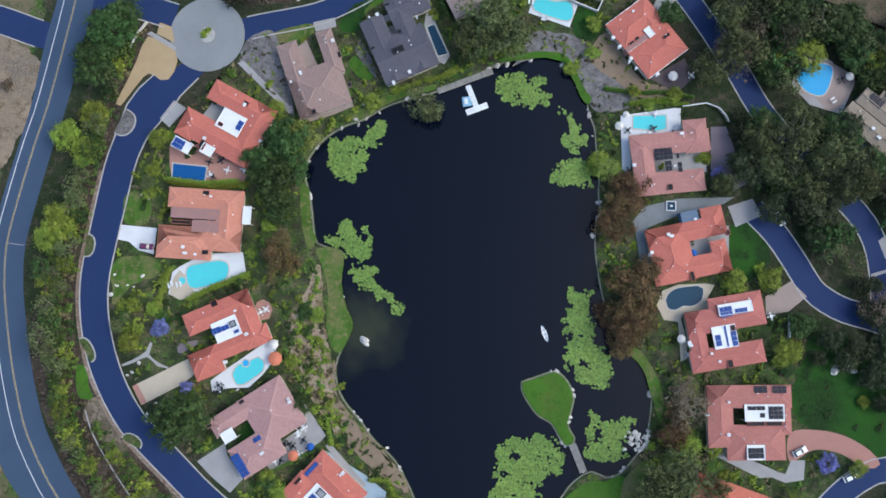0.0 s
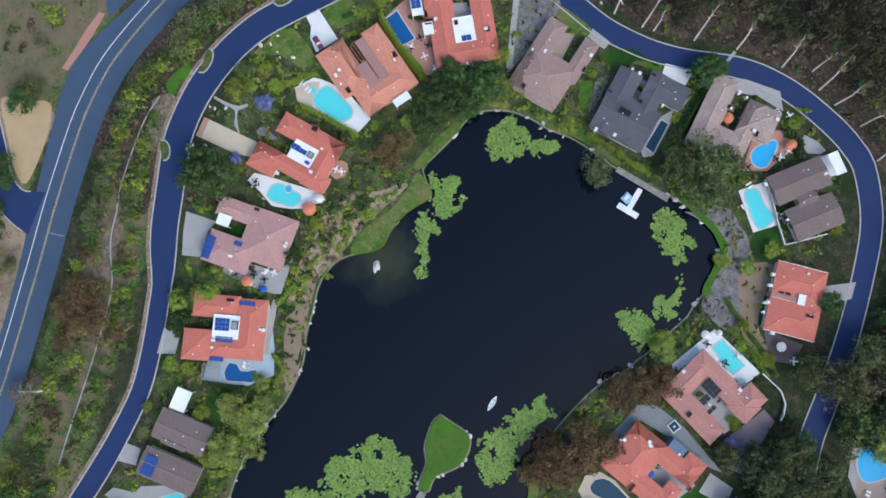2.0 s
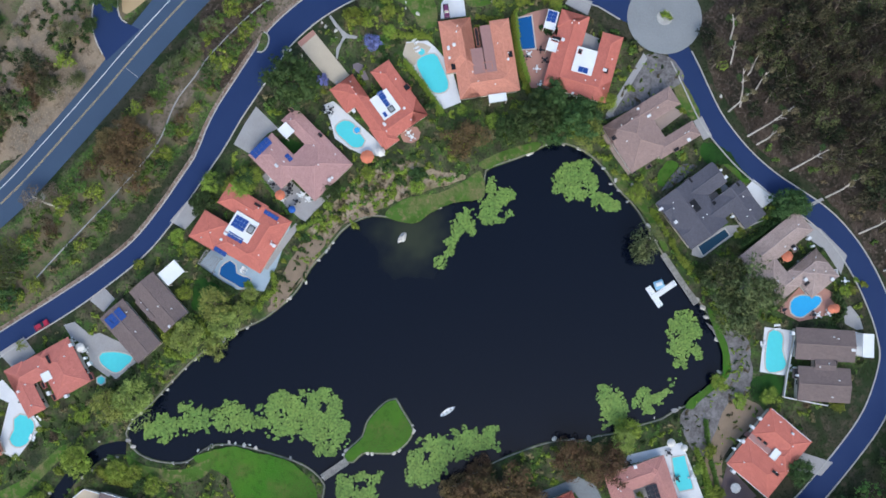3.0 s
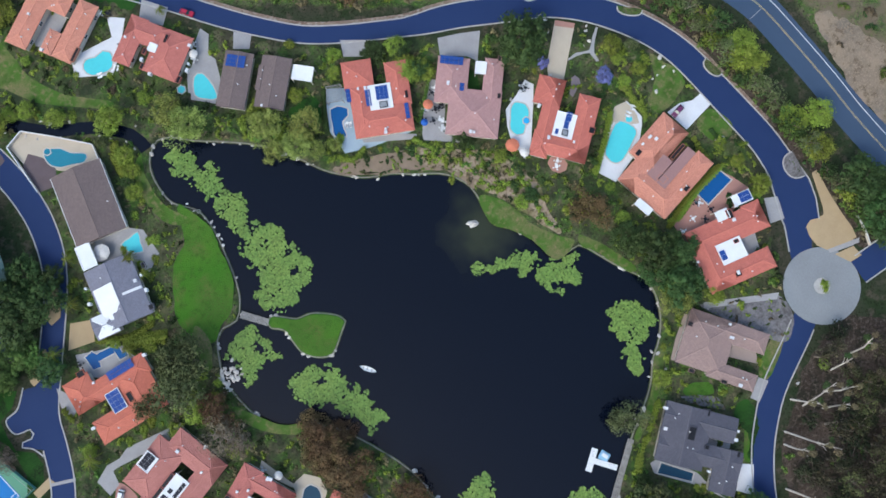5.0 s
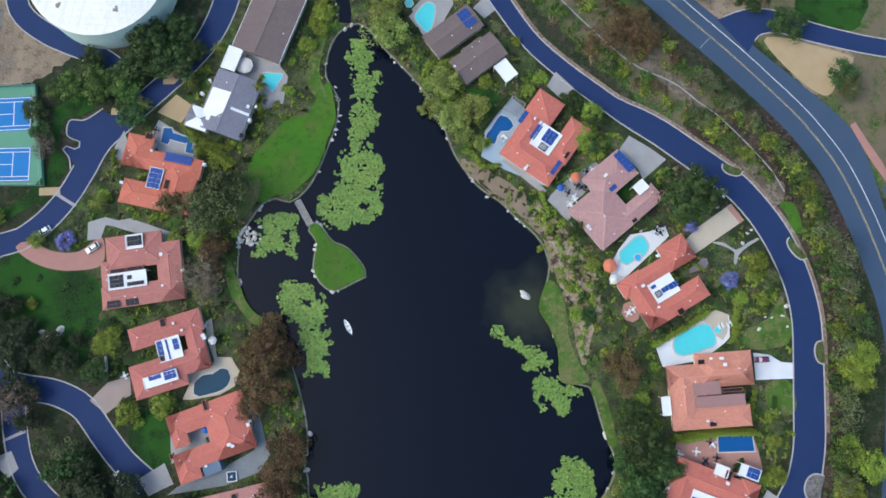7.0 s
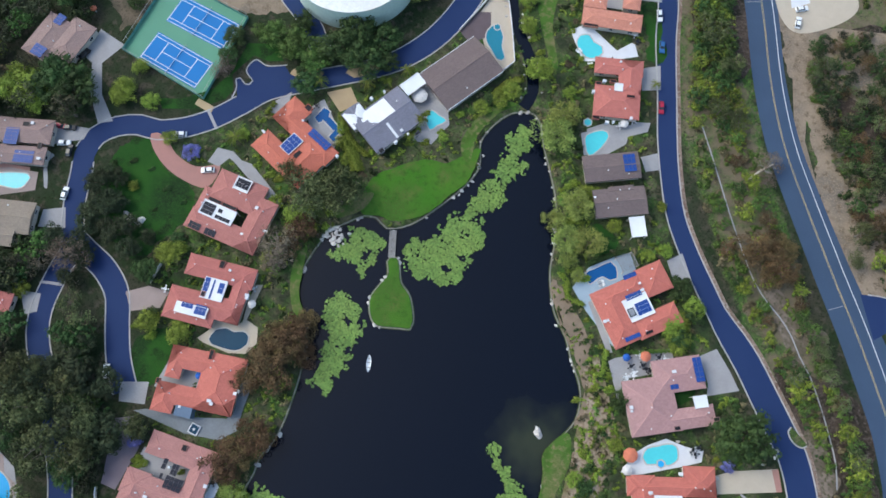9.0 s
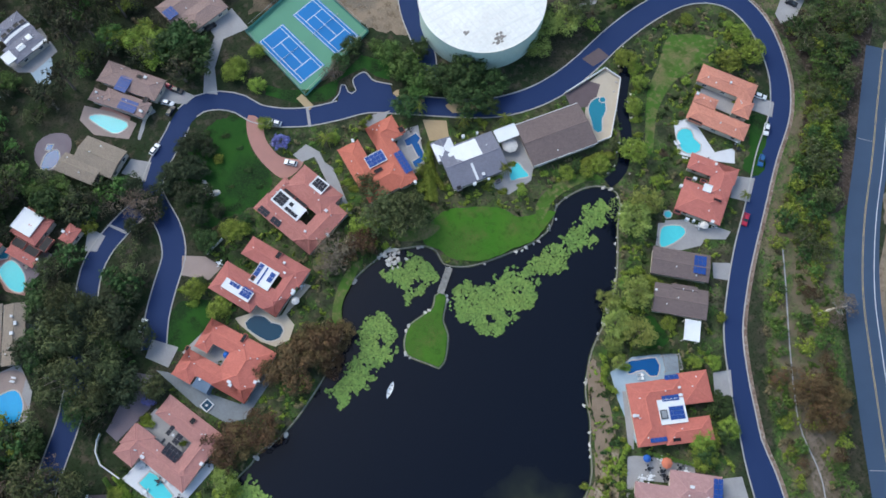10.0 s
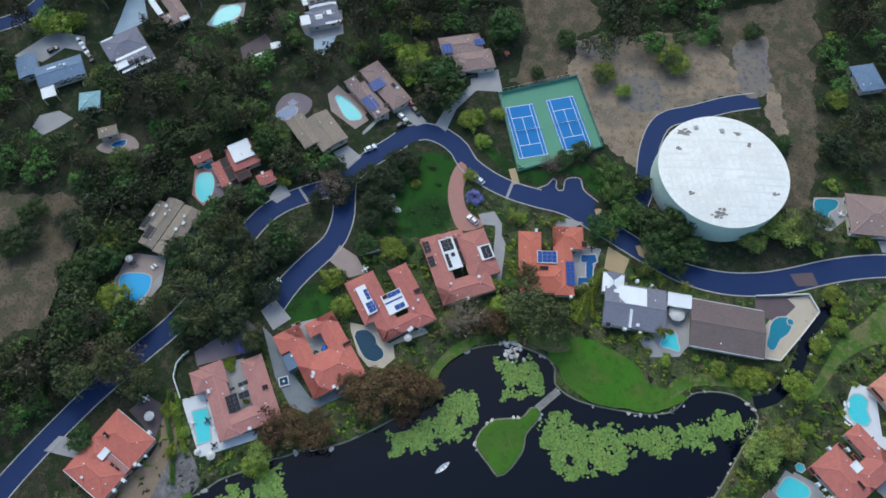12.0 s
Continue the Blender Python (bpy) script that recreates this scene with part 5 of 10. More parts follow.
slab('patio', 'round mauve stone landing by a garden', MAUVE_PAVE, 0.05, [(-83.3, -30.6), (-83.8, -28.9), (-82.9, -27.2), (-80.8, -26.6), (-78.0, -25.5), (-77.8, -27.0), (-80.3, -28.9), (-81.9, -30.6)])
slab('patio', 'sandy stone terrace with a small spa', CREAM_CONC, 0.055, [(-88.2, -4.7), (-85.6, -6.4), (-84.5, -9.0), (-82.0, -10.4), (-81.7, -11.8), (-86.2, -14.1), (-89.8, -12.9), (-89.5, -7.1)])
slab('lawn', 'patchy front lawn beside a white driveway', DRY_LAWN, 0.035, [(-110.3, -8.1), (-106.4, -3.7), (-97.2, -2.6), (-97.8, -8.6), (-102.6, -12.3), (-107.2, -14.4), (-109.3, -12.6)])
slab('lawn', 'dry front lawn beside a white driveway', DRY_LAWN, 0.033, [(-110.7, 16.0), (-103.7, 18.2), (-101.2, 12.1), (-102.1, 7.7), (-108.8, 7.2)])
slab('lawn', 'shaded green strip beside the street', LAWN, 0.03, [(-114.4, -40.5), (-111.6, -40.4), (-108.3, -47.0), (-107.0, -49.4), (-109.4, -50.4), (-112.5, -48.7)])
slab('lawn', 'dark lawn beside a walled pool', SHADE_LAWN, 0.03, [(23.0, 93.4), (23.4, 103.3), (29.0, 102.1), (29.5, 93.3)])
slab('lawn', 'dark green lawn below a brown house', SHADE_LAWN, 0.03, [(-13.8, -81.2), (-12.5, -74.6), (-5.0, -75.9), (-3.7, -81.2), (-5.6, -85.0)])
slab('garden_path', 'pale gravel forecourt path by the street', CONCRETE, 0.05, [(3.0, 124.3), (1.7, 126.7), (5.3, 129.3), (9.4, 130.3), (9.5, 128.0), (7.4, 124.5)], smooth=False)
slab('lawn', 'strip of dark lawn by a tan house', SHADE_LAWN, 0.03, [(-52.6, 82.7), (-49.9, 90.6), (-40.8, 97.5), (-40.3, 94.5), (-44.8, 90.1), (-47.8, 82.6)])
slab('patio', 'pale terrace of a red house', CONCRETE, 0.05, [(15.4, -111.0), (10.6, -117.3), (6.6, -115.4), (2.6, -122.7), (-1.6, -125.1), (-2.4, -121.7), (3.7, -114.7), (5.3, -109.1), (11.8, -105.9)], smooth=False)
slab('bed_wall', 'small sandy bed beside the roundabout', SAND, 0.12, [(-111.8, 74.3), (-107.6, 73.5), (-105.6, 68.4), (-111.9, 70.4)], smooth=False)
slab('patio', 'pink stone path beside the roundabout', CONCRETE, 0.14, [(-115.3, 69.8), (-113.9, 70.8), (-104.7, 67.0), (-105.0, 65.8)], smooth=False)

slab('lane', 'asphalt lane joining the highway', HIGHWAY, 0.05, [(-140.2, -56.7), (-144.8, -55.7), (-148.8, -52.9), (-154.8, -50.4), (-170.4, -44.6), (-169.0, -40.6), (-155.6, -47.3), (-150.8, -46.5), (-146.1, -42.5), (-144.0, -46.5)], smooth=False)
slab('driveway', 'pale concrete forecourt beyond the highway', WHITE_CONC, 0.06, [(-153.4, -52.2), (-161.5, -55.5), (-175.4, -58.4), (-170.4, -44.6), (-156.5, -49.9)], smooth=False)
slab('dirt_verge', 'bare tan earth bank beyond the highway', SAND, 0.03, [(-150.9, -45.5), (-155.1, -45.9), (-167.8, -37.5), (-166.7, -28.9), (-153.5, -30.4), (-151.4, -39.8)])
slab('brick_verge', 'reddish brick verge outside the highway', BRICK_PAVE, 0.1, [(-130.7, -76.7), (-132.3, -77.9), (-136.1, -71.6), (-140.4, -65.1), (-143.8, -58.6), (-142.3, -57.4), (-137.6, -64.0), (-134.2, -69.9)], smooth=False)
slab('garden_path', 'curved stone garden path by a beige house', CONCRETE, 0.05, [(161.4, 6.0), (163.7, 2.9), (162.9, 0.1), (161.5, 0.3), (161.9, 3.6), (158.6, 7.0), (155.5, 10.8), (156.6, 11.0)])
slab('patio', 'beige paved terrace round a pool', BUFF, 0.045, [(180.3, 18.8), (171.2, 12.1), (162.0, 8.1), (158.5, 13.5), (168.0, 22.2), (176.3, 23.1)], smooth=False)
slab('patio', 'mauve paved terrace behind a red house', MAUVE_PAVE, 0.045, [(146.7, 66.6), (144.4, 58.3), (138.1, 56.2), (134.3, 64.4), (134.6, 70.5), (140.2, 73.6)], smooth=False)
slab('patio', 'pale stone terrace round a blue pool', BUFF, 0.052, [(115.2, 95.0), (114.0, 89.1), (111.3, 84.5), (107.3, 83.4), (103.5, 87.0), (97.3, 88.2), (96.4, 97.0), (102.9, 99.3), (109.1, 98.4)])


# ---- pools ----
def pool(label, water, pts, smooth=True, lift=0.0):
    line = curve_through(pts, 1.2, True) if smooth else np.array(pts)
    if area_sign(line) < 0:
        line = line[::-1]
    c = line.mean(0)
    t = thing("swimming_pool", Matrix.Translation((*c, GZ + lift)), label, "pool", "garden pools")
    part("water", plate_bm(line - c, 0.0, 0.16), water, t)
    if smooth:
        part("coping", ribbon_bm(line - c, -0.4, 0.0, 0.0, 0.21, True), COPING, t)
    else:
        for a, b in zip(line - c, np.roll(line - c, -1, 0)):
            d = (b - a) / np.linalg.norm(b - a)
            part("coping", ribbon_bm(np.array([a - d * 0.4, (a + b) / 2, b]), -0.4, 0.0, 0.0, 0.21), COPING, t)
    mark(line)


pool('rectangular dark blue swimming pool', POOL_BLUE, [(-97.5, 28.8), (-86.5, 29.6), (-86.3, 25.1), (-96.7, 23.6)], smooth=False)
pool('curved bright cyan swimming pool', POOL_CYAN, [(-85.8, -3.7), (-82.8, -1.9), (-75.9, 0.5), (-73.2, -0.5), (-72.7, -3.2), (-74.2, -5.7), (-82.1, -9.5), (-84.8, -8.1)])
pool('kidney-shaped cyan swimming pool', POOL_CYAN, [(-64.6, -33.8), (-63.3, -30.9), (-60.6, -29.5), (-57.7, -27.4), (-55.8, -28.4), (-55.6, -31.3), (-57.8, -33.6), (-60.0, -35.9), (-62.5, -36.8)])
pool('deep blue swimming pool in a screened deck', POOL_BLUE, [(-20.1, -71.8), (-18.7, -70.1), (-16.0, -69.8), (-14.9, -67.9), (-13.9, -65.3), (-11.2, -67.8), (-12.6, -70.3), (-15.8, -75.3), (-18.1, -74.7)])
pool('curved turquoise swimming pool', POOL_CYAN, [(12.3, -105.4), (14.1, -108.8), (10.6, -113.4), (7.9, -112.8), (7.9, -107.4), (9.6, -103.2)])
pool('rounded cyan swimming pool', POOL_CYAN, [(35.2, -136.5), (36.0, -140.0), (33.6, -141.9), (30.8, -140.5), (27.5, -140.5), (26.1, -138.7), (27.4, -135.5), (30.1, -134.2)])
pool('teal curved swimming pool', POOL_TEAL, [(64.5, -123.1), (63.1, -127.1), (58.7, -124.3), (57.2, -121.1), (53.6, -117.4), (55.4, -115.8), (59.2, -117.8), (62.7, -119.8)])
pool('star-shaped cyan garden pool', POOL_CYAN, [(62.9, -82.7), (63.6, -86.5), (60.3, -86.4), (57.2, -86.2), (58.8, -83.0), (59.8, -80.4)])
pool('dark blue pool in a walled yard', POOL_BLUE, [(95.1, -66.3), (92.5, -66.3), (91.9, -64.8), (84.9, -62.8), (85.2, -60.0), (84.0, -59.3), (84.4, -57.8), (87.2, -58.5), (86.9, -61.2), (92.4, -62.5), (93.2, -60.8), (95.5, -61.5)], smooth=False)
pool('dark teal swimming pool', POOL_DARK, [(66.2, 13.4), (68.1, 17.2), (75.5, 19.8), (77.2, 19.2), (77.3, 15.8), (74.7, 13.2), (72.0, 12.8), (69.6, 11.0), (67.2, 11.3)])
pool('rectangular cyan swimming pool', POOL_CYAN, [(46.8, 70.4), (57.0, 72.4), (57.7, 68.2), (55.4, 67.2), (47.4, 66.5)], smooth=False)
pool('long cyan swimming pool', POOL_CYAN, [(9.4, 100.0), (10.0, 104.0), (15.4, 103.7), (19.8, 104.6), (21.6, 102.3), (20.7, 98.2)])
pool('blue curved swimming pool', POOL_BLUE2, [(-0.1, 107.7), (-2.0, 110.6), (-1.4, 117.1), (1.0, 116.7), (3.0, 113.8), (4.8, 110.4), (3.3, 107.6)])
pool('narrow dark lap pool', POOL_DARK, [(-19.1, 79.1), (-24.4, 88.0), (-22.3, 89.3), (-16.2, 80.5)], smooth=False)
pool('turquoise pool beside a red house', POOL_CYAN, [(144.5, 72.7), (144.9, 67.8), (138.2, 66.9), (133.1, 70.0), (136.6, 72.9)])
pool('large bright blue swimming pool', POOL_BLUE2, [(100.2, 97.8), (107.0, 97.9), (107.6, 93.0), (105.7, 87.9), (100.3, 88.4), (96.7, 92.3), (97.2, 96.8)])
pool('cyan swimming pool beside solar roofs', POOL_CYAN, [(174.6, 20.0), (173.1, 16.1), (164.5, 10.6), (162.7, 12.9), (164.4, 16.7)])
pool('dark blue pond pool', POOL_BLUE, [(168.4, 43.1), (172.0, 39.1), (171.0, 35.4), (167.4, 36.6), (166.1, 39.9)])
pool('small dark blue round pool', POOL_BLUE, [(173.8, 38.4), (175.0, 36.8), (173.7, 35.3), (172.2, 36.9)])
pool('small blue pool among trees', POOL_BLUE, [(162.0, 105.6), (163.3, 103.6), (163.8, 99.7), (161.8, 100.0), (160.6, 102.4)])
pool('teal swimming pool by the tank', POOL_TEAL, [(106.7, -151.5), (105.9, -159.5), (103.0, -158.4), (101.1, -154.6), (97.1, -153.1), (97.7, -149.9)])
pool('cyan far swimming pool', POOL_CYAN, [(218.4, 69.0), (226.1, 64.7), (226.8, 57.2), (221.5, 57.7), (216.7, 64.6)])
pool('cyan swimming pool by a far house', POOL_CYAN, [(68.4, -237.0), (65.4, -244.5), (59.8, -239.2), (63.3, -233.6)])

pool('small round spa beside a cyan pool', POOL_CYAN, [(-85.4, -7.9), (-86.0, -6.9), (-87.2, -6.9), (-87.8, -7.9), (-87.2, -8.9), (-86.0, -8.9)], lift=0.07)
pool('round deep blue spa in a pool deck', POOL_BLUE2, [(-60.1, -29.9), (-60.7, -28.9), (-61.8, -28.9), (-62.3, -29.9), (-61.8, -30.8), (-60.7, -30.8)], lift=0.07)
pool('small round spa in a teal pool deck', POOL_TEAL, [(63.6, -126.4), (63.0, -125.4), (61.9, -125.4), (61.4, -126.4), (61.9, -127.3), (63.0, -127.3)], lift=0.07)
pool('square cyan spa by a red roof', POOL_TEAL, [(150.5, 68.6), (149.6, 70.3), (147.7, 70.3), (146.7, 68.6), (147.7, 67.0), (149.6, 67.0)], lift=0.07)
pool('oval turquoise hot tub beside a pool', POOL_CYAN, [(17.7, -113.1), (17.0, -112.0), (15.7, -112.0), (15.1, -113.1), (15.7, -114.3), (17.0, -114.3)], lift=0.07)


# ---- houses ----
EAVE = 3.2
PITCH = math.tan(radians(10.5))


def hip_roof(x0, y0, x1, y1, gable=False):
    """A hipped or gabled roof over a rectangle of eaves, with a fascia, and its UV in metres."""
    bm = bmesh.new()
    uvl = bm.loops.layers.uv.new("UVMap")
    turn = (y1 - y0) > (x1 - x0)
    lx, ly = (y1 - y0, x1 - x0) if turn else (x1 - x0, y1 - y0)
    h = ly / 2 * PITCH
    ins = 0.0 if gable else min(ly / 2, lx / 2 - 0.05)
    cx, cy = (x0 + x1) / 2, (y0 + y1) / 2
    P = lambda u, v, z: bm.verts.new((cx - v, cy + u, z) if turn else (cx + u, cy + v, z))
    a, b, c, d = (P(u, v, EAVE) for u, v in ((-lx / 2, -ly / 2), (lx / 2, -ly / 2), (lx / 2, ly / 2), (-lx / 2, ly / 2)))
    e, f = P(-lx / 2 + ins, 0, EAVE + h), P(lx / 2 - ins, 0, EAVE + h)
    low = [P(u, v, EAVE - 0.28) for u, v in ((-lx / 2, -ly / 2), (lx / 2, -ly / 2), (lx / 2, ly / 2), (-lx / 2, ly / 2))]
    sl = math.hypot(ly / 2, h)
    faces = [((a, b, f, e), (0, lx, lx - ins, ins)), ((c, d, e, f), (0, lx, lx - ins, ins)), ((b, c, f), (0, ly, ly / 2)), ((d, a, e), (0, ly, ly / 2))]
    for vs, us in faces:
        fc = bm.faces.new(vs)
        for loop, u, v in zip(fc.loops, us, (0, 0, sl, sl)):
            loop[uvl].uv = (u, v)
    top = (a, b, c, d)
    for i in range(4):
        bm.faces.new((low[i], low[(i + 1) % 4], top[(i + 1) % 4], top[i]))
    bm.faces.new(low[::-1])
    ridge = [(e.co.copy(), f.co.copy())]
    if not gable:
        ridge += [(a.co.copy(), e.co.copy()), (d.co.copy(), e.co.copy()), (b.co.copy(), f.co.copy()), (c.co.copy(), f.co.copy())]
    return bm, ridge


def roof_height(wings, covers, x, y):
    z = 0.0
    for x0, y0, x1, y1 in wings:
        if x0 <= x <= x1 and y0 <= y <= y1:
            z = max(z, EAVE + PITCH * min(x - x0, x1 - x, y - y0, y1 - y))
    for x0, y0, x1, y1 in covers:
        if x0 - 0.3 <= x <= x1 + 0.3 and y0 - 0.3 <= y <= y1 + 0.3:
            z = max(z, cover_top(wings, (x0, y0, x1, y1)))
    return z


def cover_top(wings, box):
    """A flat roof lies clear of the tiles that it overlaps."""
    x0, y0, x1, y1 = box
    return max([COVER_TOP] + [roof_height(wings, (), x0 + u * (x1 - x0), y0 + v * (y1 - y0)) + 0.12 for u in (0.0, 0.25, 0.5, 0.75, 1.0) for v in (0.0, 0.25, 0.5, 0.75, 1.0)])


COVER_TOP = EAVE + 0.55


def unit_mesh(name, bm, material):
    me = bpy.data.meshes.new(name)
    bm.to_mesh(me)
    bm.free()
    me.materials.append(material)
    return me


def ridge_cap_mesh(material):
    bm = bmesh.new()
    rows = [[bm.verts.new((x, y, z)) for y, z in ((-0.2, -0.04), (-0.12, 0.09), (0.12, 0.09), (0.2, -0.04))] for x in (0.0, 1.0)]
    for i in range(3):
        bm.faces.new((rows[0][i], rows[1][i], rows[1][i + 1], rows[0][i + 1]))
    return unit_mesh("ridge_cap", bm, material)


CAPS = {}


def cap_mat(roof):
    c = [x for x in roof.node_tree.nodes if x.bl_idname == "ShaderNodeMix" and x.blend_type == "MIX"][0].inputs["A"].default_value
    return mat("ridge_" + roof.name, tuple(c[:3]), tuple(v * 0.88 for v in c[:3]), 0.8)


PANEL_MESH = unit_mesh("solar_panel", box_bm(-0.5, -0.5, 0, 0.5, 0.5, 1.0), PANEL)
PANEL_MESH_DARK = unit_mesh("solar_panel", box_bm(-0.5, -0.5, 0, 0.5, 0.5, 1.0), PANEL_DARK)
SHEET_MESH = unit_mesh("roof_membrane", box_bm(-0.5, -0.5, 0, 0.5, 0.5, 1.0), WHITE)
POST_MESH = unit_mesh("post", box_bm(-0.12, -0.12, 0, 0.12, 0.12, 1.0), STUCCO)
FRAME_BM = bmesh.new()
for q in ((-0.8, -0.06, 0.0, 0.8, 0.06, 0.09), (-0.8, -0.06, 1.21, 0.8, 0.06, 1.3), (-0.8, -0.06, 0.09, -0.71, 0.06, 1.21), (0.71, -0.06, 0.09, 0.8, 0.06, 1.21), (-0.04, -0.05, 0.09, 0.04, 0.05, 1.21)):
    add_box(FRAME_BM, *q)
FRAME_MESH = unit_mesh("window_frame", FRAME_BM, WHITE)
PANE_MESH = unit_mesh("pane", box_bm(-0.71, -0.02, 0.09, 0.71, 0.02, 1.21), GLASS)
VENT_BM = bmesh.new()
bmesh.ops.create_cone(VENT_BM, cap_ends=True, segments=8, radius1=0.22, radius2=0.16, depth=0.6)
VENT_MESH = unit_mesh("roof_vent", VENT_BM, WHITE)


def house(roof, label, x, y, rot, wings, covers=(), panels=(), white=(), flats=(), skylights=(), wells=(), blocks=()):
    rng = random.Random(int(x * 7 + y * 13))
    m = Matrix.Translation((x, y, GZ)) @ Matrix.Rotation(radians(rot), 4, "Z")
    t = thing("house", m, label, "house", "lakeside houses")
    if roof.name not in CAPS:
        CAPS[roof.name] = ridge_cap_mesh(cap_mat(roof))
    for k, w_ in enumerate(wings):
        x0, y0, x1, y1 = w_
        x1, y1 = max(x1, x0 + 3), max(y1, y0 + 3)
        bm, ridges = hip_roof(x0, y0, x1, y1, gable="shingle" in label)
        rf = part("roof", bm, roof, t)
        for p, q in ridges:
            d = q - p
            if d.length < 0.6:
                continue
            cap = linked("ridge_cap", CAPS[roof.name], rf, Matrix.Translation(p) @ d.to_track_quat("X", "Z").to_matrix().to_4x4() @ Matrix.Diagonal((d.length, 1, 1, 1)))
        i = 0.55
        part("wall", box_bm(x0 + i, y0 + i, -0.2, x1 - i, y1 - i, EAVE - 0.05 - 0.01 * k), STUCCO, t)
        for side in range(4):
            length = (x1 - x0) if side % 2 == 0 else (y1 - y0)
            count = int(length / 5.5)
            for c in range(count):
                u = (c + 0.5) / count
                px, py = ((x0 + u * (x1 - x0), y0 + i - 0.03), (x1 - i + 0.03, y0 + u * (y1 - y0)), (x0 + u * (x1 - x0), y1 - i + 0.03), (x0 + i - 0.03, y0 + u * (y1 - y0)))[side]
                if any(j != k and a < px < c2 and b < py < d2 for j, (a, b, c2, d2) in enumerate(wings)):
                    continue
                win = linked("window", FRAME_MESH, t, Matrix.Translation((px, py, 0.9)) @ Matrix.Rotation(radians(90 * side), 4, "Z"))
                linked("pane", PANE_MESH, win)
        if "trim" in label or "eaves" in label:
            for gy in (y0, y1):
                part("gutter", box_bm(x0 + 0.2, gy - 0.09, EAVE - 0.14, x1 - 0.2, gy + 0.07, EAVE + 0.05), WHITE, t, "white eaves gutter")
        for v in range(2):
            vx, vy = rng.uniform(x0 + 1.5, x1 - 1.5), rng.uniform(y0 + 1.5, y1 - 1.5)
            linked("roof_vent", VENT_MESH, t, Matrix.Translation((vx, vy, roof_height(wings, (), vx, vy) + 0.2)))
    for k, (bx, by) in enumerate(blocks):
        top = max(roof_height(wings, covers, bx, by), EAVE)
        a, b = 0.32 + 0.12 * ((k * 7) % 3), 0.28 + 0.08 * ((k * 5) % 3)
        chim = part("chimney", box_bm(bx - a, by - b, top - 0.9, bx + a, by + b, top + 0.6, bevel=0.05), WHITE_CONC, t, "white rendered chimney")
        part("chimney_cap", box_bm(bx - a - 0.08, by - b - 0.08, top + 0.6, bx + a + 0.08, by + b + 0.08, top + 0.69), WHITE_CONC, chim)
    for x0, y0, x1, y1 in wells:
        x1, y1 = max(x1, x0 + 0.9), max(y1, y0 + 0.9)
        tops = [roof_height(wings, covers, u, v) for u in (x0, (x0 + x1) / 2, x1) for v in (y0, (y0 + y1) / 2, y1)]
        top = max(max(tops), EAVE - 0.4) + 0.1
        rim = bmesh.new()
        for q in ((x0 - 0.14, y0 - 0.14, x1 + 0.14, y0), (x0 - 0.14, y1, x1 + 0.14, y1 + 0.14), (x0 - 0.14, y0, x0, y1), (x1, y0, x1 + 0.14, y1)):
            add_box(rim, q[0], q[1], top - 0.9, q[2], q[3], top + 0.1)
        well = part("light_well", rim, roof, t, "light well in the roof filled with a shade-dark sheet")
        # shallow block coloured dark in place of a deep, unlit well
        part("pane", box_bm(x0, y0, top - 0.9, x1, y1, top - 0.02), WELL_DARK, well)
    for x0, y0, x1, y1 in covers:
        top = cover_top(wings, (x0, y0, x1, y1))
        cv = part("court_roof", box_bm(x0, y0, top - 0.22, x1, y1, top, bevel=0.04), WHITE, t, "flat white court roof")
        rim = bmesh.new()
        for q in ((x0, y0, x1, y0 + 0.25), (x0, y1 - 0.25, x1, y1), (x0, y0 + 0.25, x0 + 0.25, y1 - 0.25), (x1 - 0.25, y0 + 0.25, x1, y1 - 0.25)):
            add_box(rim, q[0], q[1], top - 0.01, q[2], q[3], top + 0.14)
        part("parapet", rim, WHITE, cv)
        for px, py in ((x0 + 0.2, y0 + 0.2), (x1 - 0.2, y0 + 0.2), (x1 - 0.2, y1 - 0.2), (x0 + 0.2, y1 - 0.2)):
            linked("post", POST_MESH, cv, Matrix.Translation((px, py, -0.1)) @ Matrix.Diagonal((1, 1, top - 0.15, 1)))
    for x0, y0, x1, y1 in flats:
        part("flat_roof", box_bm(x0, y0, 0.0, x1, y1, EAVE + 0.3), ROOF_BLUEGREY if "grey" in label else ROOF_MAUVE, t, "flat roof over the centre")
    for x0, y0, x1, y1 in skylights:
        top = max(roof_height(wings, covers, (x0 + x1) / 2, (y0 + y1) / 2), EAVE) + 0.15
        sk = part("skylight", box_bm(x0, y0, top - 0.6, x1, y1, top + 0.25, bevel=0.03), CAR_DARK, t, "grey domed skylight in a dark frame")
        part("dome", box_bm(x0 + 0.25, y0 + 0.25, top + 0.2, x1 - 0.25, y1 - 0.25, top + 0.34, bevel=0.05), METAL, sk)
    dark = "dark" in label or "framed" in label
    sets_ = [(q, "solar_panel", PANEL_MESH_DARK if dark else PANEL_MESH, 0.95, 0.09) for q in panels] + [(q, "roof_membrane", SHEET_MESH, 1.0, 0.05 + 0.03 * i) for i, q in enumerate(white)]
    for (x0, y0, x1, y1), name, me, fill, lift in sets_:
        e = 0.3
        hgt = lambda a, b: roof_height(wings, covers, a, b) or EAVE
        nx, ny = max(1, round((x1 - x0) / 1.3)), max(1, round((y1 - y0) / 1.5))
        sx, sy = (x1 - x0) / nx, (y1 - y0) / ny
        slopes = {(round((hgt(u + e, v) - hgt(u - e, v)) / e, 1), round((hgt(u, v + e) - hgt(u, v - e)) / e, 1)) for u in (x0 + e, x1 - e) for v in (y0 + e, y1 - e)}
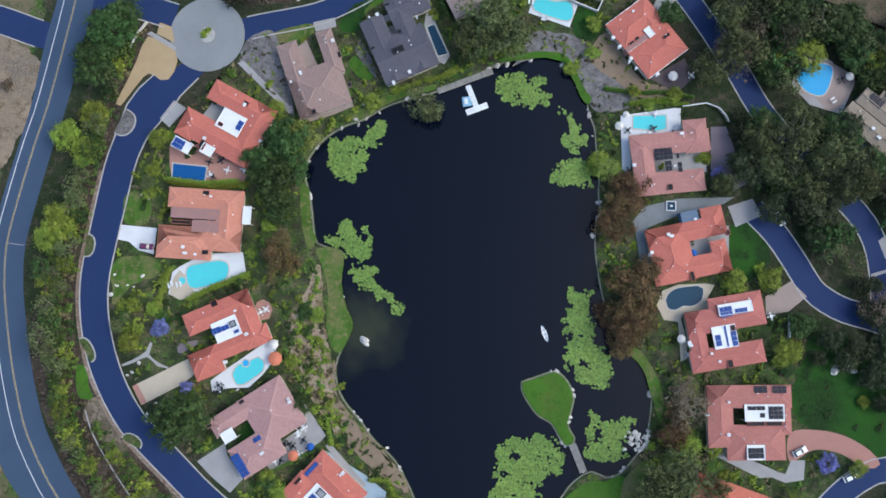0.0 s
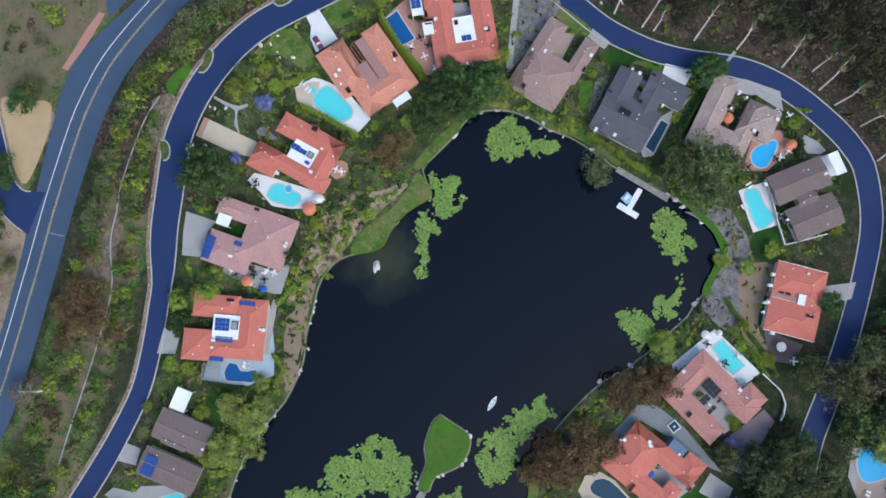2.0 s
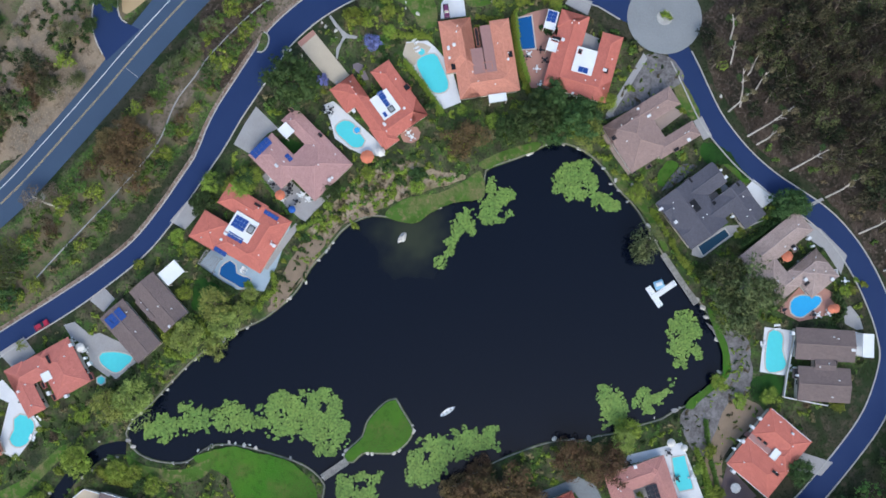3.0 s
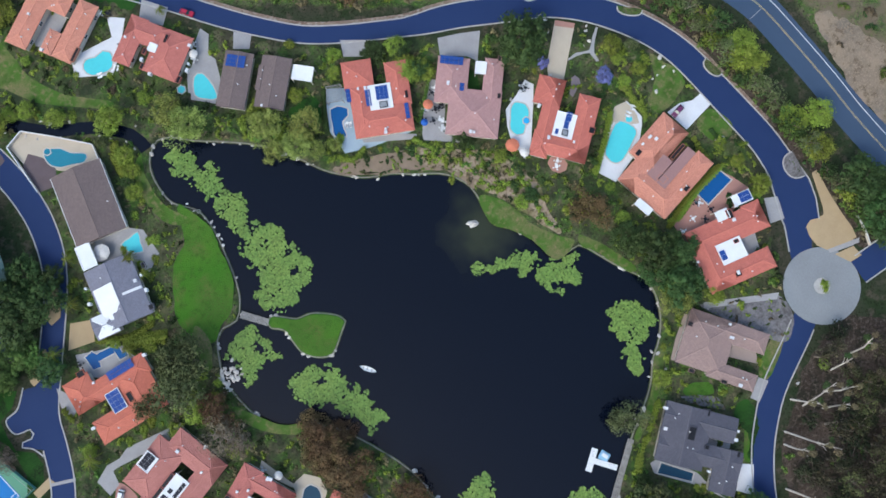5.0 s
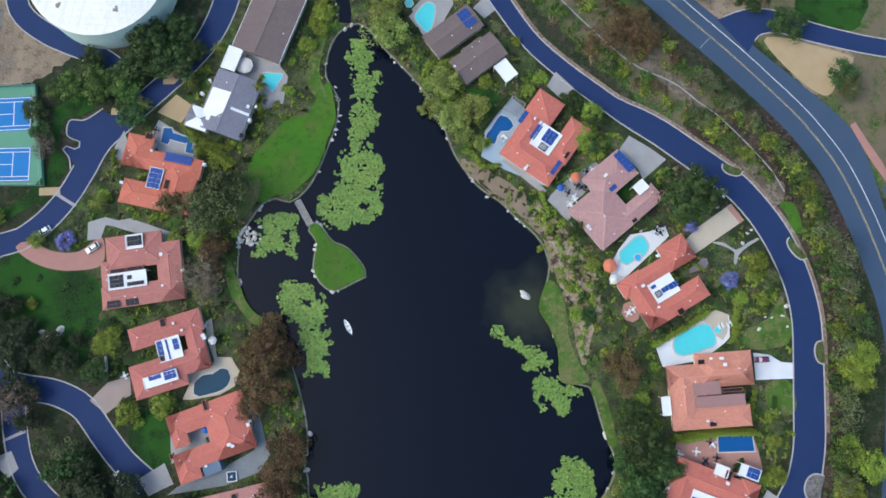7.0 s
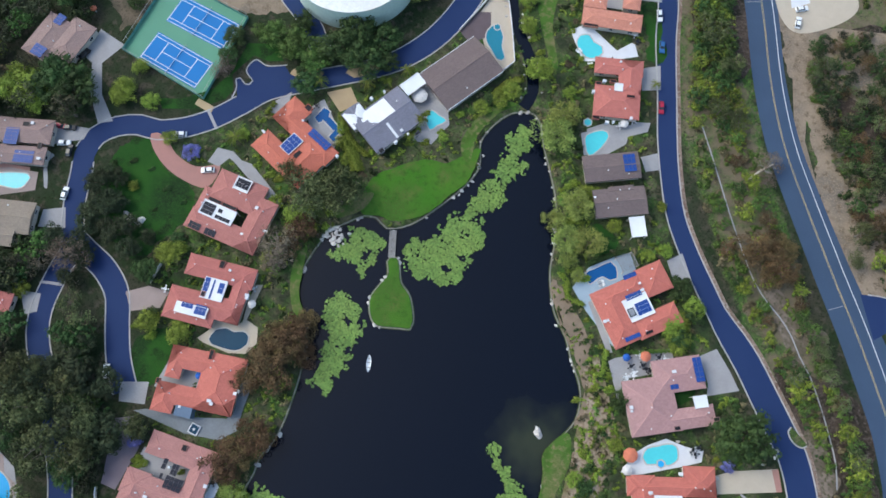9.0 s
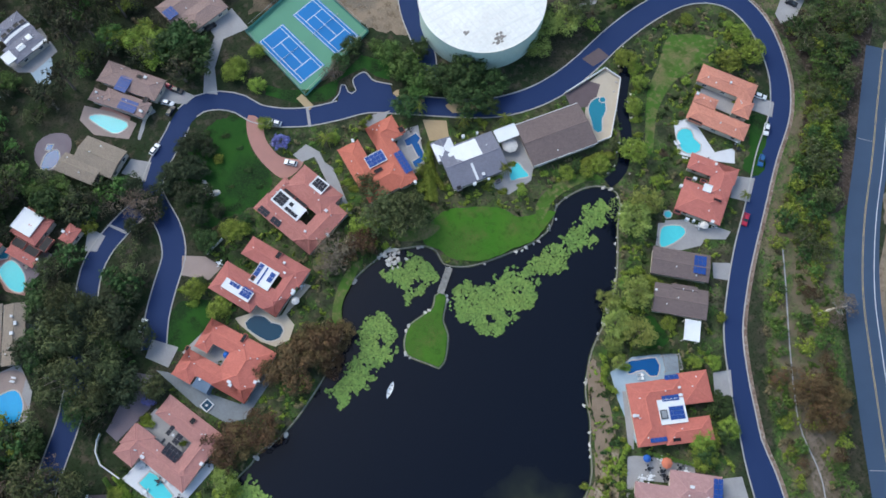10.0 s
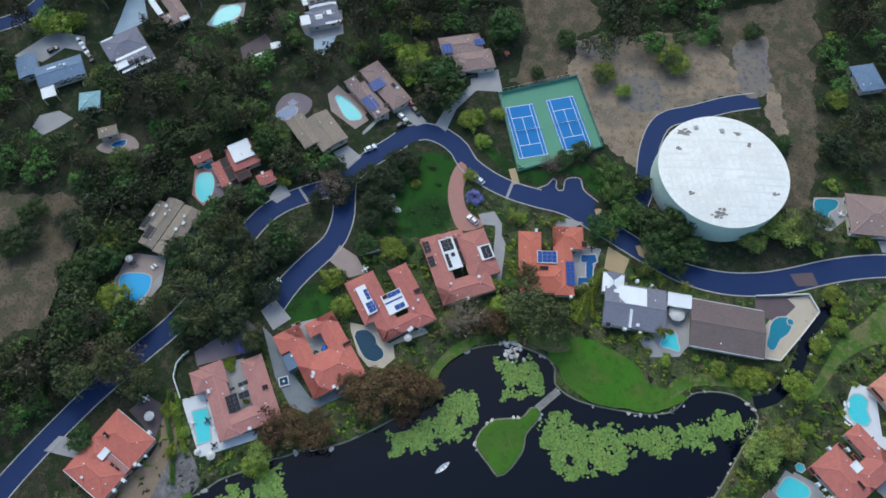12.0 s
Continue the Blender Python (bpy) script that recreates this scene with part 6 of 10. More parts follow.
        rack = max(hgt(u, v) for u in (x0, (x0 + x1) / 2, x1) for v in (y0, (y0 + y1) / 2, y1)) if len(slopes) > 1 and name == "solar_panel" else 0.0
        for a in range(nx):
            for b in range(ny):
                px, py = x0 + (a + 0.5) * sx, y0 + (b + 0.5) * sy
                gx, gy = (hgt(px + e, py) - hgt(px - e, py)) / (2 * e), (hgt(px, py + e) - hgt(px, py - e)) / (2 * e)
                gx, gy = (g if abs(g) < 0.5 and not rack else 0.0 for g in (gx, gy))
                linked(name, me, t, Matrix.Translation((px, py, (rack or hgt(px, py)) + lift)) @ shear_free(gx, gy, sx * fill, sy * fill))
    cr, sr = math.cos(radians(rot)), math.sin(radians(rot))
    for x0, y0, x1, y1 in (*wings, *covers):
        mark([(x + cr * u - sr * v, y + sr * u + cr * v) for u, v in ((x0, y0), (x1, y0), (x1, y1), (x0, y1))])


def shear_free(gx, gy, sx, sy):
    """Lays a unit plate on a slope, sized so that its plan is sx by sy."""
    ux, uy = Vector((1, 0, gx)), Vector((0, 1, gy))
    n = ux.cross(uy).normalized()
    uy2 = n.cross(ux.normalized())
    rot = Matrix((ux.normalized(), uy2, n)).transposed().to_4x4()
    return rot @ Matrix.Diagonal((sx * ux.length, sy * uy.length, 0.05, 1))


house(ROOF_RED, 'red clay tile courtyard house with white stucco walls', -82.3, 44.7, 71.7, [(-9.9, -13.1, 10.9, -5.1), (-10.2, -13.1, -1.4, 13.1), (4.0, -12.4, 10.9, 9.5), (-10.9, 6.9, -1.8, 13.1)], covers=[(-2.7, -6.0, 4.1, 2.4), (-15.1, 5.3, -11.4, 11.6), (-12.4, -1.7, -9.0, 2.5)], panels=[(-0.6, -5.8, 2.6, -3.9), (-15.0, 7.6, -11.8, 11.4)], wells=[(-2.0, 0.1, -1.0, 1.5), (7.4, -3.9, 8.9, -2.2), (-11.5, 1.8, -8.7, 3.5)], blocks=[(-0.2, -13.1), (-7.9, 3.0), (7.7, -3.0), (-11.6, 5.6)])
house(ROOF_ORANGE, 'orange clay tile house with a flat mauve centre roof', -83.5, 10.8, 6.6, [(-11.0, 5.0, 12.8, 11.4), (4.3, -8.3, 13.3, 11.2), (-13.3, -11.4, 4.2, -0.9), (-13.3, -8.1, 13.3, -0.9)], covers=[(13.4, 0.8, 16.1, 6.6)], flats=[(-9.7, 1.6, 6.1, 5.0), (-2.6, -2.7, 6.4, 1.3)], wells=[(2.6, 0.8, 4.9, 3.6), (0.1, 9.4, 2.1, 10.7), (-9.4, -0.1, -3.4, 0.5), (1.5, -9.5, 3.5, -8.2)], blocks=[(2.8, 9.0), (-4.5, -7.6), (-3.8, -9.5), (-0.5, -9.7)])
house(ROOF_RED, 'red clay tile house with a white solar court roof', -68.8, -21.8, 33.3, [(-10.4, 3.5, 11.8, 10.6), (-13.3, -7.3, 13.3, -1.7), (-13.3, -10.6, -3.8, -1.7), (4.8, -7.7, 11.8, 10.6)], covers=[(-2.9, -2.1, 5.4, 4.5)], panels=[(-3.4, 0.9, -0.3, 2.9), (-1.4, 0.9, 2.3, 2.5), (3.0, -1.3, 4.8, -0.2)], skylights=[(2.7, 0.9, 4.7, 2.9)], wells=[(-0.4, 9.3, 1.5, 11.0)], blocks=[(5.9, 5.4), (-3.0, -8.3), (6.5, -2.8)])
house(ROOF_MAUVE, 'mauve tile house with a white square canopy', -51.8, -48.1, 42.5, [(-2.3, -6.1, 13.2, 10.9), (-13.2, 4.4, 4.3, 10.7), (-12.4, -10.9, 3.0, -0.5)], covers=[(-11.7, 1.4, -7.5, 5.1)], panels=[(-12.5, -10.2, -9.7, -2.6), (-4.0, -3.0, -1.3, -1.5)], wells=[(-14.1, 8.6, -12.5, 9.1), (-1.7, 9.5, -0.1, 10.5)], blocks=[(11.9, 3.1), (11.8, 2.0), (-3.3, -6.8)])
house(ROOF_RED, 'red clay tile house with solar panels and screened pool', -30.1, -67.4, 57.5, [(-10.7, 3.3, 4.1, 10.5), (2.9, -9.1, 12.9, 10.0), (-4.5, -9.2, 12.7, -2.4), (-12.9, -10.5, -3.5, -0.7)], covers=[(-3.7, -3.1, 4.6, 4.4)], panels=[(-3.1, -0.7, 1.5, 3.3), (-2.5, -4.2, 3.0, -2.4), (3.8, 7.8, 9.0, 9.2), (-3.9, -10.3, 0.6, -8.8)], skylights=[(2.2, -0.0, 4.3, 2.7)], wells=[(-0.3, 8.7, 2.1, 9.6)], blocks=[(11.3, 0.7), (12.3, 0.6), (-3.0, -3.8), (-3.2, -6.1)])
house(ROOF_BROWN, 'brown shingle house with roof solar panels', -3.0, -97.7, 39.8, [(-9.5, 1.2, 7.8, 11.0), (-9.3, -11.0, 9.5, -1.6), (-6.0, 0.6, 2.3, 2.2)], covers=[(-7.7, 11.8, -2.7, 18.6)], panels=[(-7.9, -10.0, -3.9, -3.8)], blocks=[(7.3, 3.9)])
house(ROOF_RED2, 'salmon red tile house with white parapets', 14.4, -128.3, -152.7, [(-8.4, 4.9, 8.4, 11.1), (0.1, -2.6, 8.0, 11.1), (-7.8, -11.1, 8.0, 0.6)], covers=[(-1.2, -1.4, 1.7, 1.5)], wells=[(-2.7, 1.6, -0.8, 2.2), (3.2, -3.5, 5.9, -3.2), (-7.5, -12.1, -5.4, -11.6), (-7.5, 0.6, -5.7, 0.9)], blocks=[(0.3, 9.7), (5.2, -10.9), (-2.8, -13.3), (-0.6, -12.9), (-8.2, -2.5), (-4.7, 1.9)])
house(ROOF_ORANGE, 'orange tile house with an inner court', 33.7, -156.7, -155.5, [(-11.4, 4.2, 9.1, 11.8), (-9.7, -11.4, 11.4, -4.4), (3.9, -2.7, 10.2, 4.2), (-9.8, -4.2, -1.6, 0.1)], wells=[(-8.7, -11.8, -3.8, -11.4)], blocks=[(-0.2, 8.0), (-9.2, -0.9)])
house(ROOF_BROWN, 'large brown shingle house with white eaves', 62.2, -102.9, -108.3, [(-12.2, -8.5, 12.2, 8.5)])
house(ROOF_GREY, 'grey shingle house with a white flat centre roof', 75.1, -74.2, -107.3, [(-9.7, -9.6, 10.9, 6.0), (-10.9, 1.7, -3.3, 9.6)], covers=[(11.3, 0.5, 19.3, 5.5)], white=[(-10.7, 2.0, -3.5, 9.0), (-5.0, -1.6, 4.3, 5.3), (-1.1, -9.4, -0.2, -3.3)], wells=[(-8.6, -10.4, -7.1, -9.0), (4.6, -12.6, 6.4, -12.0)], blocks=[(5.9, 7.0), (1.8, -8.3), (-2.3, -10.3), (2.7, -10.6), (0.9, 7.7)])
house(ROOF_ORANGE2, 'bright orange tile house with blue solar panels', 93.8, -49.9, 170.4, [(-10.6, -11.4, 8.0, -3.4), (-13.1, 0.7, 13.1, 7.4), (-13.1, 0.7, -4.4, 11.4), (1.3, -11.0, 12.4, 5.9)], covers=[(-3.0, -5.0, 1.6, 1.9)], panels=[(-2.9, -4.9, 1.5, 1.7), (0.6, 4.7, 9.5, 7.6)], wells=[(2.9, -4.2, 4.4, -1.3), (-7.4, 10.7, -5.2, 12.5)], blocks=[(-4.1, 7.0), (13.6, 6.1), (-10.9, -5.1)])
house(ROOF_PINK, 'pink tile house with white framed skylights', 96.5, -19.2, 10.8, [(-13.0, -7.5, -5.1, 11.4), (-13.0, 4.4, 13.0, 11.4), (-7.4, -11.4, 10.5, -0.6), (8.9, -3.8, 12.6, 5.4)], covers=[(-1.8, 0.4, 10.4, 5.6), (-1.8, -11.1, 3.7, -6.5)], panels=[(5.5, 1.1, 9.9, 5.0), (-0.9, 3.8, 4.5, 5.1), (2.8, 1.6, 4.4, 3.0), (1.4, 9.0, 5.5, 11.2), (7.1, 8.9, 11.3, 11.2), (-1.5, -10.6, 3.2, -7.4)], wells=[(-0.8, -0.8, 4.0, 0.3), (4.7, -0.8, 9.3, 0.3)], blocks=[(-6.6, 6.4), (-7.0, -3.5), (-13.1, 2.5)])
house(ROOF_PINK2, 'pink-red tile house with two white solar decks', 85.4, 7.0, 20.0, [(-4.1, 1.0, 12.8, 11.0), (-12.0, -10.7, -6.5, 7.9), (-12.0, 0.4, 12.7, 7.9), (-12.8, -11.0, 10.3, -4.0)], covers=[(-1.7, 5.1, 9.0, 8.6), (-4.8, -4.8, 2.7, 2.2)], panels=[(-1.3, 4.6, 2.5, 7.8), (3.3, 4.9, 7.2, 6.6), (-0.9, -4.4, -0.3, 2.0), (0.8, -4.6, 2.6, -0.0), (-4.2, -3.9, -2.4, -0.4)], wells=[(-1.8, -10.9, -0.3, -8.6), (1.2, 0.2, 2.5, 1.7)], blocks=[(-4.3, -8.5), (-12.2, -1.3), (-12.0, -2.2), (-6.2, -5.7)])
house(ROOF_RED, 'red tile courtyard house with a grey flat court roof', 69.7, 31.5, 22.7, [(-12.4, 1.3, 13.0, 7.6), (6.0, 1.3, 13.0, 10.5), (-12.4, -10.5, 0.5, 7.6), (-13.0, -10.4, 11.6, -3.6), (6.6, -10.4, 11.6, -0.2)], flats=[(-0.2, 7.4, 5.2, 10.6)], wells=[(-1.8, -11.1, -0.7, -8.2), (12.6, 0.7, 13.2, 2.1)], blocks=[(3.9, 7.7), (-5.6, 4.8), (-4.8, 4.1), (-12.7, -0.4), (-11.9, 0.4)])
house(ROOF_MAUVE2, 'dusty pink tile house with a dark solar courtyard', 60.1, 58.4, 15.4, [(-12.7, 1.3, 12.7, 8.2), (4.7, 0.8, 12.2, 11.6), (-12.5, -11.6, -5.5, 6.4), (-11.0, -11.5, 9.7, -4.4)], panels=[(-5.4, -0.7, 0.3, 3.1), (-2.3, -4.3, -0.2, -1.0), (1.5, -0.6, 2.4, 1.0), (1.6, -5.0, 3.0, -1.8)], wells=[(-2.4, -10.4, -0.9, -8.7)], blocks=[(0.6, -2.9), (-12.1, -1.5), (3.9, 7.2)])
house(ROOF_RED, 'red tile house with white trim and terrace', 46.3, 95.9, 47.5, [(-8.2, 0.8, 8.0, 11.2), (-0.3, -1.8, 7.9, 11.1), (-8.2, -11.2, 8.2, -0.5)], covers=[(0.2, -1.0, 2.5, 2.4)], flats=[(-8.2, -0.5, 0.8, 1.1)], wells=[(3.6, -4.1, 6.0, -3.3), (-6.0, 0.6, -4.4, 1.7), (-3.7, 0.7, -2.3, 1.9)], blocks=[(1.5, 9.2), (-8.9, 6.3), (-9.1, 2.7), (-9.6, -3.1), (-8.6, -2.6), (-5.2, -11.8), (-9.3, -6.1)])
house(ROOF_BROWN, 'brown shingle house of two offset wings', 20.0, 115.3, 84.3, [(-9.4, 1.4, 9.4, 11.4), (-8.4, -11.4, 8.1, -0.6), (-3.2, -2.5, 3.4, 2.6)], covers=[(11.5, 3.3, 15.0, 10.7)], wells=[(2.7, 0.7, 3.7, 1.7), (-9.5, -4.5, -9.0, -1.7)], blocks=[(-8.8, -3.6), (-10.5, 9.4), (8.5, 5.3)])
house(ROOF_TAN, 'mottled tan tile house with an entry court', -12.1, 107.3, 126.0, [(-11.4, 4.1, 12.6, 12.2), (-2.0, -12.2, 9.5, -0.9), (-12.6, -6.7, -2.7, 5.5), (-9.7, -6.8, 9.5, -0.9)], wells=[(3.3, 2.5, 4.7, 4.6), (-1.3, -7.9, 0.5, -6.9)], blocks=[(3.7, 3.3), (-0.0, -6.2), (9.6, 3.0), (9.0, 0.3), (6.8, -11.4)])
house(ROOF_DGREY, 'dark grey shingle U-shaped house', -30.9, 82.8, 123.8, [(-13.2, 3.8, 9.6, 11.8), (-13.2, -6.8, 1.8, 11.8), (4.9, -11.8, 13.2, 1.9), (-13.1, -5.1, 13.2, 1.9)], wells=[(-5.0, 1.9, -3.0, 5.8), (-1.5, 10.3, 0.4, 12.0), (8.7, 0.4, 12.0, 1.9), (1.2, 0.3, 2.3, 1.5)], blocks=[(3.9, -6.1), (-12.0, 3.2), (-13.2, 9.3), (9.9, 8.0), (9.8, 5.3)])
house(ROOF_TAN2, 'tan-mauve tile house with an inner court', -56.8, 65.4, 119.2, [(-12.9, 2.6, 12.8, 9.4), (-12.9, -8.3, 2.5, 9.4), (-2.5, -9.4, 12.9, -4.0)], wells=[(-12.6, 3.7, -11.1, 5.0), (2.5, -9.7, 4.3, -9.0), (-7.7, -9.8, -6.2, -8.8)], blocks=[(-0.2, 8.3), (8.4, -8.7), (1.5, 4.5)])
house(ROOF_TAN2, 'beige tile house with two blue solar arrays', 173.8, 3.6, -150.6, [(-11.8, -0.5, 11.8, 8.4), (-6.5, -8.1, 11.3, -1.6), (-10.9, -8.4, -4.6, -3.4)], panels=[(-3.9, -1.7, 0.9, 4.4), (0.7, -7.8, 7.6, -3.5)], wells=[(1.4, 5.4, 3.6, 6.8), (8.0, -2.4, 9.2, -0.2)], blocks=[(-9.0, -5.0), (4.6, 6.6), (9.6, -6.0)])
house(ROOF_BEIGE, 'beige shingle house among trees', 157.7, 27.8, -152.1, [(-6.1, -3.3, 9.9, 7.9), (-9.9, -7.9, 5.3, -0.5)])
house(ROOF_PINK2, 'red-roofed house with a white square roof deck', 143.7, 58.7, -68.6, [(-0.2, -1.2, 10.1, 9.6), (-6.6, -5.4, -3.4, 6.2), (5.8, -11.4, 12.1, -6.4), (-12.1, 8.6, -4.8, 12.8)], covers=[(1.4, 1.7, 9.3, 9.9)], wells=[(-3.2, -3.7, -0.6, 1.2), (-3.2, 1.9, -0.6, 6.6), (-0.2, -5.2, 4.6, -2.4)], blocks=[(-3.4, -5.2), (8.6, -6.6)])
house(ROOF_BEIGE, 'tan shingle house with dark solar panels and skylights', 123.8, 82.9, -31.2, [(-9.6, -1.6, 10.4, 4.6), (-10.4, -9.1, 9.8, -1.9), (-5.0, 2.8, 7.6, 7.3)], panels=[(-4.1, 4.6, 0.5, 7.2), (-7.3, 1.0, -2.4, 4.1)], wells=[(-4.6, -9.0, -1.8, -7.4)], blocks=[(5.4, -5.2), (6.4, 3.0), (1.6, 5.2), (3.4, 1.4), (-0.2, -5.4), (3.0, -6.4)])
house(ROOF_TAN2, 'pale tile house with solar panels under trees', 188.0, -33.8, -86.6, [(-10.0, -1.1, 7.1, 9.3), (-5.9, -9.3, 10.0, 0.6)], panels=[(-9.7, 0.2, -5.4, 5.1), (3.9, 2.3, 8.0, 5.6)])
house(ROOF_BLUEGREY, 'blue-grey shingle house among trees', 197.3, 129.4, -72.7, [(-5.9, -6.0, 12.1, 4.5), (-12.1, 1.5, -4.2, 12.5)], covers=[(-5.5, -12.5, -0.3, -7.1)], white=[(-1.2, 1.0, 2.2, 2.0)], wells=[(2.0, -7.0, 3.4, -5.8), (4.6, -7.0, 6.0, -5.8), (8.5, -7.0, 9.9, -5.8)], blocks=[(4.0, 1.2), (5.6, 0.6)])
house(ROOF_GREY, 'blue-grey house with a white sunroom', 204.9, 100.7, -63.5, [(-7.9, -1.9, 7.9, 10.2), (-6.2, -10.2, 7.9, -2.0)], covers=[(-7.4, -8.3, -2.3, -4.9)], white=[(-5.9, -3.2, 6.9, -1.6), (-7.3, 9.0, -2.4, 10.0), (-6.0, -10.1, 7.6, -9.2)], wells=[(-2.2, -7.9, -0.5, -6.6), (0.2, -7.9, 1.9, -6.6), (2.9, -7.9, 4.6, -6.6)])
house(ROOF_TEAL, 'pale teal roofed outbuilding', 181.7, 113.5, -87.1, [(-4.0, -4.2, 4.0, 4.2)])
house(ROOF_BLUEGREY, 'pale blue roofed house behind trees', 156.8, -190.5, -87.2, [(-5.2, -6.4, 5.2, 6.4)])
house(ROOF_TAN2, 'tan tile house on the hillside', 225.2, 84.9, -62.5, [(-5.1, -8.6, 0.7, -1.7), (-0.9, -7.0, 5.3, 6.7)], covers=[(-5.6, -1.2, -3.2, 8.6), (1.0, -9.6, 4.8, -7.2)], blocks=[(-2.2, -5.4)])
house(ROOF_GREY, 'pale house half hidden by trees', 217.9, 24.2, -81.7, [(-3.6, -1.3, 8.1, 9.7), (-5.9, -8.9, 7.9, -0.1)], covers=[(-8.2, -7.5, -4.3, -2.4)], white=[(-3.4, 1.0, 7.9, 2.2), (1.4, -9.0, 7.9, -8.0), (-2.0, -6.0, 1.0, -3.6), (3.0, -4.8, 5.0, -2.0)], wells=[(-2.6, 3.0, -0.6, 4.6), (0.2, 3.0, 2.2, 4.6), (3.0, 3.0, 5.0, 4.6), (5.6, 3.0, 7.4, 4.6)])
house(ROOF_TAN2, 'tan tile house outside the loop', 96.6, -169.3, -103.2, [(-10.1, -8.3, 8.4, 8.3), (-4.5, -7.0, 10.1, 0.2)])
house(ROOF_PINK2, 'red-roofed house with white walls', 88.1, -195.2, -124.6, [(-10.9, 1.6, 10.9, 7.5), (-10.2, -6.6, -4.3, 2.2), (0.2, -6.6, 9.0, 2.0)], covers=[(-7.3, 2.3, 0.6, 6.6), (-4.2, -3.4, 0.1, -0.4)], wells=[(2.9, -2.9, 7.3, -1.0)])
house(ROOF_BROWN, 'brown shingle house across the street', 51.6, -223.0, -104.1, [(-10.8, -8.3, 10.8, 8.3)], panels=[(-5.6, -8.0, 2.6, -0.2)])
house(ROOF_BEIGE, 'small grey-brown garden shed among trees', 166.2, 105.6, -79.9, [(-3.5, -2.4, 3.5, 2.4)])


# ---- the water tank and the courts ----
def tank(x, y, r, h):
    t = thing("water_tank", Matrix.Translation((x, y, GZ)), "huge pale green steel water tank with a white roof", "water tank")
    bm = bmesh.new()
    bmesh.ops.create_cone(bm, cap_ends=False, segments=96, radius1=r, radius2=r, depth=h, matrix=Matrix.Translation((0, 0, h / 2)))
    part("shell", bm, TANK_SKIN, t)
    bm = bmesh.new()
    rings = [(r + 0.15, h - 0.25), (r + 0.15, h), (r * 0.66, h + 0.45), (r * 0.33, h + 0.7)]
    n = 96
    rows = [[bm.verts.new((q * math.cos(2 * math.pi * i / n), q * math.sin(2 * math.pi * i / n), z)) for i in range(n)] for q, z in rings]
    for a, b in zip(rows, rows[1:]):
        for i in range(n):
            bm.faces.new((a[i], a[(i + 1) % n], b[(i + 1) % n], b[i]))
    bm.faces.new(rows[-1])
    part("roof", bm, TANK_TOP, t, "white painted steel roof with rust stains")
    def crown_at(u, v):
        q = math.hypot(u, v) / r
        return h + (0.45 * (1 - q) / 0.34 if q > 0.66 else 0.45 + 0.25 * (0.66 - q) / 0.33 if q > 0.33 else 0.7)

    rng = random.Random(12)
    for k in range(15):
        v = -0.9 * r + 1.8 * r * k / 14
        half = math.sqrt(r * r - v * v) * 0.94
        cuts = sorted([-half, half] + [rng.uniform(-half, half) for _ in range(4)])
        for a, b in zip(cuts[::2], cuts[1::2]):
            bm = bmesh.new()
            n = max(2, int((b - a) / 1.5))
            wide = rng.uniform(0.25, 0.6)
            low = [bm.verts.new((a + (b - a) * i / n, v - wide, crown_at(a + (b - a) * i / n, v - wide) + 0.02)) for i in range(n + 1)]
            high = [bm.verts.new((a + (b - a) * i / n, v + wide, crown_at(a + (b - a) * i / n, v + wide) + 0.02)) for i in range(n + 1)]
            for i in range(n):
                bm.faces.new((low[i], low[i + 1], high[i + 1], high[i]))
            bmesh.ops.transform(bm, matrix=Matrix.Rotation(radians(-100), 4, "Z"), verts=bm.verts)
            part("weld_band", bm, TANK_BAND, t, "dulled paint band over a seam")
    for px, py, size, count in ((17.4, 9.9, 1.7, 26), (14.5, -9.8, 1.0, 9), (-16.8, 6.7, 2.2, 30), (10.5, 14.0, 0.7, 6), (8.6, -12.0, 0.9, 7), (-12.0, -15.0, 0.8, 6), (-8.0, 14.0, 0.9, 8)):
        bm = bmesh.new()
        for k in range(count):
            a, q = rng.uniform(0, 6.28), size * rng.random() ** 0.8
            u, v, e = px + q * math.cos(a), py + 1.4 * q * math.sin(a), rng.uniform(0.16, 0.58)
            bm.faces.new([bm.verts.new((u + e * math.cos(g), v + 1.5 * e * math.sin(g), crown_at(u, v) + 0.035 + 0.0008 * k)) for g in (0, 0.9, 2.0, 3.3, 4.2, 5.3)])
        part("rust_patch", bm, TANK_RUST, t, "dark flaking rust patch")
    for px, py in ((16.0, -4.0), (18.6, 5.0)):
        z = crown_at(px, py)
        hatch = part("hatch", box_bm(px - 0.7, py - 0.7, z - 0.1, px + 0.7, py + 0.7, z + 0.35, bevel=0.06), METAL, t)
        part("lid", box_bm(px - 0.8, py - 0.8, z + 0.35, px + 0.8, py + 0.8, z + 0.42), METAL, hatch)
    mark(disc_line(x, y, r + 1))


tank(117.5, -115.9, 23.1, 11.0)


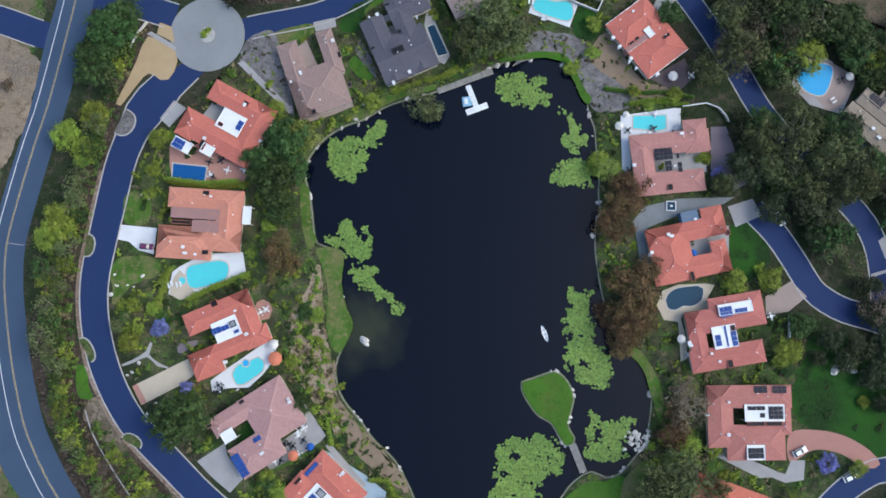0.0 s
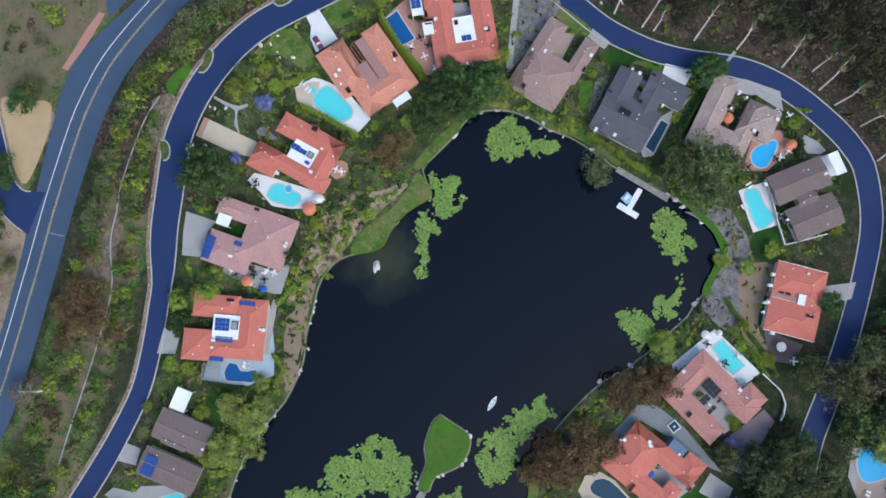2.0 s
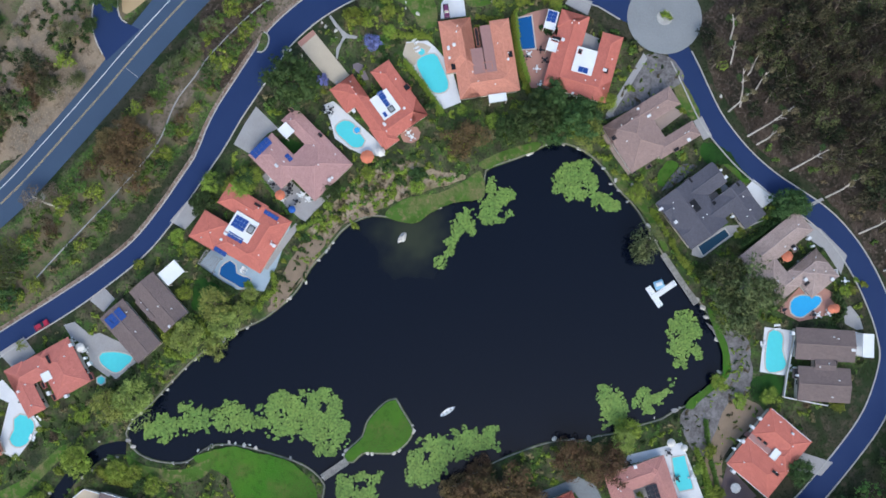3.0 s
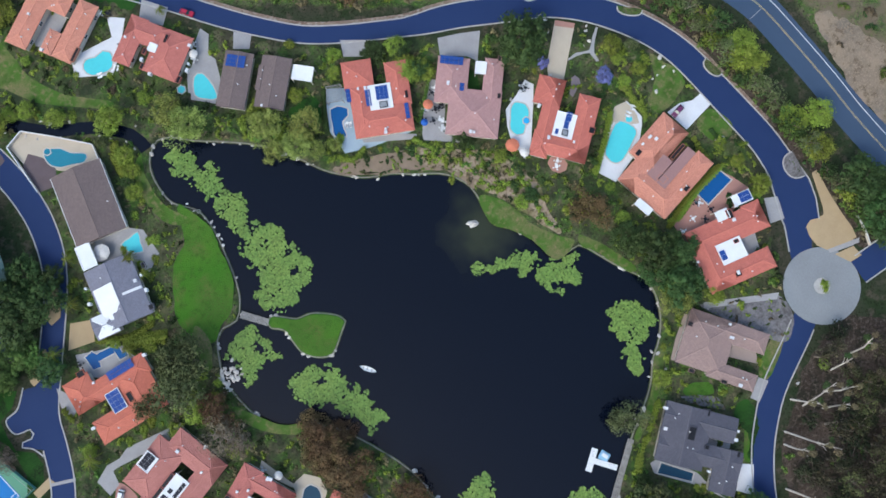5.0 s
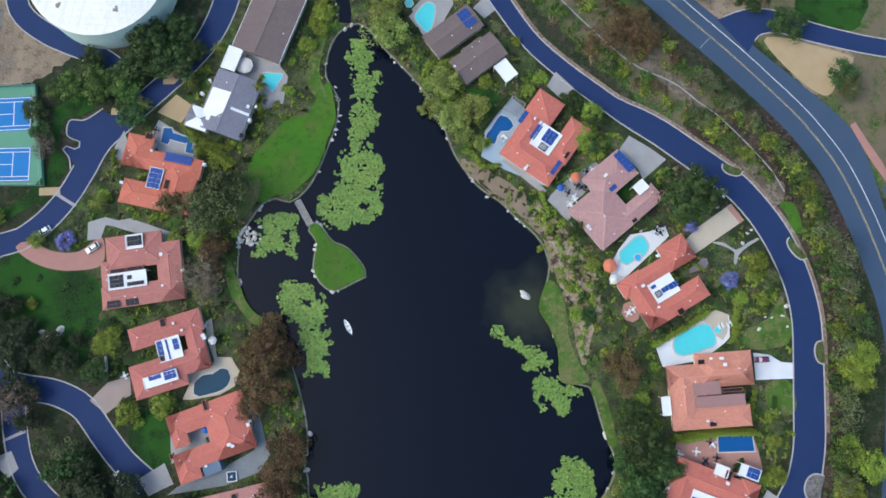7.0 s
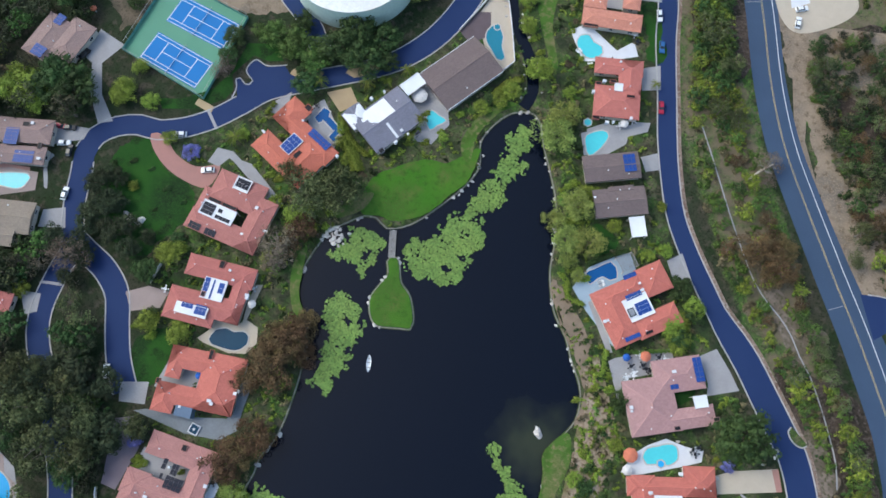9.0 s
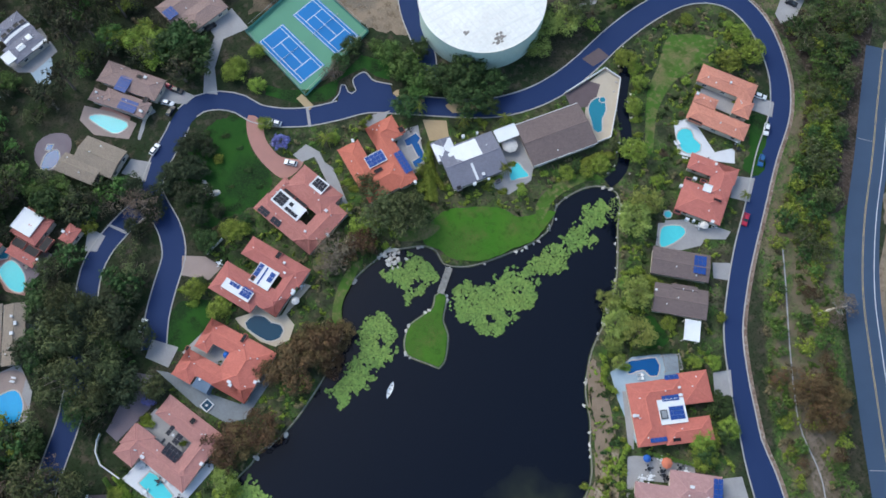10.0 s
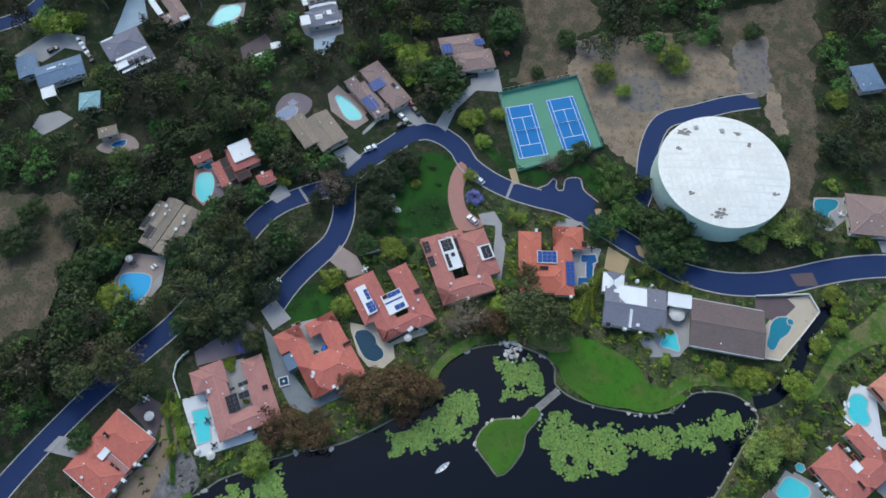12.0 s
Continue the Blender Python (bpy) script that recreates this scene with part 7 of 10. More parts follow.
def court(x, y, rot):
    t = thing("tennis_court", Matrix.Translation((x, y, GZ + 0.12)) @ Matrix.Rotation(radians(rot), 4, "Z"), "blue hard tennis court with white lines and a net", "tennis court", "tennis courts")
    part("surface", box_bm(-12.2, -5.8, -0.1, 12.2, 5.8, 0.012), COURT_BLUE, t)
    for q in ((-11.9, -5.49, 11.9, -5.34), (-11.9, 5.34, 11.9, 5.49), (-11.9, -4.19, 11.9, -4.04), (-11.9, 4.04, 11.9, 4.19), (-12.0, -5.49, -11.8, 5.49), (11.8, -5.49, 12.0, 5.49), (-6.5, -4.1, -6.3, 4.1), (6.3, -4.1, 6.5, 4.1), (-6.4, -0.08, 6.4, 0.08)):
        part("line", box_bm(q[0] - 0.03, q[1] - 0.03, 0.01, q[2] + 0.03, q[3] + 0.03, 0.018), LINE_WHITE, t)
    bm = bmesh.new()
    for k in range(5):
        add_box(bm, -0.008, -6.3, 0.08 + 0.18 * k, 0.008, 6.3, 0.1 + 0.18 * k)
    for k in range(43):
        add_box(bm, -0.008, -6.3 + 0.3 * k - 0.01, 0.04, 0.008, -6.3 + 0.3 * k + 0.01, 0.88)
    net = part("net", bm, CAR_DARK, t, "dark mesh net")
    part("tape", box_bm(-0.03, -6.3, 0.86, 0.03, 6.3, 0.94), LINE_WHITE, net, "white net tape")
    for s in (-1, 1):
        bm = bmesh.new()
        bmesh.ops.create_cone(bm, cap_ends=True, segments=8, radius1=0.07, radius2=0.07, depth=1.1, matrix=Matrix.Translation((0, 6.3 * s, 0.55)))
        part("net_post", bm, METAL, t)


court(149.9, -51.5, -176.3)
court(151.6, -68.4, -174.8)


# ---- cars, parasols, walls, hedges ----
CLOUD_TINT = []


def leaf_cloud(seed, clumps, leaves, spread=0.24, size=0.1, flat=0.75, hollow=0.35, core=0.8):
    """A crown of radius one: clumps about a dome, each a dark core hung with small leaves."""
    rng = np.random.default_rng(seed)
    verts, faces, tint = [], [], []
    ico = [Vector(v) for v in ((0, 0, 1), (0.9, 0, 0.3), (0.28, 0.85, 0.3), (-0.72, 0.53, 0.3), (-0.72, -0.53, 0.3), (0.28, -0.85, 0.3), (0, 0, -0.7))]
    tri = ((0, 1, 2), (0, 2, 3), (0, 3, 4), (0, 4, 5), (0, 5, 1), (6, 2, 1), (6, 3, 2), (6, 4, 3), (6, 5, 4), (6, 1, 5))
    lobes = rng.uniform(0.75, 1.12, 7)
    for c in range(clumps):
        a, u = rng.uniform(0, 2 * np.pi), rng.uniform(hollow, 1.0) ** 0.6
        lobe = lobes[int(a / (2 * np.pi) * 7)]
        el = np.arcsin(rng.uniform(-0.15, 1.0))
        cx, cy, cz = u * lobe * np.cos(a) * np.cos(el), u * lobe * np.sin(a) * np.cos(el), flat * u * np.sin(el)
        s = spread * rng.uniform(0.7, 1.3)
        shade, first = rng.uniform(-0.45, 0.45), len(verts)
        if core:
            k = len(verts)
            for v in ico:
                j = rng.uniform(0.6, 1.1) * s * core
                verts.append((cx + v.x * j, cy + v.y * j, cz + v.z * j * 0.8))
            faces += [tuple(k + i for i in f) for f in tri]
        d = rng.normal(size=(leaves, 3))
        d[:, 2] = np.abs(d[:, 2]) * 0.9 - 0.25
        d /= np.linalg.norm(d, axis=1)[:, None]
        for v in d:
            p = np.array((cx, cy, cz)) + v * s * rng.uniform(0.75, 1.15) * np.array((1, 1, 0.85))
            w1 = np.cross(v + rng.normal(size=3) * 0.5, rng.normal(size=3))
            w1 /= np.linalg.norm(w1) + 1e-6
            w2 = np.cross(v + rng.normal(size=3) * 0.4, w1)
            w2 /= np.linalg.norm(w2) + 1e-6
            q = size * rng.uniform(0.6, 1.3)
            k = len(verts)
            verts += [tuple(p - w1 * q * 0.7), tuple(p + w2 * q * 0.6), tuple(p + w1 * q * 0.7)]
            faces.append((k, k + 1, k + 2))
        tint += [shade] * (len(verts) - first)
    CLOUD_TINT[:] = tint
    return verts, faces


def car_meshes(paint):
    prof = ((-2.3, 0.35), (-2.32, 0.75), (-2.1, 0.95), (-1.5, 1.0), (1.0, 0.98), (2.0, 0.85), (2.32, 0.65), (2.32, 0.35))
    bm = bmesh.new()
    rows = [[bm.verts.new((x, y * (0.88 if z > 0.9 else 1.0), z)) for x, z in prof] for y in (-0.92, -0.7, 0.7, 0.92)]
    for a, b in zip(rows, rows[1:]):
        for j in range(len(prof)):
            bm.faces.new((a[j], a[(j + 1) % len(prof)], b[(j + 1) % len(prof)], b[j]))
    bm.faces.new(rows[0])
    bm.faces.new(rows[-1][::-1])
    body = unit_mesh("body", bm, paint)
    bm = bmesh.new()
    for z, x0, x1, w_ in ((0.98, -2.0, 0.95, 0.78), (1.42, -1.55, 0.2, 0.62)):
        for x, y in ((x0, -w_), (x1, -w_), (x1, w_), (x0, w_)):
            bm.verts.new((x, y, z))
    v = list(bm.verts)
    for i in range(4):
        bm.faces.new((v[i], v[(i + 1) % 4], v[4 + (i + 1) % 4], v[4 + i]))
    cabin = unit_mesh("cabin_glass", bm, GLASS)
    roof = unit_mesh("roof", box_bm(-1.57, -0.64, 1.41, 0.22, 0.64, 1.47, bevel=0.02), paint)
    return body, cabin, roof


WHEEL_BM = bmesh.new()
bmesh.ops.create_cone(WHEEL_BM, cap_ends=True, segments=14, radius1=0.33, radius2=0.33, depth=0.22, matrix=Matrix.Rotation(radians(90), 4, "X"))
WHEEL = unit_mesh("wheel", WHEEL_BM, TYRE)
CARS = {}


def car(colour, paint, x, y, ang):
    if colour not in CARS:
        CARS[colour] = car_meshes(paint)
    body, cabin, roof = CARS[colour]
    t = thing("car", Matrix.Translation((x, y, GZ + 0.09)) @ Matrix.Rotation(radians(ang), 4, "Z"), colour + " car parked on the paving", "car", "parked cars")
    for n, me in (("body", body), ("cabin_glass", cabin), ("roof", roof)):
        linked(n, me, t)
    for sx in (-1.4, 1.45):
        for sy in (-0.82, 0.82):
            linked("wheel", WHEEL, t, Matrix.Translation((sx, sy, 0.33)))


DIGGER_YELLOW = mat("digger_paint", (0.55, 0.33, 0.04), (0.42, 0.26, 0.04), 0.5)


def digger(x, y, ang):
    t = thing("excavator", Matrix.Translation((x, y, GZ + 0.05)) @ Matrix.Rotation(radians(ang), 4, "Z"), "yellow tracked excavator parked in a depot", "excavator")
    for s in (-1, 1):
        part("track", box_bm(-1.7, s * 0.95 - 0.28, 0.0, 1.7, s * 0.95 + 0.28, 0.75, bevel=0.2), TYRE, t)
    part("house", box_bm(-1.9, -1.1, 0.85, 1.2, 1.1, 1.7, bevel=0.12), DIGGER_YELLOW, t)
    cab = part("cab", box_bm(0.1, 0.15, 1.7, 1.25, 1.05, 2.75, bevel=0.1), DIGGER_YELLOW, t)
    part("pane", box_bm(1.2, 0.25, 1.85, 1.29, 0.95, 2.6), GLASS, cab)
    bm = bmesh.new()
    add_box(bm, 0, -0.2, -0.25, 2.9, 0.2, 0.25, Matrix.Translation((1.1, -0.35, 1.6)) @ Matrix.Rotation(radians(-32), 4, "Y"))
    part("boom", bm, DIGGER_YELLOW, t)
    bm = bmesh.new()
    add_box(bm, 0, -0.16, -0.18, 2.2, 0.16, 0.18, Matrix.Translation((3.5, -0.35, 3.1)) @ Matrix.Rotation(radians(65), 4, "Y"))
    part("arm", bm, DIGGER_YELLOW, t)
    part("bucket", box_bm(3.9, -0.8, 0.3, 4.8, 0.1, 1.15, bevel=0.2), METAL, t)


def umbrella(colour, cloth, x, y, r):
    t = thing("parasol", Matrix.Translation((x, y, GZ + 0.05)), "open " + colour + " canvas parasol over a terrace", "parasol", "parasols")
    bm = bmesh.new()
    n = 8
    rim = [bm.verts.new((r * math.cos(i * math.tau / n), r * math.sin(i * math.tau / n), 2.1)) for i in range(n)]
    hem = [bm.verts.new((r * math.cos(i * math.tau / n), r * math.sin(i * math.tau / n), 1.9)) for i in range(n)]
    mid = [bm.verts.new((r * 0.5 * math.cos(i * math.tau / n), r * 0.5 * math.sin(i * math.tau / n), 2.5)) for i in range(n)]
    tip = bm.verts.new((0, 0, 2.75))
    for i in range(n):
        j = (i + 1) % n
        bm.faces.new((hem[i], hem[j], rim[j], rim[i]))
        bm.faces.new((rim[i], rim[j], mid[j], mid[i]))
        bm.faces.new((mid[i], mid[j], tip))
    part("canopy", bm, cloth, t)
    bm = bmesh.new()
    bmesh.ops.create_cone(bm, cap_ends=True, segments=8, radius1=0.05, radius2=0.05, depth=2.7, matrix=Matrix.Translation((0, 0, 1.35)))
    part("pole", bm, METAL, t)
    bm = bmesh.new()
    bmesh.ops.create_cone(bm, cap_ends=True, segments=16, radius1=0.4, radius2=0.35, depth=0.12, matrix=Matrix.Translation((0, 0, 0.06)))
    part("base_plate", bm, CONCRETE, t)


LEAN_BM = bmesh.new()
add_box(LEAN_BM, -0.95, -0.32, 0.3, 0.35, 0.32, 0.38)
add_box(LEAN_BM, 0.0, -0.32, 0.0, 0.75, 0.32, 0.08, Matrix.Translation((0.33, 0, 0.34)) @ Matrix.Rotation(radians(-35), 4, "Y"))
LOUNGER_MESH = unit_mesh("bed", LEAN_BM, WHITE)
TOP_BM = bmesh.new()
bmesh.ops.create_cone(TOP_BM, cap_ends=True, segments=16, radius1=0.6, radius2=0.6, depth=0.05, matrix=Matrix.Translation((0, 0, 0.72)))
SEAT_BM = bmesh.new()
add_box(SEAT_BM, -0.24, -0.24, 0.4, 0.24, 0.24, 0.46)
add_box(SEAT_BM, -0.27, -0.24, 0.46, -0.2, 0.24, 0.9)
LEG_ME = unit_mesh("leg", box_bm(-0.025, -0.025, 0, 0.025, 0.025, 1.0), METAL)
TABLE_ME = {"white": unit_mesh("tabletop", TOP_BM.copy(), WHITE), "dark": unit_mesh("tabletop", TOP_BM, CAR_DARK)}
SEAT_ME = {"white": unit_mesh("seat", SEAT_BM.copy(), WHITE), "dark": unit_mesh("seat", SEAT_BM, CAR_DARK)}


def terrace_set(kind, x, y, ang):
    """A table with four chairs, or a pair of sun loungers."""
    m = Matrix.Translation((x, y, GZ + 0.11)) @ Matrix.Rotation(radians(ang), 4, "Z")
    if kind == "lounger":
        for s in (-0.6, 0.6):
            t = thing("sun_lounger", m @ Matrix.Translation((0, s, 0)), "white sun lounger on a pool deck", "lounger", "pool loungers")
            linked("bed", LOUNGER_MESH, t)
            for lx in (-0.85, 0.25):
                for ly in (-0.27, 0.27):
                    linked("leg", LEG_ME, t, Matrix.Translation((lx, ly, 0)) @ Matrix.Diagonal((1, 1, 0.3, 1)))
        return
    t = thing("garden_table", m, kind + " round garden table on a terrace", "table", "terrace tables")
    linked("tabletop", TABLE_ME[kind], t)
    for i in range(3):
        linked("leg", LEG_ME, t, Matrix.Translation((0.3 * math.cos(i * 2.1), 0.3 * math.sin(i * 2.1), 0)) @ Matrix.Diagonal((1, 1, 0.7, 1)))
    for i in range(4):
        c = thing("garden_chair", m @ Matrix.Rotation(i * 1.571 + 0.3, 4, "Z") @ Matrix.Translation((-1.0, 0, 0)), kind + " garden chair at a terrace table", "chair", "terrace chairs")
        linked("seat", SEAT_ME[kind], c)
        for lx in (-0.21, 0.21):
            for ly in (-0.21, 0.21):
                linked("leg", LEG_ME, c, Matrix.Translation((lx, ly, 0)) @ Matrix.Diagonal((1, 1, 0.4, 1)))


def bush_at(kind, x, y, r):
    LATER.append((kind, x, y, r))


LATER = []


def nub(label, x, y, out, half, stony=False):
    """A kerbed bulge of the verge that narrows the street."""
    d = ROADS[0][0] - np.array((x, y))
    near = int(np.argmin((d * d).sum(1)))
    d = d[near] / np.linalg.norm(d[near])
    x, y = ROADS[0][0][near] - d * (HALF[0][near] + 0.15)
    t = thing("planter_bulb", Matrix.Translation((x, y, GZ)), label, "kerb", kind="structure")
    a = np.linspace(-1.0, 1.0, 25) * math.pi / 2
    u, v = out * np.cos(a) ** 0.7, half * np.sin(a)
    arc = np.stack([d[0] * u - d[1] * v, d[1] * u + d[0] * v], 1)
    part("kerb", ribbon_bm(arc, -0.2, 0.2, 0.0, 0.24), KERB, t)
    part("soil", plate_bm(arc - d * 0.3, 0.0, 0.215), PALE_GRAVEL if stony else SCRUB, t)
    for i in range(7):
        s = (i + 0.5) / 7 * 2 - 1
        p = np.array((x, y)) + d * (out * (0.25 + 0.4 * ((i * 3) % 5) / 5) - 0.2) + np.array((-d[1], d[0])) * s * half * 0.75
        LATER.append((("dry", "dark", "shrub", "dry")[i % 4], p[0], p[1], 0.45 + 0.14 * (i % 3)))


def kerb_run(pts):
    tagged(part("kerb", ribbon_bm(curve_through(pts, 1.0), -0.2, 0.2, GZ - 0.05, GZ + 0.19), KERB), "pale concrete kerb round the parking bay", "kerb", kind="structure")


def drain(pts):
    mark_line(curve_through(pts, 1.0), 1.3)
    tagged(part("drain", ribbon_bm(curve_through(pts, 3.0), -0.22, 0.22, GZ - 0.1, GZ + 0.06), CONCRETE), "narrow pale concrete drain across the bank", "drain", kind="structure")


def wall_run(pts):
    line = np.array([p + (q - p) * u for p, q in zip(np.array(pts)[:-1], np.array(pts)[1:]) for u in (0.03, 0.5, 0.97)])
    ob = tagged(part("garden_wall", ribbon_bm(line, -0.12, 0.12, GZ - 0.1, GZ + 1.2), STUCCO), "low white garden wall with a coping", "wall", kind="structure")
    part("wall_coping", ribbon_bm(line, -0.17, 0.17, GZ + 1.2, GZ + 1.28), WHITE_CONC, ob)


HEDGE_RNG = np.random.default_rng(4)


def hedge(pts, width=1.8, tall=1.9, kind="light"):
    """A clipped row of leafy clumps along a line."""
    line = curve_through(pts, 1.0)
    verts, faces = [], []
    v0, f0 = leaf_cloud(90, clumps=12, leaves=20, spread=0.42, size=0.24, flat=0.8, hollow=0.15)
    v0 = np.array(v0)
    for p in line:
        s = width * HEDGE_RNG.uniform(0.5, 0.75)
        k = len(verts)
        verts += (v0 * (s, s, tall * 0.75) + (*p, GZ + 0.3)).tolist()
        faces += [tuple(k + i for i in f) for f in f0]
    me = bpy.data.meshes.new("hedge")
    me.from_pydata(verts, [], faces)
    me.materials.append(LEAF[kind])
    tagged(new("hedge", me), "dense green garden hedge", "hedge")


def court_fence(corners):
    t = thing("court_fence", Matrix.Translation((0, 0, GZ)), "tall metal court fence with a teal windscreen", "fence")
    teal = mat("teal_mesh", (0.13, 0.33, 0.3), None, 0.9)
    bm0 = bmesh.new()
    bmesh.ops.create_cone(bm0, cap_ends=True, segments=6, radius1=0.06, radius2=0.06, depth=3.2, matrix=Matrix.Translation((0, 0, 1.6)))
    post = unit_mesh("post", bm0, METAL)
    for a, b in zip(corners, corners[1:] + corners[:1]):
        p, length, ang = along(a, b)
        n = int(length / 4)
        for i in range(n):
            u = Vector((*a, 0)).lerp(Vector((*b, 0)), i / n)
            linked("post", post, t, Matrix.Translation(u))
        m = Matrix.Translation(p) @ Matrix.Rotation(ang, 4, "Z")
        for z0, z1, mm, nm in ((0.1, 1.4, teal, "windscreen"), (3.1, 3.18, METAL, "top_rail")):
            ob = part(nm, box_bm(0, -0.03, z0, length, 0.03, z1), mm, t)
            ob.matrix_basis = m


def limb(bm, p, q, r0, r1, n=6):
    p, q = Vector(p), Vector(q)
    turn = (q - p).to_track_quat("Z", "Y")
    rows = []
    for c, r in ((p, r0), (q, r1)):
        rows.append([bm.verts.new(c + turn @ Vector((r * math.cos(2 * math.pi * i / n), r * math.sin(2 * math.pi * i / n), 0))) for i in range(n)])
    for i in range(n):
        bm.faces.new((rows[0][i], rows[0][(i + 1) % n], rows[1][(i + 1) % n], rows[1][i]))


def dead_tree(x, y, ang, r):
    t = thing("dead_tree", Matrix.Translation((x, y, GZ)) @ Matrix.Rotation(radians(ang), 4, "Z"), "bare dead tree with a pale leaning trunk", "tree")
    bone = mat("bleached_wood", (0.6, 0.54, 0.46), (0.4, 0.35, 0.3), 0.85)
    bm = bmesh.new()
    limb(bm, (0, 0, -0.2), (0.45 * r, 0.05 * r, 2.6), 0.42, 0.34, 8)
    limb(bm, (0.45 * r, 0.05 * r, 2.6), (1.0 * r, 0.02 * r, 4.6), 0.34, 0.22, 8)
    part("trunk", bm, bone, t)
    rng = random.Random(6)
    for i in range(11):
        a = rng.uniform(0, 6.28)
        bm = bmesh.new()
        p = Vector(((0.55 + 0.04 * i) * r, 0.03 * r, 2.9 + 0.15 * i))
        q = p + Vector((rng.uniform(0.15, 0.4) * r * math.cos(a), rng.uniform(0.15, 0.4) * r * math.sin(a), rng.uniform(0.6, 1.6)))
        limb(bm, p, q, 0.11, 0.06, 5)
        for k in range(4):
            limb(bm, p.lerp(q, 0.4 + 0.18 * k), q + Vector((rng.uniform(-1.2, 1.2), rng.uniform(-1.2, 1.2), 0.6)), 0.045, 0.015, 4)
        part("branch", bm, TIMBER, t)


def canopy(label, x, y, ang, wide=4.0, deep=3.2):
    t = thing("canopy", Matrix.Translation((x, y, GZ)) @ Matrix.Rotation(radians(ang), 4, "Z"), label, "canopy", "garden canopies")
    part("sheet", box_bm(-wide / 2, -deep / 2, 2.4, wide / 2, deep / 2, 2.5, bevel=0.03), WHITE, t)
    for px in (-wide / 2 + 0.2, wide / 2 - 0.2):
        for py in (-deep / 2 + 0.2, deep / 2 - 0.2):
            linked("post", POST_MESH, t, Matrix.Translation((px, py, 0)) @ Matrix.Diagonal((0.5, 0.5, 2.42, 1)))


def timber_fence(pts):
    line = curve_through(pts, 2.4)
    t = thing("garden_fence", Matrix.Translation((0, 0, GZ)), "dark weathered timber boundary fence", "fence")
    stain = mat("dark_fence_stain", (0.03, 0.026, 0.024), (0.05, 0.042, 0.038), 0.9)
    post = unit_mesh("post", box_bm(-0.08, -0.08, -0.2, 0.08, 0.08, 1.9), stain)
    for a, b in zip(line, line[1:]):
        p, length, ang = along(a, b)
        linked("post", post, t, Matrix.Translation((*a, 0)))
        panel = part("panel", box_bm(0.08, -0.03, 0.1, length - 0.08, 0.03, 1.75), stain, t)
        panel.matrix_basis = Matrix.Translation((*a, 0)) @ Matrix.Rotation(ang, 4, "Z")


def pergola(x, y, ang, wide, deep):
    t = thing("pergola", Matrix.Translation((x, y, GZ)) @ Matrix.Rotation(radians(ang), 4, "Z"), "grey slatted timber pergola beside the pool", "pergola")
    for px in (-wide / 2, wide / 2):
        part("beam", box_bm(px - 0.08, -deep / 2, 2.5, px + 0.08, deep / 2, 2.7), TIMBER, t)
        for py in (-deep / 2 + 0.15, deep / 2 - 0.15):
            linked("post", POST_MESH, t, Matrix.Translation((px, py, 0)) @ Matrix.Diagonal((1, 1, 2.55, 1)))
    slat = unit_mesh("slat", box_bm(-wide / 2 - 0.2, -0.06, 0, wide / 2 + 0.2, 0.06, 0.12), TIMBER)
    n = int(deep / 0.36)
    for i in range(n):
        linked("slat", slat, t, Matrix.Translation((0, -deep / 2 + (i + 0.5) * deep / n, 2.7)))


def square_planter(x, y, ang, size):
    t = thing("fountain", Matrix.Translation((x, y, GZ + 0.08)) @ Matrix.Rotation(radians(ang), 4, "Z"), "square white stone fountain basin on paving", "fountain")
    h = size / 2
    for q in ((-h, -h, h, -h + 0.3), (-h, h - 0.3, h, h), (-h, -h + 0.3, -h + 0.3, h - 0.3), (h - 0.3, -h + 0.3, h, h - 0.3)):
        part("rim", box_bm(q[0], q[1], 0, q[2], q[3], 0.45, bevel=0.03), WHITE_CONC, t)
    part("water", box_bm(-h + 0.3, -h + 0.3, 0, h - 0.3, h - 0.3, 0.3), POOL_DARK, t)
    part("bowl", box_bm(-0.35, -0.35, 0.3, 0.35, 0.35, 0.8, bevel=0.1), WHITE_CONC, t)


# ---- lily pads on the water ----
def lily_patch(pts, rng=np.random.default_rng(8)):
    """A raft of round notched pads and raised leaves inside an outline, thinning to its rim."""
    line = curve_through(pts, 1.0, True)
    lo, hi = line.min(0), line.max(0)
    area = abs(area_sign(line)) / 2
    n = int(area * 11)
    p = rng.uniform(lo, hi, (n * 5, 2))
    d = distance_to(line, p[:, 0], p[:, 1])
    holes = np.array([noise.noise(Vector((a * 0.22, b * 0.22, 3.0))) + 0.5 * noise.noise(Vector((a * 1.1, b * 1.1, 1.0))) for a, b in p])
    lobes = np.array([noise.noise(Vector((a * 0.4, b * 0.4, 9.0))) for a, b in p])
    p = p[(d < 0.4 + 2.6 * lobes + rng.uniform(-0.5, 0.4, len(d))) & (holes > -0.34 + np.clip(1.6 + d, 0, 1) * 0.34)][:n]
    verts, faces = [], []
    for x, y in p:
        r, z, t0 = rng.uniform(0.2, 0.44), rng.uniform(0.02, 0.26), rng.uniform(0, 6.28)
        tx, ty = rng.normal(0, 0.16, 2)
        k = len(verts)
        ring_ = [(r * math.cos(t0 + i * 0.95), r * math.sin(t0 + i * 0.95)) for i in range(7)]
        verts.append((x, y, z - 0.02))
        verts += [(x + a, y + b, max(0.012, z + a * tx + b * ty)) for a, b in ring_]
        faces += [(k, k + i, k + i + 1) for i in range(1, 7)]
    me = bpy.data.meshes.new("lily_pads")
    me.from_pydata(verts, [], faces)
    me.materials.append(PAD)
    tagged(new("lily_pads", me), "raft of green water lily pads on the lake", "lily pads", kind="stuff")


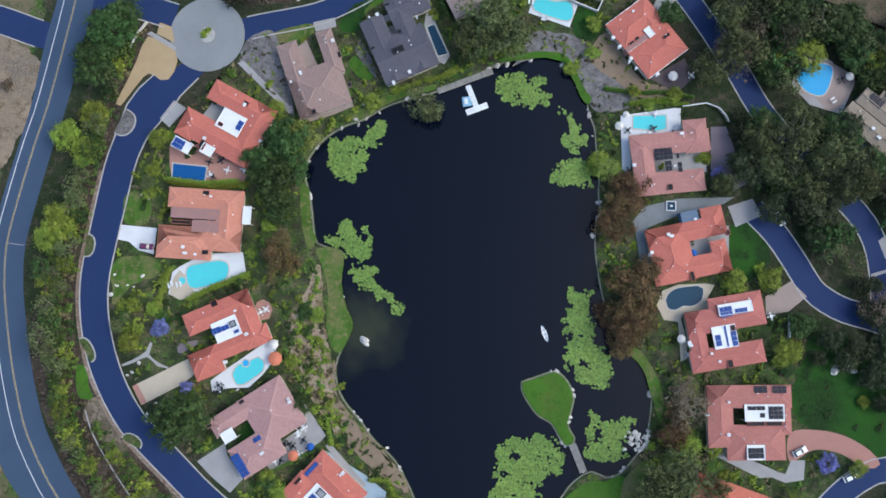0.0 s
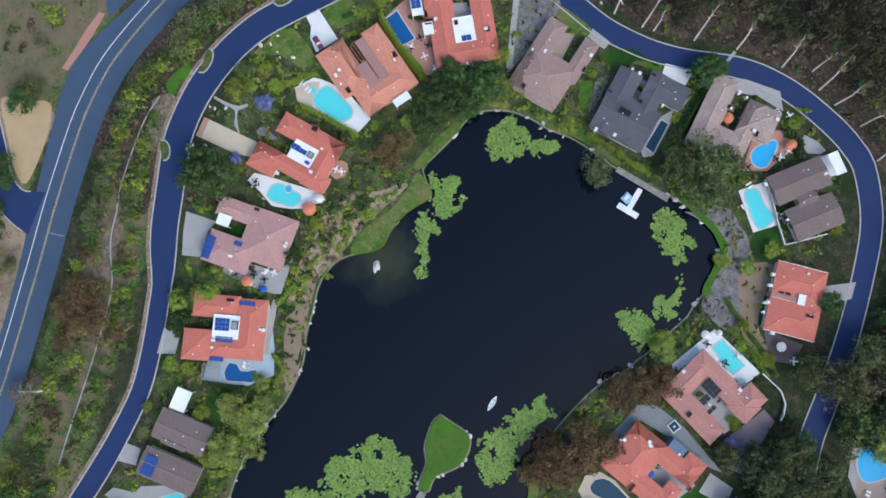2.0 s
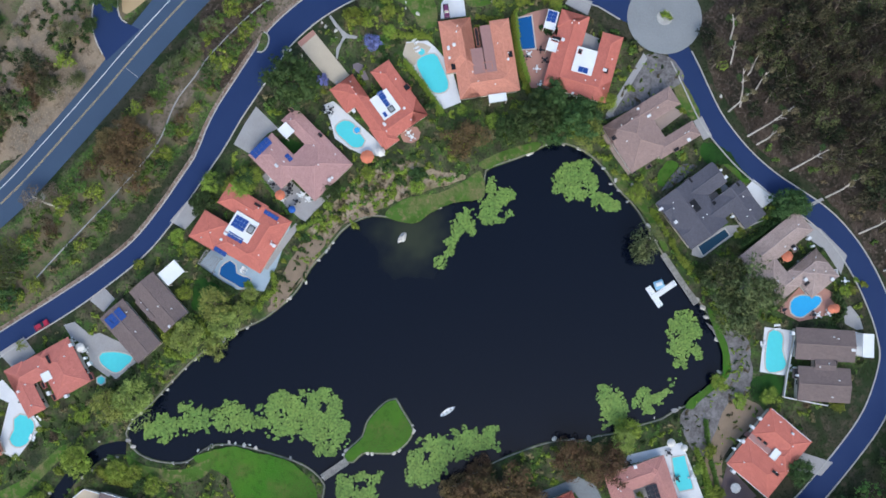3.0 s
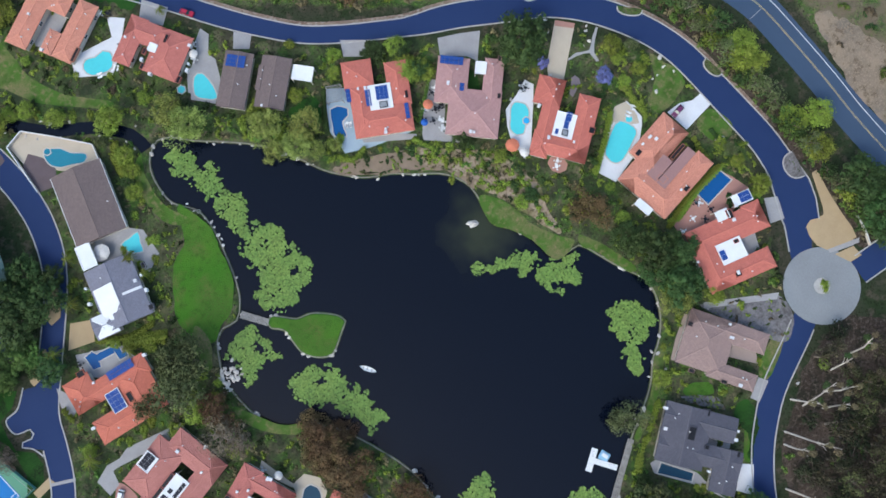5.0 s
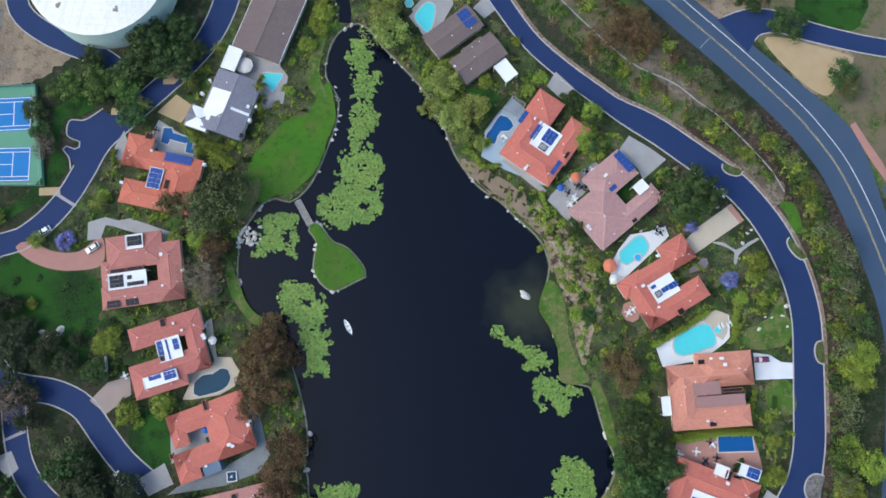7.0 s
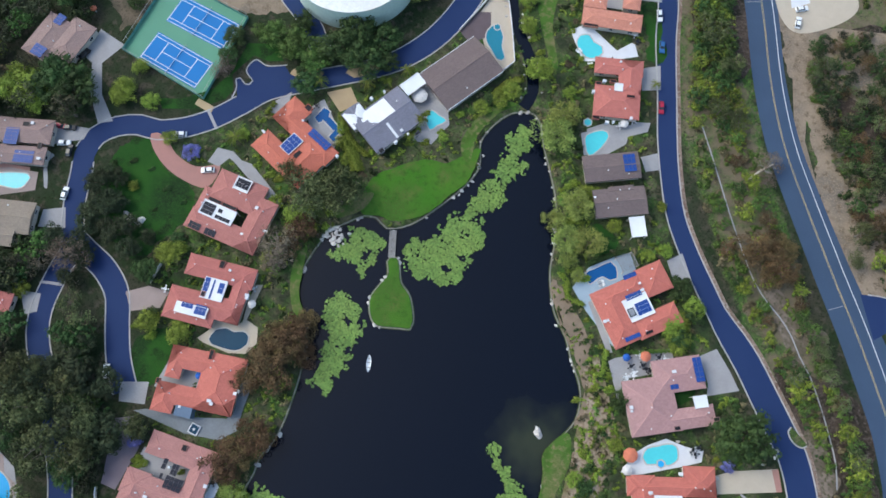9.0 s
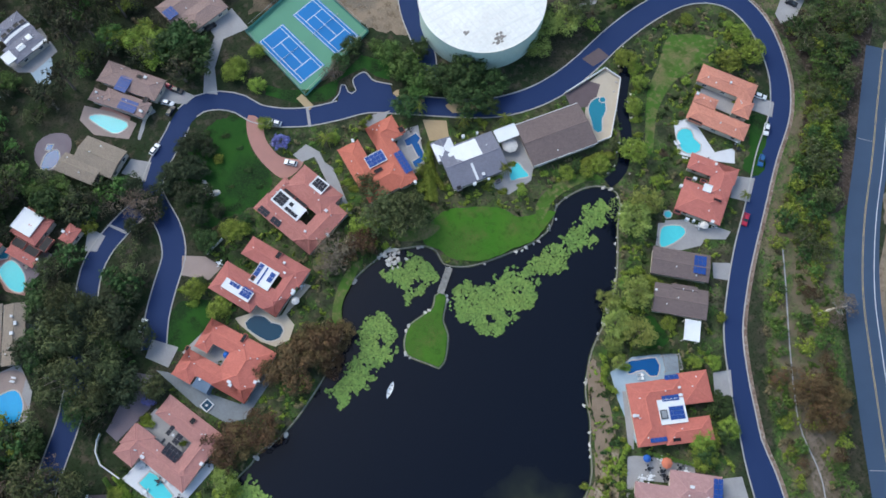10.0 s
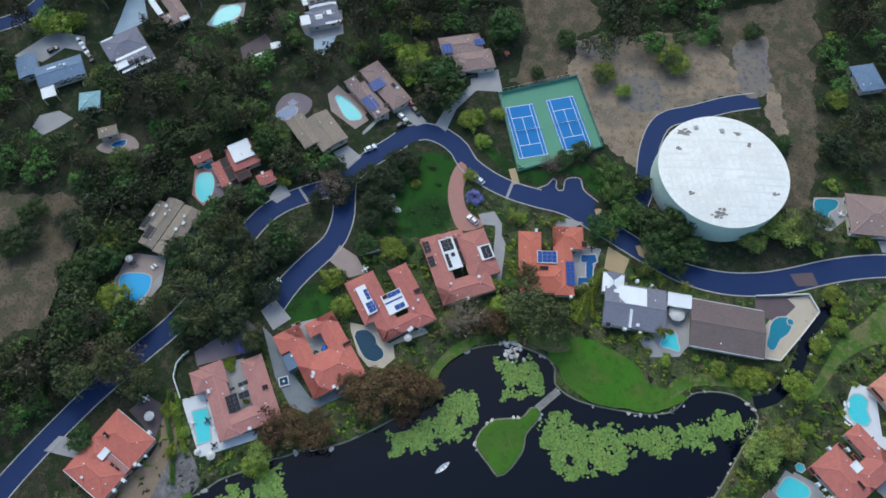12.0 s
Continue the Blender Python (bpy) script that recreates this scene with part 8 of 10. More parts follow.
lily_patch([(-47.8, 45.5), (-42.6, 48.1), (-37.2, 47.0), (-35.1, 40.2), (-37.5, 35.9), (-42.6, 33.1), (-47.4, 36.0), (-49.1, 40.5)])
lily_patch([(-36.8, 52.2), (-31.7, 55.0), (-31.0, 51.3), (-34.7, 45.9), (-37.6, 46.3), (-39.2, 49.9)])
lily_patch([(1.0, 74.8), (4.7, 77.2), (13.8, 78.8), (17.1, 76.1), (19.8, 72.4), (13.9, 67.5), (8.2, 67.9), (4.1, 70.0)])
lily_patch([(22.6, 70.8), (25.3, 69.6), (28.6, 66.3), (30.7, 61.8), (32.9, 61.8), (33.5, 58.1), (30.1, 55.2), (26.6, 58.4), (26.9, 63.0), (23.6, 67.2)])
lily_patch([(25.4, 49.1), (28.4, 53.0), (34.7, 54.5), (39.2, 51.6), (38.9, 45.5), (34.3, 45.4), (29.6, 43.8), (24.1, 44.7)])
lily_patch([(-44.6, 14.6), (-40.6, 18.1), (-37.1, 21.4), (-33.8, 17.8), (-31.5, 19.2), (-29.6, 11.5), (-31.1, 7.6), (-26.8, 6.1), (-25.3, 0.5), (-29.6, -0.3), (-33.6, 3.0), (-33.5, 8.6), (-38.8, 11.0)])
lily_patch([(-25.2, 1.8), (-20.6, 0.8), (-16.9, -3.1), (-14.8, -6.4), (-17.2, -7.2), (-20.4, -4.1), (-24.3, -0.8)])
lily_patch([(34.7, 9.9), (38.0, 12.0), (42.4, 11.7), (42.4, 4.9), (46.9, 2.1), (43.2, -2.7), (37.6, -2.3), (36.2, 2.9)])
lily_patch([(36.4, -11.2), (39.2, -3.8), (43.8, -1.2), (49.5, -5.2), (53.4, -12.1), (53.0, -17.5), (48.2, -17.0), (42.0, -14.2)])
lily_patch([(48.2, -27.7), (51.5, -26.2), (57.0, -26.9), (61.7, -24.5), (63.1, -29.0), (60.2, -32.2), (62.0, -35.4), (57.2, -38.9), (51.0, -39.5), (48.9, -34.3)])
lily_patch([(42.5, -40.1), (41.8, -46.1), (36.6, -51.1), (37.0, -57.4), (33.6, -65.2), (32.8, -77.3), (33.9, -87.4), (36.0, -94.6), (36.2, -99.6), (32.7, -99.9), (28.5, -96.5), (28.4, -89.0), (24.9, -86.8), (26.8, -80.2), (25.4, -71.3), (28.3, -64.2), (22.0, -57.3), (22.3, -46.5), (21.7, -42.3), (26.4, -37.9), (31.2, -36.7), (35.5, -35.0)])


# ---- bridge, dock, boat, boulders ----
def along(a, b):
    a, b = Vector((*a, 0)), Vector((*b, 0))
    d = b - a
    return a, d.length, math.atan2(d.y, d.x)


def plank_deck(name, label, category, a, b, width, z, planks, material=TIMBER, rail=False):
    p, length, ang = along(a, b)
    t = thing(name, Matrix.Translation((p.x, p.y, z)) @ Matrix.Rotation(ang, 4, "Z"), label, category)
    step = length / planks
    me = unit_mesh("plank", box_bm(0.02, -width / 2, -0.08, step - 0.02, width / 2, 0.0, bevel=0.012), material)
    for i in range(planks):
        linked("plank", me, t, Matrix.Translation((i * step, 0, 0.004 * (i % 3))))
    for s in (-1, 1):
        part("beam", box_bm(0, s * width * 0.35 - 0.1, -0.35, length, s * width * 0.35 + 0.1, -0.08), material, t)
        for k in range(3):
            x = length * (0.1 + 0.4 * k)
            bm = bmesh.new()
            bmesh.ops.create_cone(bm, cap_ends=True, segments=8, radius1=0.13, radius2=0.13, depth=z + 2.0, matrix=Matrix.Translation((x, s * width * 0.42, -(z + 2.0) / 2 - 0.08)))
            part("pile", bm, material, t)
        if rail:
            part("rail", box_bm(0, s * width * 0.5 - 0.05, 0.9, length, s * width * 0.5 + 0.05, 1.0), material, t)
            for k in range(5):
                x = length * (0.02 + 0.235 * k)
                part("baluster", box_bm(x - 0.05, s * width * 0.5 - 0.05, 0, x + 0.05, s * width * 0.5 + 0.05, 0.9), material, t)
    return t


plank_deck("footbridge", "grey weathered timber footbridge to the islet", "bridge", BRIDGE[0], BRIDGE[1], 2.2, 0.9, 18, rail=True)
plank_deck("boardwalk", "grey timber boardwalk along the shore", "boardwalk", QUAY[0], QUAY[1], 2.0, 0.7, 40)
plank_deck("jetty", "pale timber jetty reaching into the lake", "jetty", PIER[0], PIER[1], 1.8, 0.6, 18, WHITE)
plank_deck("landing_stage", "pale timber cross platform of the jetty", "jetty", PIER[2], PIER[3], 2.0, 0.56, 14, WHITE)
tb = thing("pedal_boat", Matrix.Translation((*RAFT[0], 0.0)) @ Matrix.Rotation(0.3, 4, "Z"), "light blue pedal boat moored at the jetty", "boat")
part("hull", box_bm(-1.5, -1.6, -0.1, 1.5, 1.6, 0.45, bevel=0.2), mat("pale_blue_gelcoat", (0.3, 0.55, 0.75), None, 0.3), tb)
part("seat", box_bm(-0.9, -1.0, 0.45, 0.3, 1.0, 0.75, bevel=0.1), WHITE, tb)


def canoe(x, y, ang, length=5.6, beam=1.5):
    t = thing("rowing_boat", Matrix.Translation((x, y, 0.0)) @ Matrix.Rotation(ang, 4, "Z"), "white rowing boat adrift on the lake", "boat")
    bm = bmesh.new()
    rows = []
    for i in range(11):
        u = i / 10 * 2 - 1
        half = beam / 2 * (1 - abs(u) ** 2.4) + 0.03
        rows.append([bm.verts.new((u * length / 2, s * half * k, z)) for s, k, z in ((-1, 0.55, -0.15), (-1, 1.0, 0.42), (-1, 0.86, 0.42), (-1, 0.5, 0.05), (1, 0.5, 0.05), (1, 0.86, 0.42), (1, 1.0, 0.42), (1, 0.55, -0.15))])
    for a, b in zip(rows, rows[1:]):
        for j in range(8):
            bm.faces.new((a[j], a[(j + 1) % 8], b[(j + 1) % 8], b[j]))
    bm.faces.new(rows[0])
    bm.faces.new(rows[-1][::-1])
    part("hull", bm, WHITE, t)
    for u in (-0.45, 0.1, 0.55):
        part("thwart", box_bm(u * length / 2 - 0.13, -beam * 0.4, 0.24, u * length / 2 + 0.13, beam * 0.4, 0.29), TIMBER, t)


canoe(RAFT[2][0], RAFT[2][1], radians(-60))


def rock_mesh(seed):
    rng = random.Random(seed)
    bm = bmesh.new()
    bmesh.ops.create_icosphere(bm, subdivisions=2, radius=0.5)
    for v in bm.verts:
        k = 1 + 0.55 * noise.noise(v.co * 2.2 + Vector((seed * 7.1, 0, 0)))
        v.co = Vector((v.co.x * k * 1.15, v.co.y * k * 0.9, v.co.z * k * 0.7))
    return unit_mesh("boulder", bm, ROCK)


ROCKS = [rock_mesh(i) for i in range(6)]
ROCK_RNG = random.Random(21)


def boulder(x, y, size, z=0.1, group="shore boulders"):
    ob = new("boulder", ROCK_RNG.choice(ROCKS))
    ob.matrix_basis = Matrix.Translation((x, y, z)) @ Matrix.Rotation(ROCK_RNG.uniform(0, 6.28), 4, "Z") @ Matrix.Diagonal((size, size * ROCK_RNG.uniform(0.7, 1.0), size * 0.8, 1))
    tagged(ob, "pale grey rounded boulder at the water's edge", "boulder", group)


boulder(RAFT[1][0], RAFT[1][1], 3.4)
for i in range(0, len(SHORE_LINE)):
    if ROCK_RNG.random() < 0.42:
        q = SHORE_LINE[i] + np.array((ROCK_RNG.uniform(-0.9, 0.9), ROCK_RNG.uniform(-0.9, 0.9)))
        boulder(q[0], q[1], ROCK_RNG.choice((0.7, 0.9, 1.2, 1.6, 2.1)), 0.2)
for i in range(0, len(ISLET_LINE)):
    if ROCK_RNG.random() < 0.35:
        boulder(*ISLET_LINE[i], ROCK_RNG.uniform(0.6, 1.5), 0.15)
stream_line = [ln_ for ln_, wd in ROADS if wd == 4.0][0]
for p, q in zip(stream_line, normals_of(stream_line)):
    for side in (-1, 1):
        if ROCK_RNG.random() < 0.55:
            u = p + q * side * ROCK_RNG.uniform(1.9, 3.2)
            boulder(u[0], u[1], ROCK_RNG.uniform(0.5, 1.3), GZ, "stream boulders")
car('white', CAR_WHITE, 113.9, -25.4, 37)
car('white', CAR_WHITE, 130.2, -30.2, 36)
car('white', CAR_WHITE, 97.7, 45.5, -55)
car('white', CAR_WHITE, 124.2, 69.6, 53)
car('white', CAR_WHITE, 27.3, -170.5, -151)
car('white', CAR_WHITE, 16.8, -162.4, 124)
car('white', CAR_WHITE, 161.4, -5.1, -145)
car('white', CAR_WHITE, 148.8, 8.5, -67)
car('white', CAR_WHITE, 214.5, 121.5, -150)
car('white', CAR_WHITE, 209.6, 118.8, -150)
car('dark', CAR_DARK, 205.2, 116.4, -150)
car('white', CAR_WHITE, 123.2, 69.1, -55)
car('plum', CAR_PLUM, -100.0, 0.8, 5)
car('red', CAR_RED, -1.7, -131.8, 118)
car('red', CAR_RED, 166.5, -9.2, -158)
car('blue', CAR_BLUE, 9.8, -152.1, 119)
car('dark', CAR_DARK, 178.3, -34.7, -89)
car('dark', CAR_DARK, 158.0, -4.1, -65)
car('dark', CAR_DARK, 211.2, 131.6, -60)
car('dark', CAR_DARK, 163.6, -10.5, -149)
digger(-23.0, -206.0, 124)
umbrella('orange', UMBRELLA_ORANGE, -51.9, -26.6, 2.3)
umbrella('orange', UMBRELLA_ORANGE, -4.3, 112.7, 1.5)
umbrella('orange', UMBRELLA_ORANGE, 2.4, 120.7, 1.5)
umbrella('orange', UMBRELLA_ORANGE, -40.5, -54.9, 1.7)
umbrella('white', UMBRELLA_WHITE, -53.3, -22.3, 1.6)
umbrella('white', UMBRELLA_WHITE, 69.5, -88.2, 2.8)
umbrella('white', UMBRELLA_WHITE, 56.9, 85.1, 1.6)
umbrella('white', UMBRELLA_WHITE, 42.4, 65.9, 1.4)
umbrella('blue', BLUE_CLOTH, -35.7, -51.2, 1.2)
nub('kerbed planted bulb at the street edge', -117.6, 39.5, 4.8, 4.4, True)
nub('kerbed planted bulb at the street edge', -120.8, -2.4, 2.7, 3.6)
nub('kerbed planted bulb at the street edge', -112.9, -35.5, 2.5, 4.2)
nub('kerbed planted bulb at the street edge', -92.4, -62.1, 2.6, 3.4)
drain([(-108.6, -53.5), (-105.0, -59.8), (-100.5, -65.1), (-95.9, -70.0), (-91.2, -74.6), (-86.5, -78.9), (-80.8, -82.7), (-75.2, -87.3), (-69.7, -90.3), (-65.0, -92.1), (-57.2, -96.2), (-44.0, -107.8), (-33.4, -118.0), (-25.3, -126.0), (-16.7, -134.1)])
wall_run([(72.9, -117.2), (72.0, -126.6), (71.2, -135.7), (64.5, -137.0), (57.3, -128.1), (49.7, -118.0), (52.0, -110.7), (54.8, -101.1), (57.8, -90.5)])
hedge([(60.6, 75.9), (69.4, 78.2), (74.6, 76.9), (77.2, 73.9)], 0.8, 1.1, "shrub")
wall_run([(-115.7, 73.7), (-118.0, 69.0), (-119.3, 63.7)])
wall_run([(9.1, 108.1), (23.1, 104.2), (29.7, 102.7), (33.0, 116.8)])
wall_run([(74.1, -96.5), (67.3, -95.0), (60.3, -91.5)])
wall_run([(104.8, 16.1), (105.9, 8.4)])
hedge([(-97.1, 22.8), (-90.0, 23.0), (-80.8, 23.9), (-72.0, 26.6)])
hedge([(-83.2, -13.3), (-76.0, -8.0), (-66.1, -2.0)])
hedge([(36.4, 77.7), (47.6, 78.4), (55.3, 79.8), (64.4, 79.8)], 1.6, 1.6, "shrub")
hedge([(45.1, 74.1), (51.3, 76.2), (59.3, 78.3)])
hedge([(110.3, -53.8), (110.5, -57.7)])
hedge([(88.8, -67.5), (80.6, -62.0), (72.3, -60.3)])
FENCE = [(168.2, -43.7), (173.1, -76.2), (138.8, -79.0), (132.0, -45.1)]
FALLS = [(68.3, -32.3), (62.9, -31.5), (72.9, -33.2)]
LAWN_STONES = [(121.6, 1.4), (125.7, 2.7)]
umbrella('orange', UMBRELLA_ORANGE, -14.8, 106.6, 1.9)
umbrella('orange', UMBRELLA_ORANGE, 2.5, 119.6, 1.4)
umbrella('white', UMBRELLA_WHITE, 72.3, 2.3, 1.4)
umbrella('blue', BLUE_CLOTH, 71.9, 29.6, 1.2)
umbrella('orange', UMBRELLA_ORANGE, 186.9, -50.1, 1.2)
terrace_set('dark', -68.3, -38.2, 20)
terrace_set('dark', -44.3, -57.3, 67)
terrace_set('dark', -42.8, -52.0, 114)
terrace_set('dark', -36.1, -52.3, 161)
terrace_set('dark', -44.2, 59.7, 28)
terrace_set('dark', 4.2, 114.4, 75)
terrace_set('white', -40.6, -47.8, 20)
terrace_set('white', -39.3, -45.9, 67)
terrace_set('white', -59.6, -13.2, 114)
terrace_set('white', -6.2, 125.3, 161)
terrace_set('lounger', -68.1, -39.6, 20)
terrace_set('lounger', -16.7, -67.4, 67)
terrace_set('dark', 53.6, 67.4, 20)
terrace_set('dark', -85.7, 31.3, 67)
terrace_set('dark', -82.2, 32.4, 114)
terrace_set('dark', 96.8, 53.3, 161)
terrace_set('white', -84.5, 27.3, 20)
terrace_set('white', 53.7, 72.2, 67)
terrace_set('white', -70.7, 40.7, 114)
wall_run([(61.4, 76.0), (69.0, 78.5), (73.2, 77.7), (75.7, 75.7), (77.1, 73.7)])
hedge([(46.0, 74.3), (51.3, 76.1), (56.8, 76.5), (63.1, 77.1)], 1.5, 1.5, "light")
hedge([(-92.0, -23.0), (-79.5, -16.6), (-68.8, -9.8), (-68.3, -4.2)], 1.6, 1.8, "dark")
hedge([(-92.1, -17.2), (-92.4, -14.3), (-91.7, -10.6), (-91.6, -6.8)], 1.8, 1.6, "light")
hedge([(-82.2, -26.5), (-77.9, -28.9), (-76.4, -27.0)], 1.2, 1.3, "light")
hedge([(-17.9, -81.1), (-13.3, -75.7), (-10.3, -70.9)], 1.6, 1.8, "dark")
hedge([(-15.0, -58.0), (-10.3, -57.6), (-7.6, -61.3)], 1.8, 1.6, "light")
hedge([(-47.2, -61.8), (-42.5, -58.3), (-38.8, -55.4), (-34.8, -53.0)], 1.3, 1.4, "shrub")
hedge([(-29.6, -49.3), (-31.3, -45.1), (-32.1, -43.0)], 1.5, 1.2, "light")
hedge([(-18.1, 92.2), (-22.8, 99.8), (-26.7, 106.7), (-29.0, 110.3)], 2.4, 2.6, "dark")
hedge([(-21.0, 70.5), (-16.8, 72.2), (-13.2, 74.9), (-11.8, 76.4)], 2.0, 1.5, "light")
hedge([(-31.3, 64.6), (-26.7, 67.4), (-23.3, 69.3)], 1.6, 1.3, "light")
hedge([(-1.4, 121.9), (0.9, 123.5), (3.8, 123.7), (6.1, 121.8)], 2.6, 2.0, "dark")
hedge([(82.0, -60.3), (76.2, -57.1), (72.6, -54.7)], 3.2, 2.6, "light")
hedge([(48.5, -103.8), (47.7, -108.9), (44.7, -113.1)], 2.6, 2.0, "light")
hedge([(-97.6, 23.5), (-92.0, 23.7), (-85.6, 24.3), (-75.7, 26.6), (-73.6, 25.5)], 1.9, 1.7, "light")
hedge([(-96.6, 18.6), (-96.7, 15.7), (-97.7, 10.9)], 1.4, 1.2, "light")
hedge([(-93.3, -9.7), (-92.1, -6.7), (-90.7, -4.6)], 1.5, 1.3, "light")
hedge([(-103.8, 12.5), (-103.2, 19.8), (-101.5, 25.8)], 1.3, 1.2, "dark")
bush_at('light', -29.6, -49.2, 1.4)
bush_at('light', -33.7, -43.5, 1.5)
bush_at('light', -36.5, -40.0, 1.7)
bush_at('light', -40.3, -36.2, 1.8)
bush_at('light', -36.0, -34.4, 1.4)
bush_at('light', -29.5, -31.4, 1.5)
bush_at('light', -32.0, -37.3, 1.7)
bush_at('light', -50.5, 0.6, 1.8)
bush_at('light', -48.6, -6.6, 1.4)
bush_at('dark', -32.3, -42.0, 1.7)
bush_at('dark', -26.2, -47.3, 1.9)
bush_at('dark', -39.6, -37.3, 2.1)
bush_at('dark', -48.1, -19.0, 2.3)
bush_at('dark', -45.2, -8.4, 1.7)
bush_at('dark', -43.5, -16.4, 1.9)
bush_at('light', -3.8, -71.5, 1.9)
bush_at('light', -8.1, -66.7, 2.1)
bush_at('light', 0.6, -89.2, 2.3)
bush_at('light', 5.6, -87.7, 2.5)
bush_at('light', 9.7, -85.9, 1.9)
bush_at('light', 9.2, -91.3, 2.1)
bush_at('light', 1.4, -93.1, 2.3)
bush_at('light', 3.2, -79.7, 2.5)
bush_at('light', -11.6, -65.9, 1.9)
bush_at('light', -48.6, 50.7, 1.3)
bush_at('light', -44.0, 53.3, 1.4)
bush_at('light', -42.1, 56.6, 1.6)
bush_at('light', -71.5, 60.1, 1.7)
bush_at('light', -54.6, 67.9, 1.3)
bush_at('light', -63.4, 76.8, 1.4)
bush_at('dark', -58.5, 64.5, 1.1)
bush_at('dark', -59.8, 67.0, 1.2)
bush_at('dark', -57.6, 67.7, 1.4)
bush_at('dark', -37.1, 85.8, 1.5)
bush_at('dark', -35.8, 87.3, 1.1)
bush_at('dark', -36.7, 83.8, 1.2)
bush_at('dark', -33.2, 78.9, 1.4)
bush_at('light', -37.3, 86.8, 1.1)
bush_at('light', -33.7, 87.7, 1.2)
bush_at('light', -22.0, 91.8, 1.4)
bush_at('light', -23.5, 93.2, 1.5)
bush_at('light', -24.8, 95.5, 1.1)
bush_at('light', -6.2, 129.1, 1.2)
bush_at('light', -4.9, 126.8, 1.4)
bush_at('light', -4.6, 131.4, 1.5)
bush_at('light', 74.9, 24.8, 1.5)
bush_at('light', 72.0, 60.5, 1.7)
bush_at('light', 71.5, 61.8, 1.9)
bush_at('light', 93.9, 28.8, 2.1)
bush_at('light', 97.7, 27.7, 1.5)
bush_at('light', 100.2, 29.0, 1.7)
bush_at('light', 110.1, -50.7, 1.4)
bush_at('light', 108.6, -53.5, 1.5)
bush_at('light', 101.5, -36.8, 1.7)
bush_at('light', 96.3, -35.9, 1.8)
bush_at('light', 92.7, -36.4, 1.4)
bush_at('light', 85.2, -86.7, 1.5)
bush_at('light', 82.9, -87.2, 1.7)
bush_at('light', 58.9, -75.6, 1.8)
bush_at('light', 56.7, -81.8, 1.4)
bush_at('light', 43.2, -145.9, 1.4)
bush_at('light', 39.7, -139.9, 1.5)
bush_at('light', 44.5, -157.3, 1.7)
bush_at('light', 43.1, -153.8, 1.8)
bush_at('light', 31.3, -132.5, 1.4)
bush_at('light', 27.1, -131.9, 1.5)
bush_at('light', 21.9, -156.0, 1.7)
bush_at('light', 4.5, -125.1, 1.8)
bush_at('light', 95.8, -9.6, 1.7)
bush_at('light', 95.7, -36.4, 1.9)
bush_at('light', 92.4, -36.9, 2.1)
bush_at('light', 81.0, -60.4, 2.3)
bush_at('light', 76.8, -60.5, 1.7)
bush_at('light', 90.5, 16.3, 1.9)
terrace_set('white', -70.3, 42.5, 52)
terrace_set('white', -79.4, 29.7, -22)
terrace_set('white', -40.3, -48.8, 37)
terrace_set('white', 75.5, 3.6, -67)
terrace_set('white', 60.9, 68.7, 3)
terrace_set('white', -39.1, -46.2, -156)
terrace_set('white', 3.6, -122.2, -108)
terrace_set('white', -46.1, -57.9, 108)
terrace_set('white', 3.7, 119.2, 101)
terrace_set('white', 100.1, -158.5, -56)
terrace_set('dark', -81.5, 34.0, -34)
terrace_set('dark', -83.7, 26.7, -28)
terrace_set('dark', -67.2, -38.8, -38)
terrace_set('dark', -41.4, -52.3, 47)
terrace_set('dark', 45.6, 65.3, -55)
terrace_set('dark', -44.1, -52.1, -109)
terrace_set('dark', 18.1, -149.0, -172)
terrace_set('dark', 2.3, 104.9, 1)
terrace_set('dark', 62.0, 88.6, 45)
terrace_set('dark', 110.7, 93.5, -126)
terrace_set('dark', 139.5, 64.6, -166)
terrace_set('lounger', -67.1, -38.0, 56)
terrace_set('lounger', -87.4, -9.3, -64)
terrace_set('lounger', 50.9, 72.7, 10)
terrace_set('lounger', 51.6, 65.0, 10)
terrace_set('lounger', 27.8, -133.0, -145)
terrace_set('lounger', 20.7, 105.9, 141)
terrace_set('lounger', 7.7, 102.5, 93)
terrace_set('lounger', 109.2, 86.7, -140)
car('white', CAR_WHITE, -23.7, -193.0, -136)
car('white', CAR_WHITE, -25.2, -187.4, -71)
bush_at('light', -95.5, 73.3, 2.2)
dead_tree(-39.2, -126.2, -118, 7.4)
pergola(-20.0, -77.7, 58, 5.4, 5.2)
square_planter(63.2, 43.5, 8, 3.2)
square_planter(-9.0, 122.4, 8, 2.0)
bush_at('light', 58.6, 55.6, 1.3)
bush_at('light', 72.7, 60.3, 1.8)
bush_at('light', 76.6, 0.9, 1.6)
bush_at('light', -84.6, 51.1, 1.1)
bush_at('light', -90.1, 52.0, 1.5)
bush_at('light', 64.6, -84.7, 1.6)
bush_at('light', 63.7, -77.4, 1.8)
bush_at('light', 31.7, -162.4, 1.2)
bush_at('light', 31.4, -166.4, 1.4)
bush_at('dark', -87.5, 51.5, 1.5)
bush_at('dark', -91.4, 34.0, 1.7)
bush_at('dark', -92.9, 32.3, 1.5)
bush_at('dark', 79.6, 34.5, 1.1)
bush_at('dark', 71.7, 33.8, 0.9)
bush_at('dark', 67.9, -137.7, 1.2)
bush_at('dark', 72.1, 32.6, 0.7)
bush_at('dark', 89.4, 6.8, 0.8)
canopy('white canopy over a brown deck', 201.5, 42.2, -78)
canopy('white canopy over a brown deck', 196.5, 48.7, -75)
canopy('white canopy over a brown deck', 140.1, 109.8, -84)
canopy('white patio canopy beside a house', 223.3, 28.7, -79)
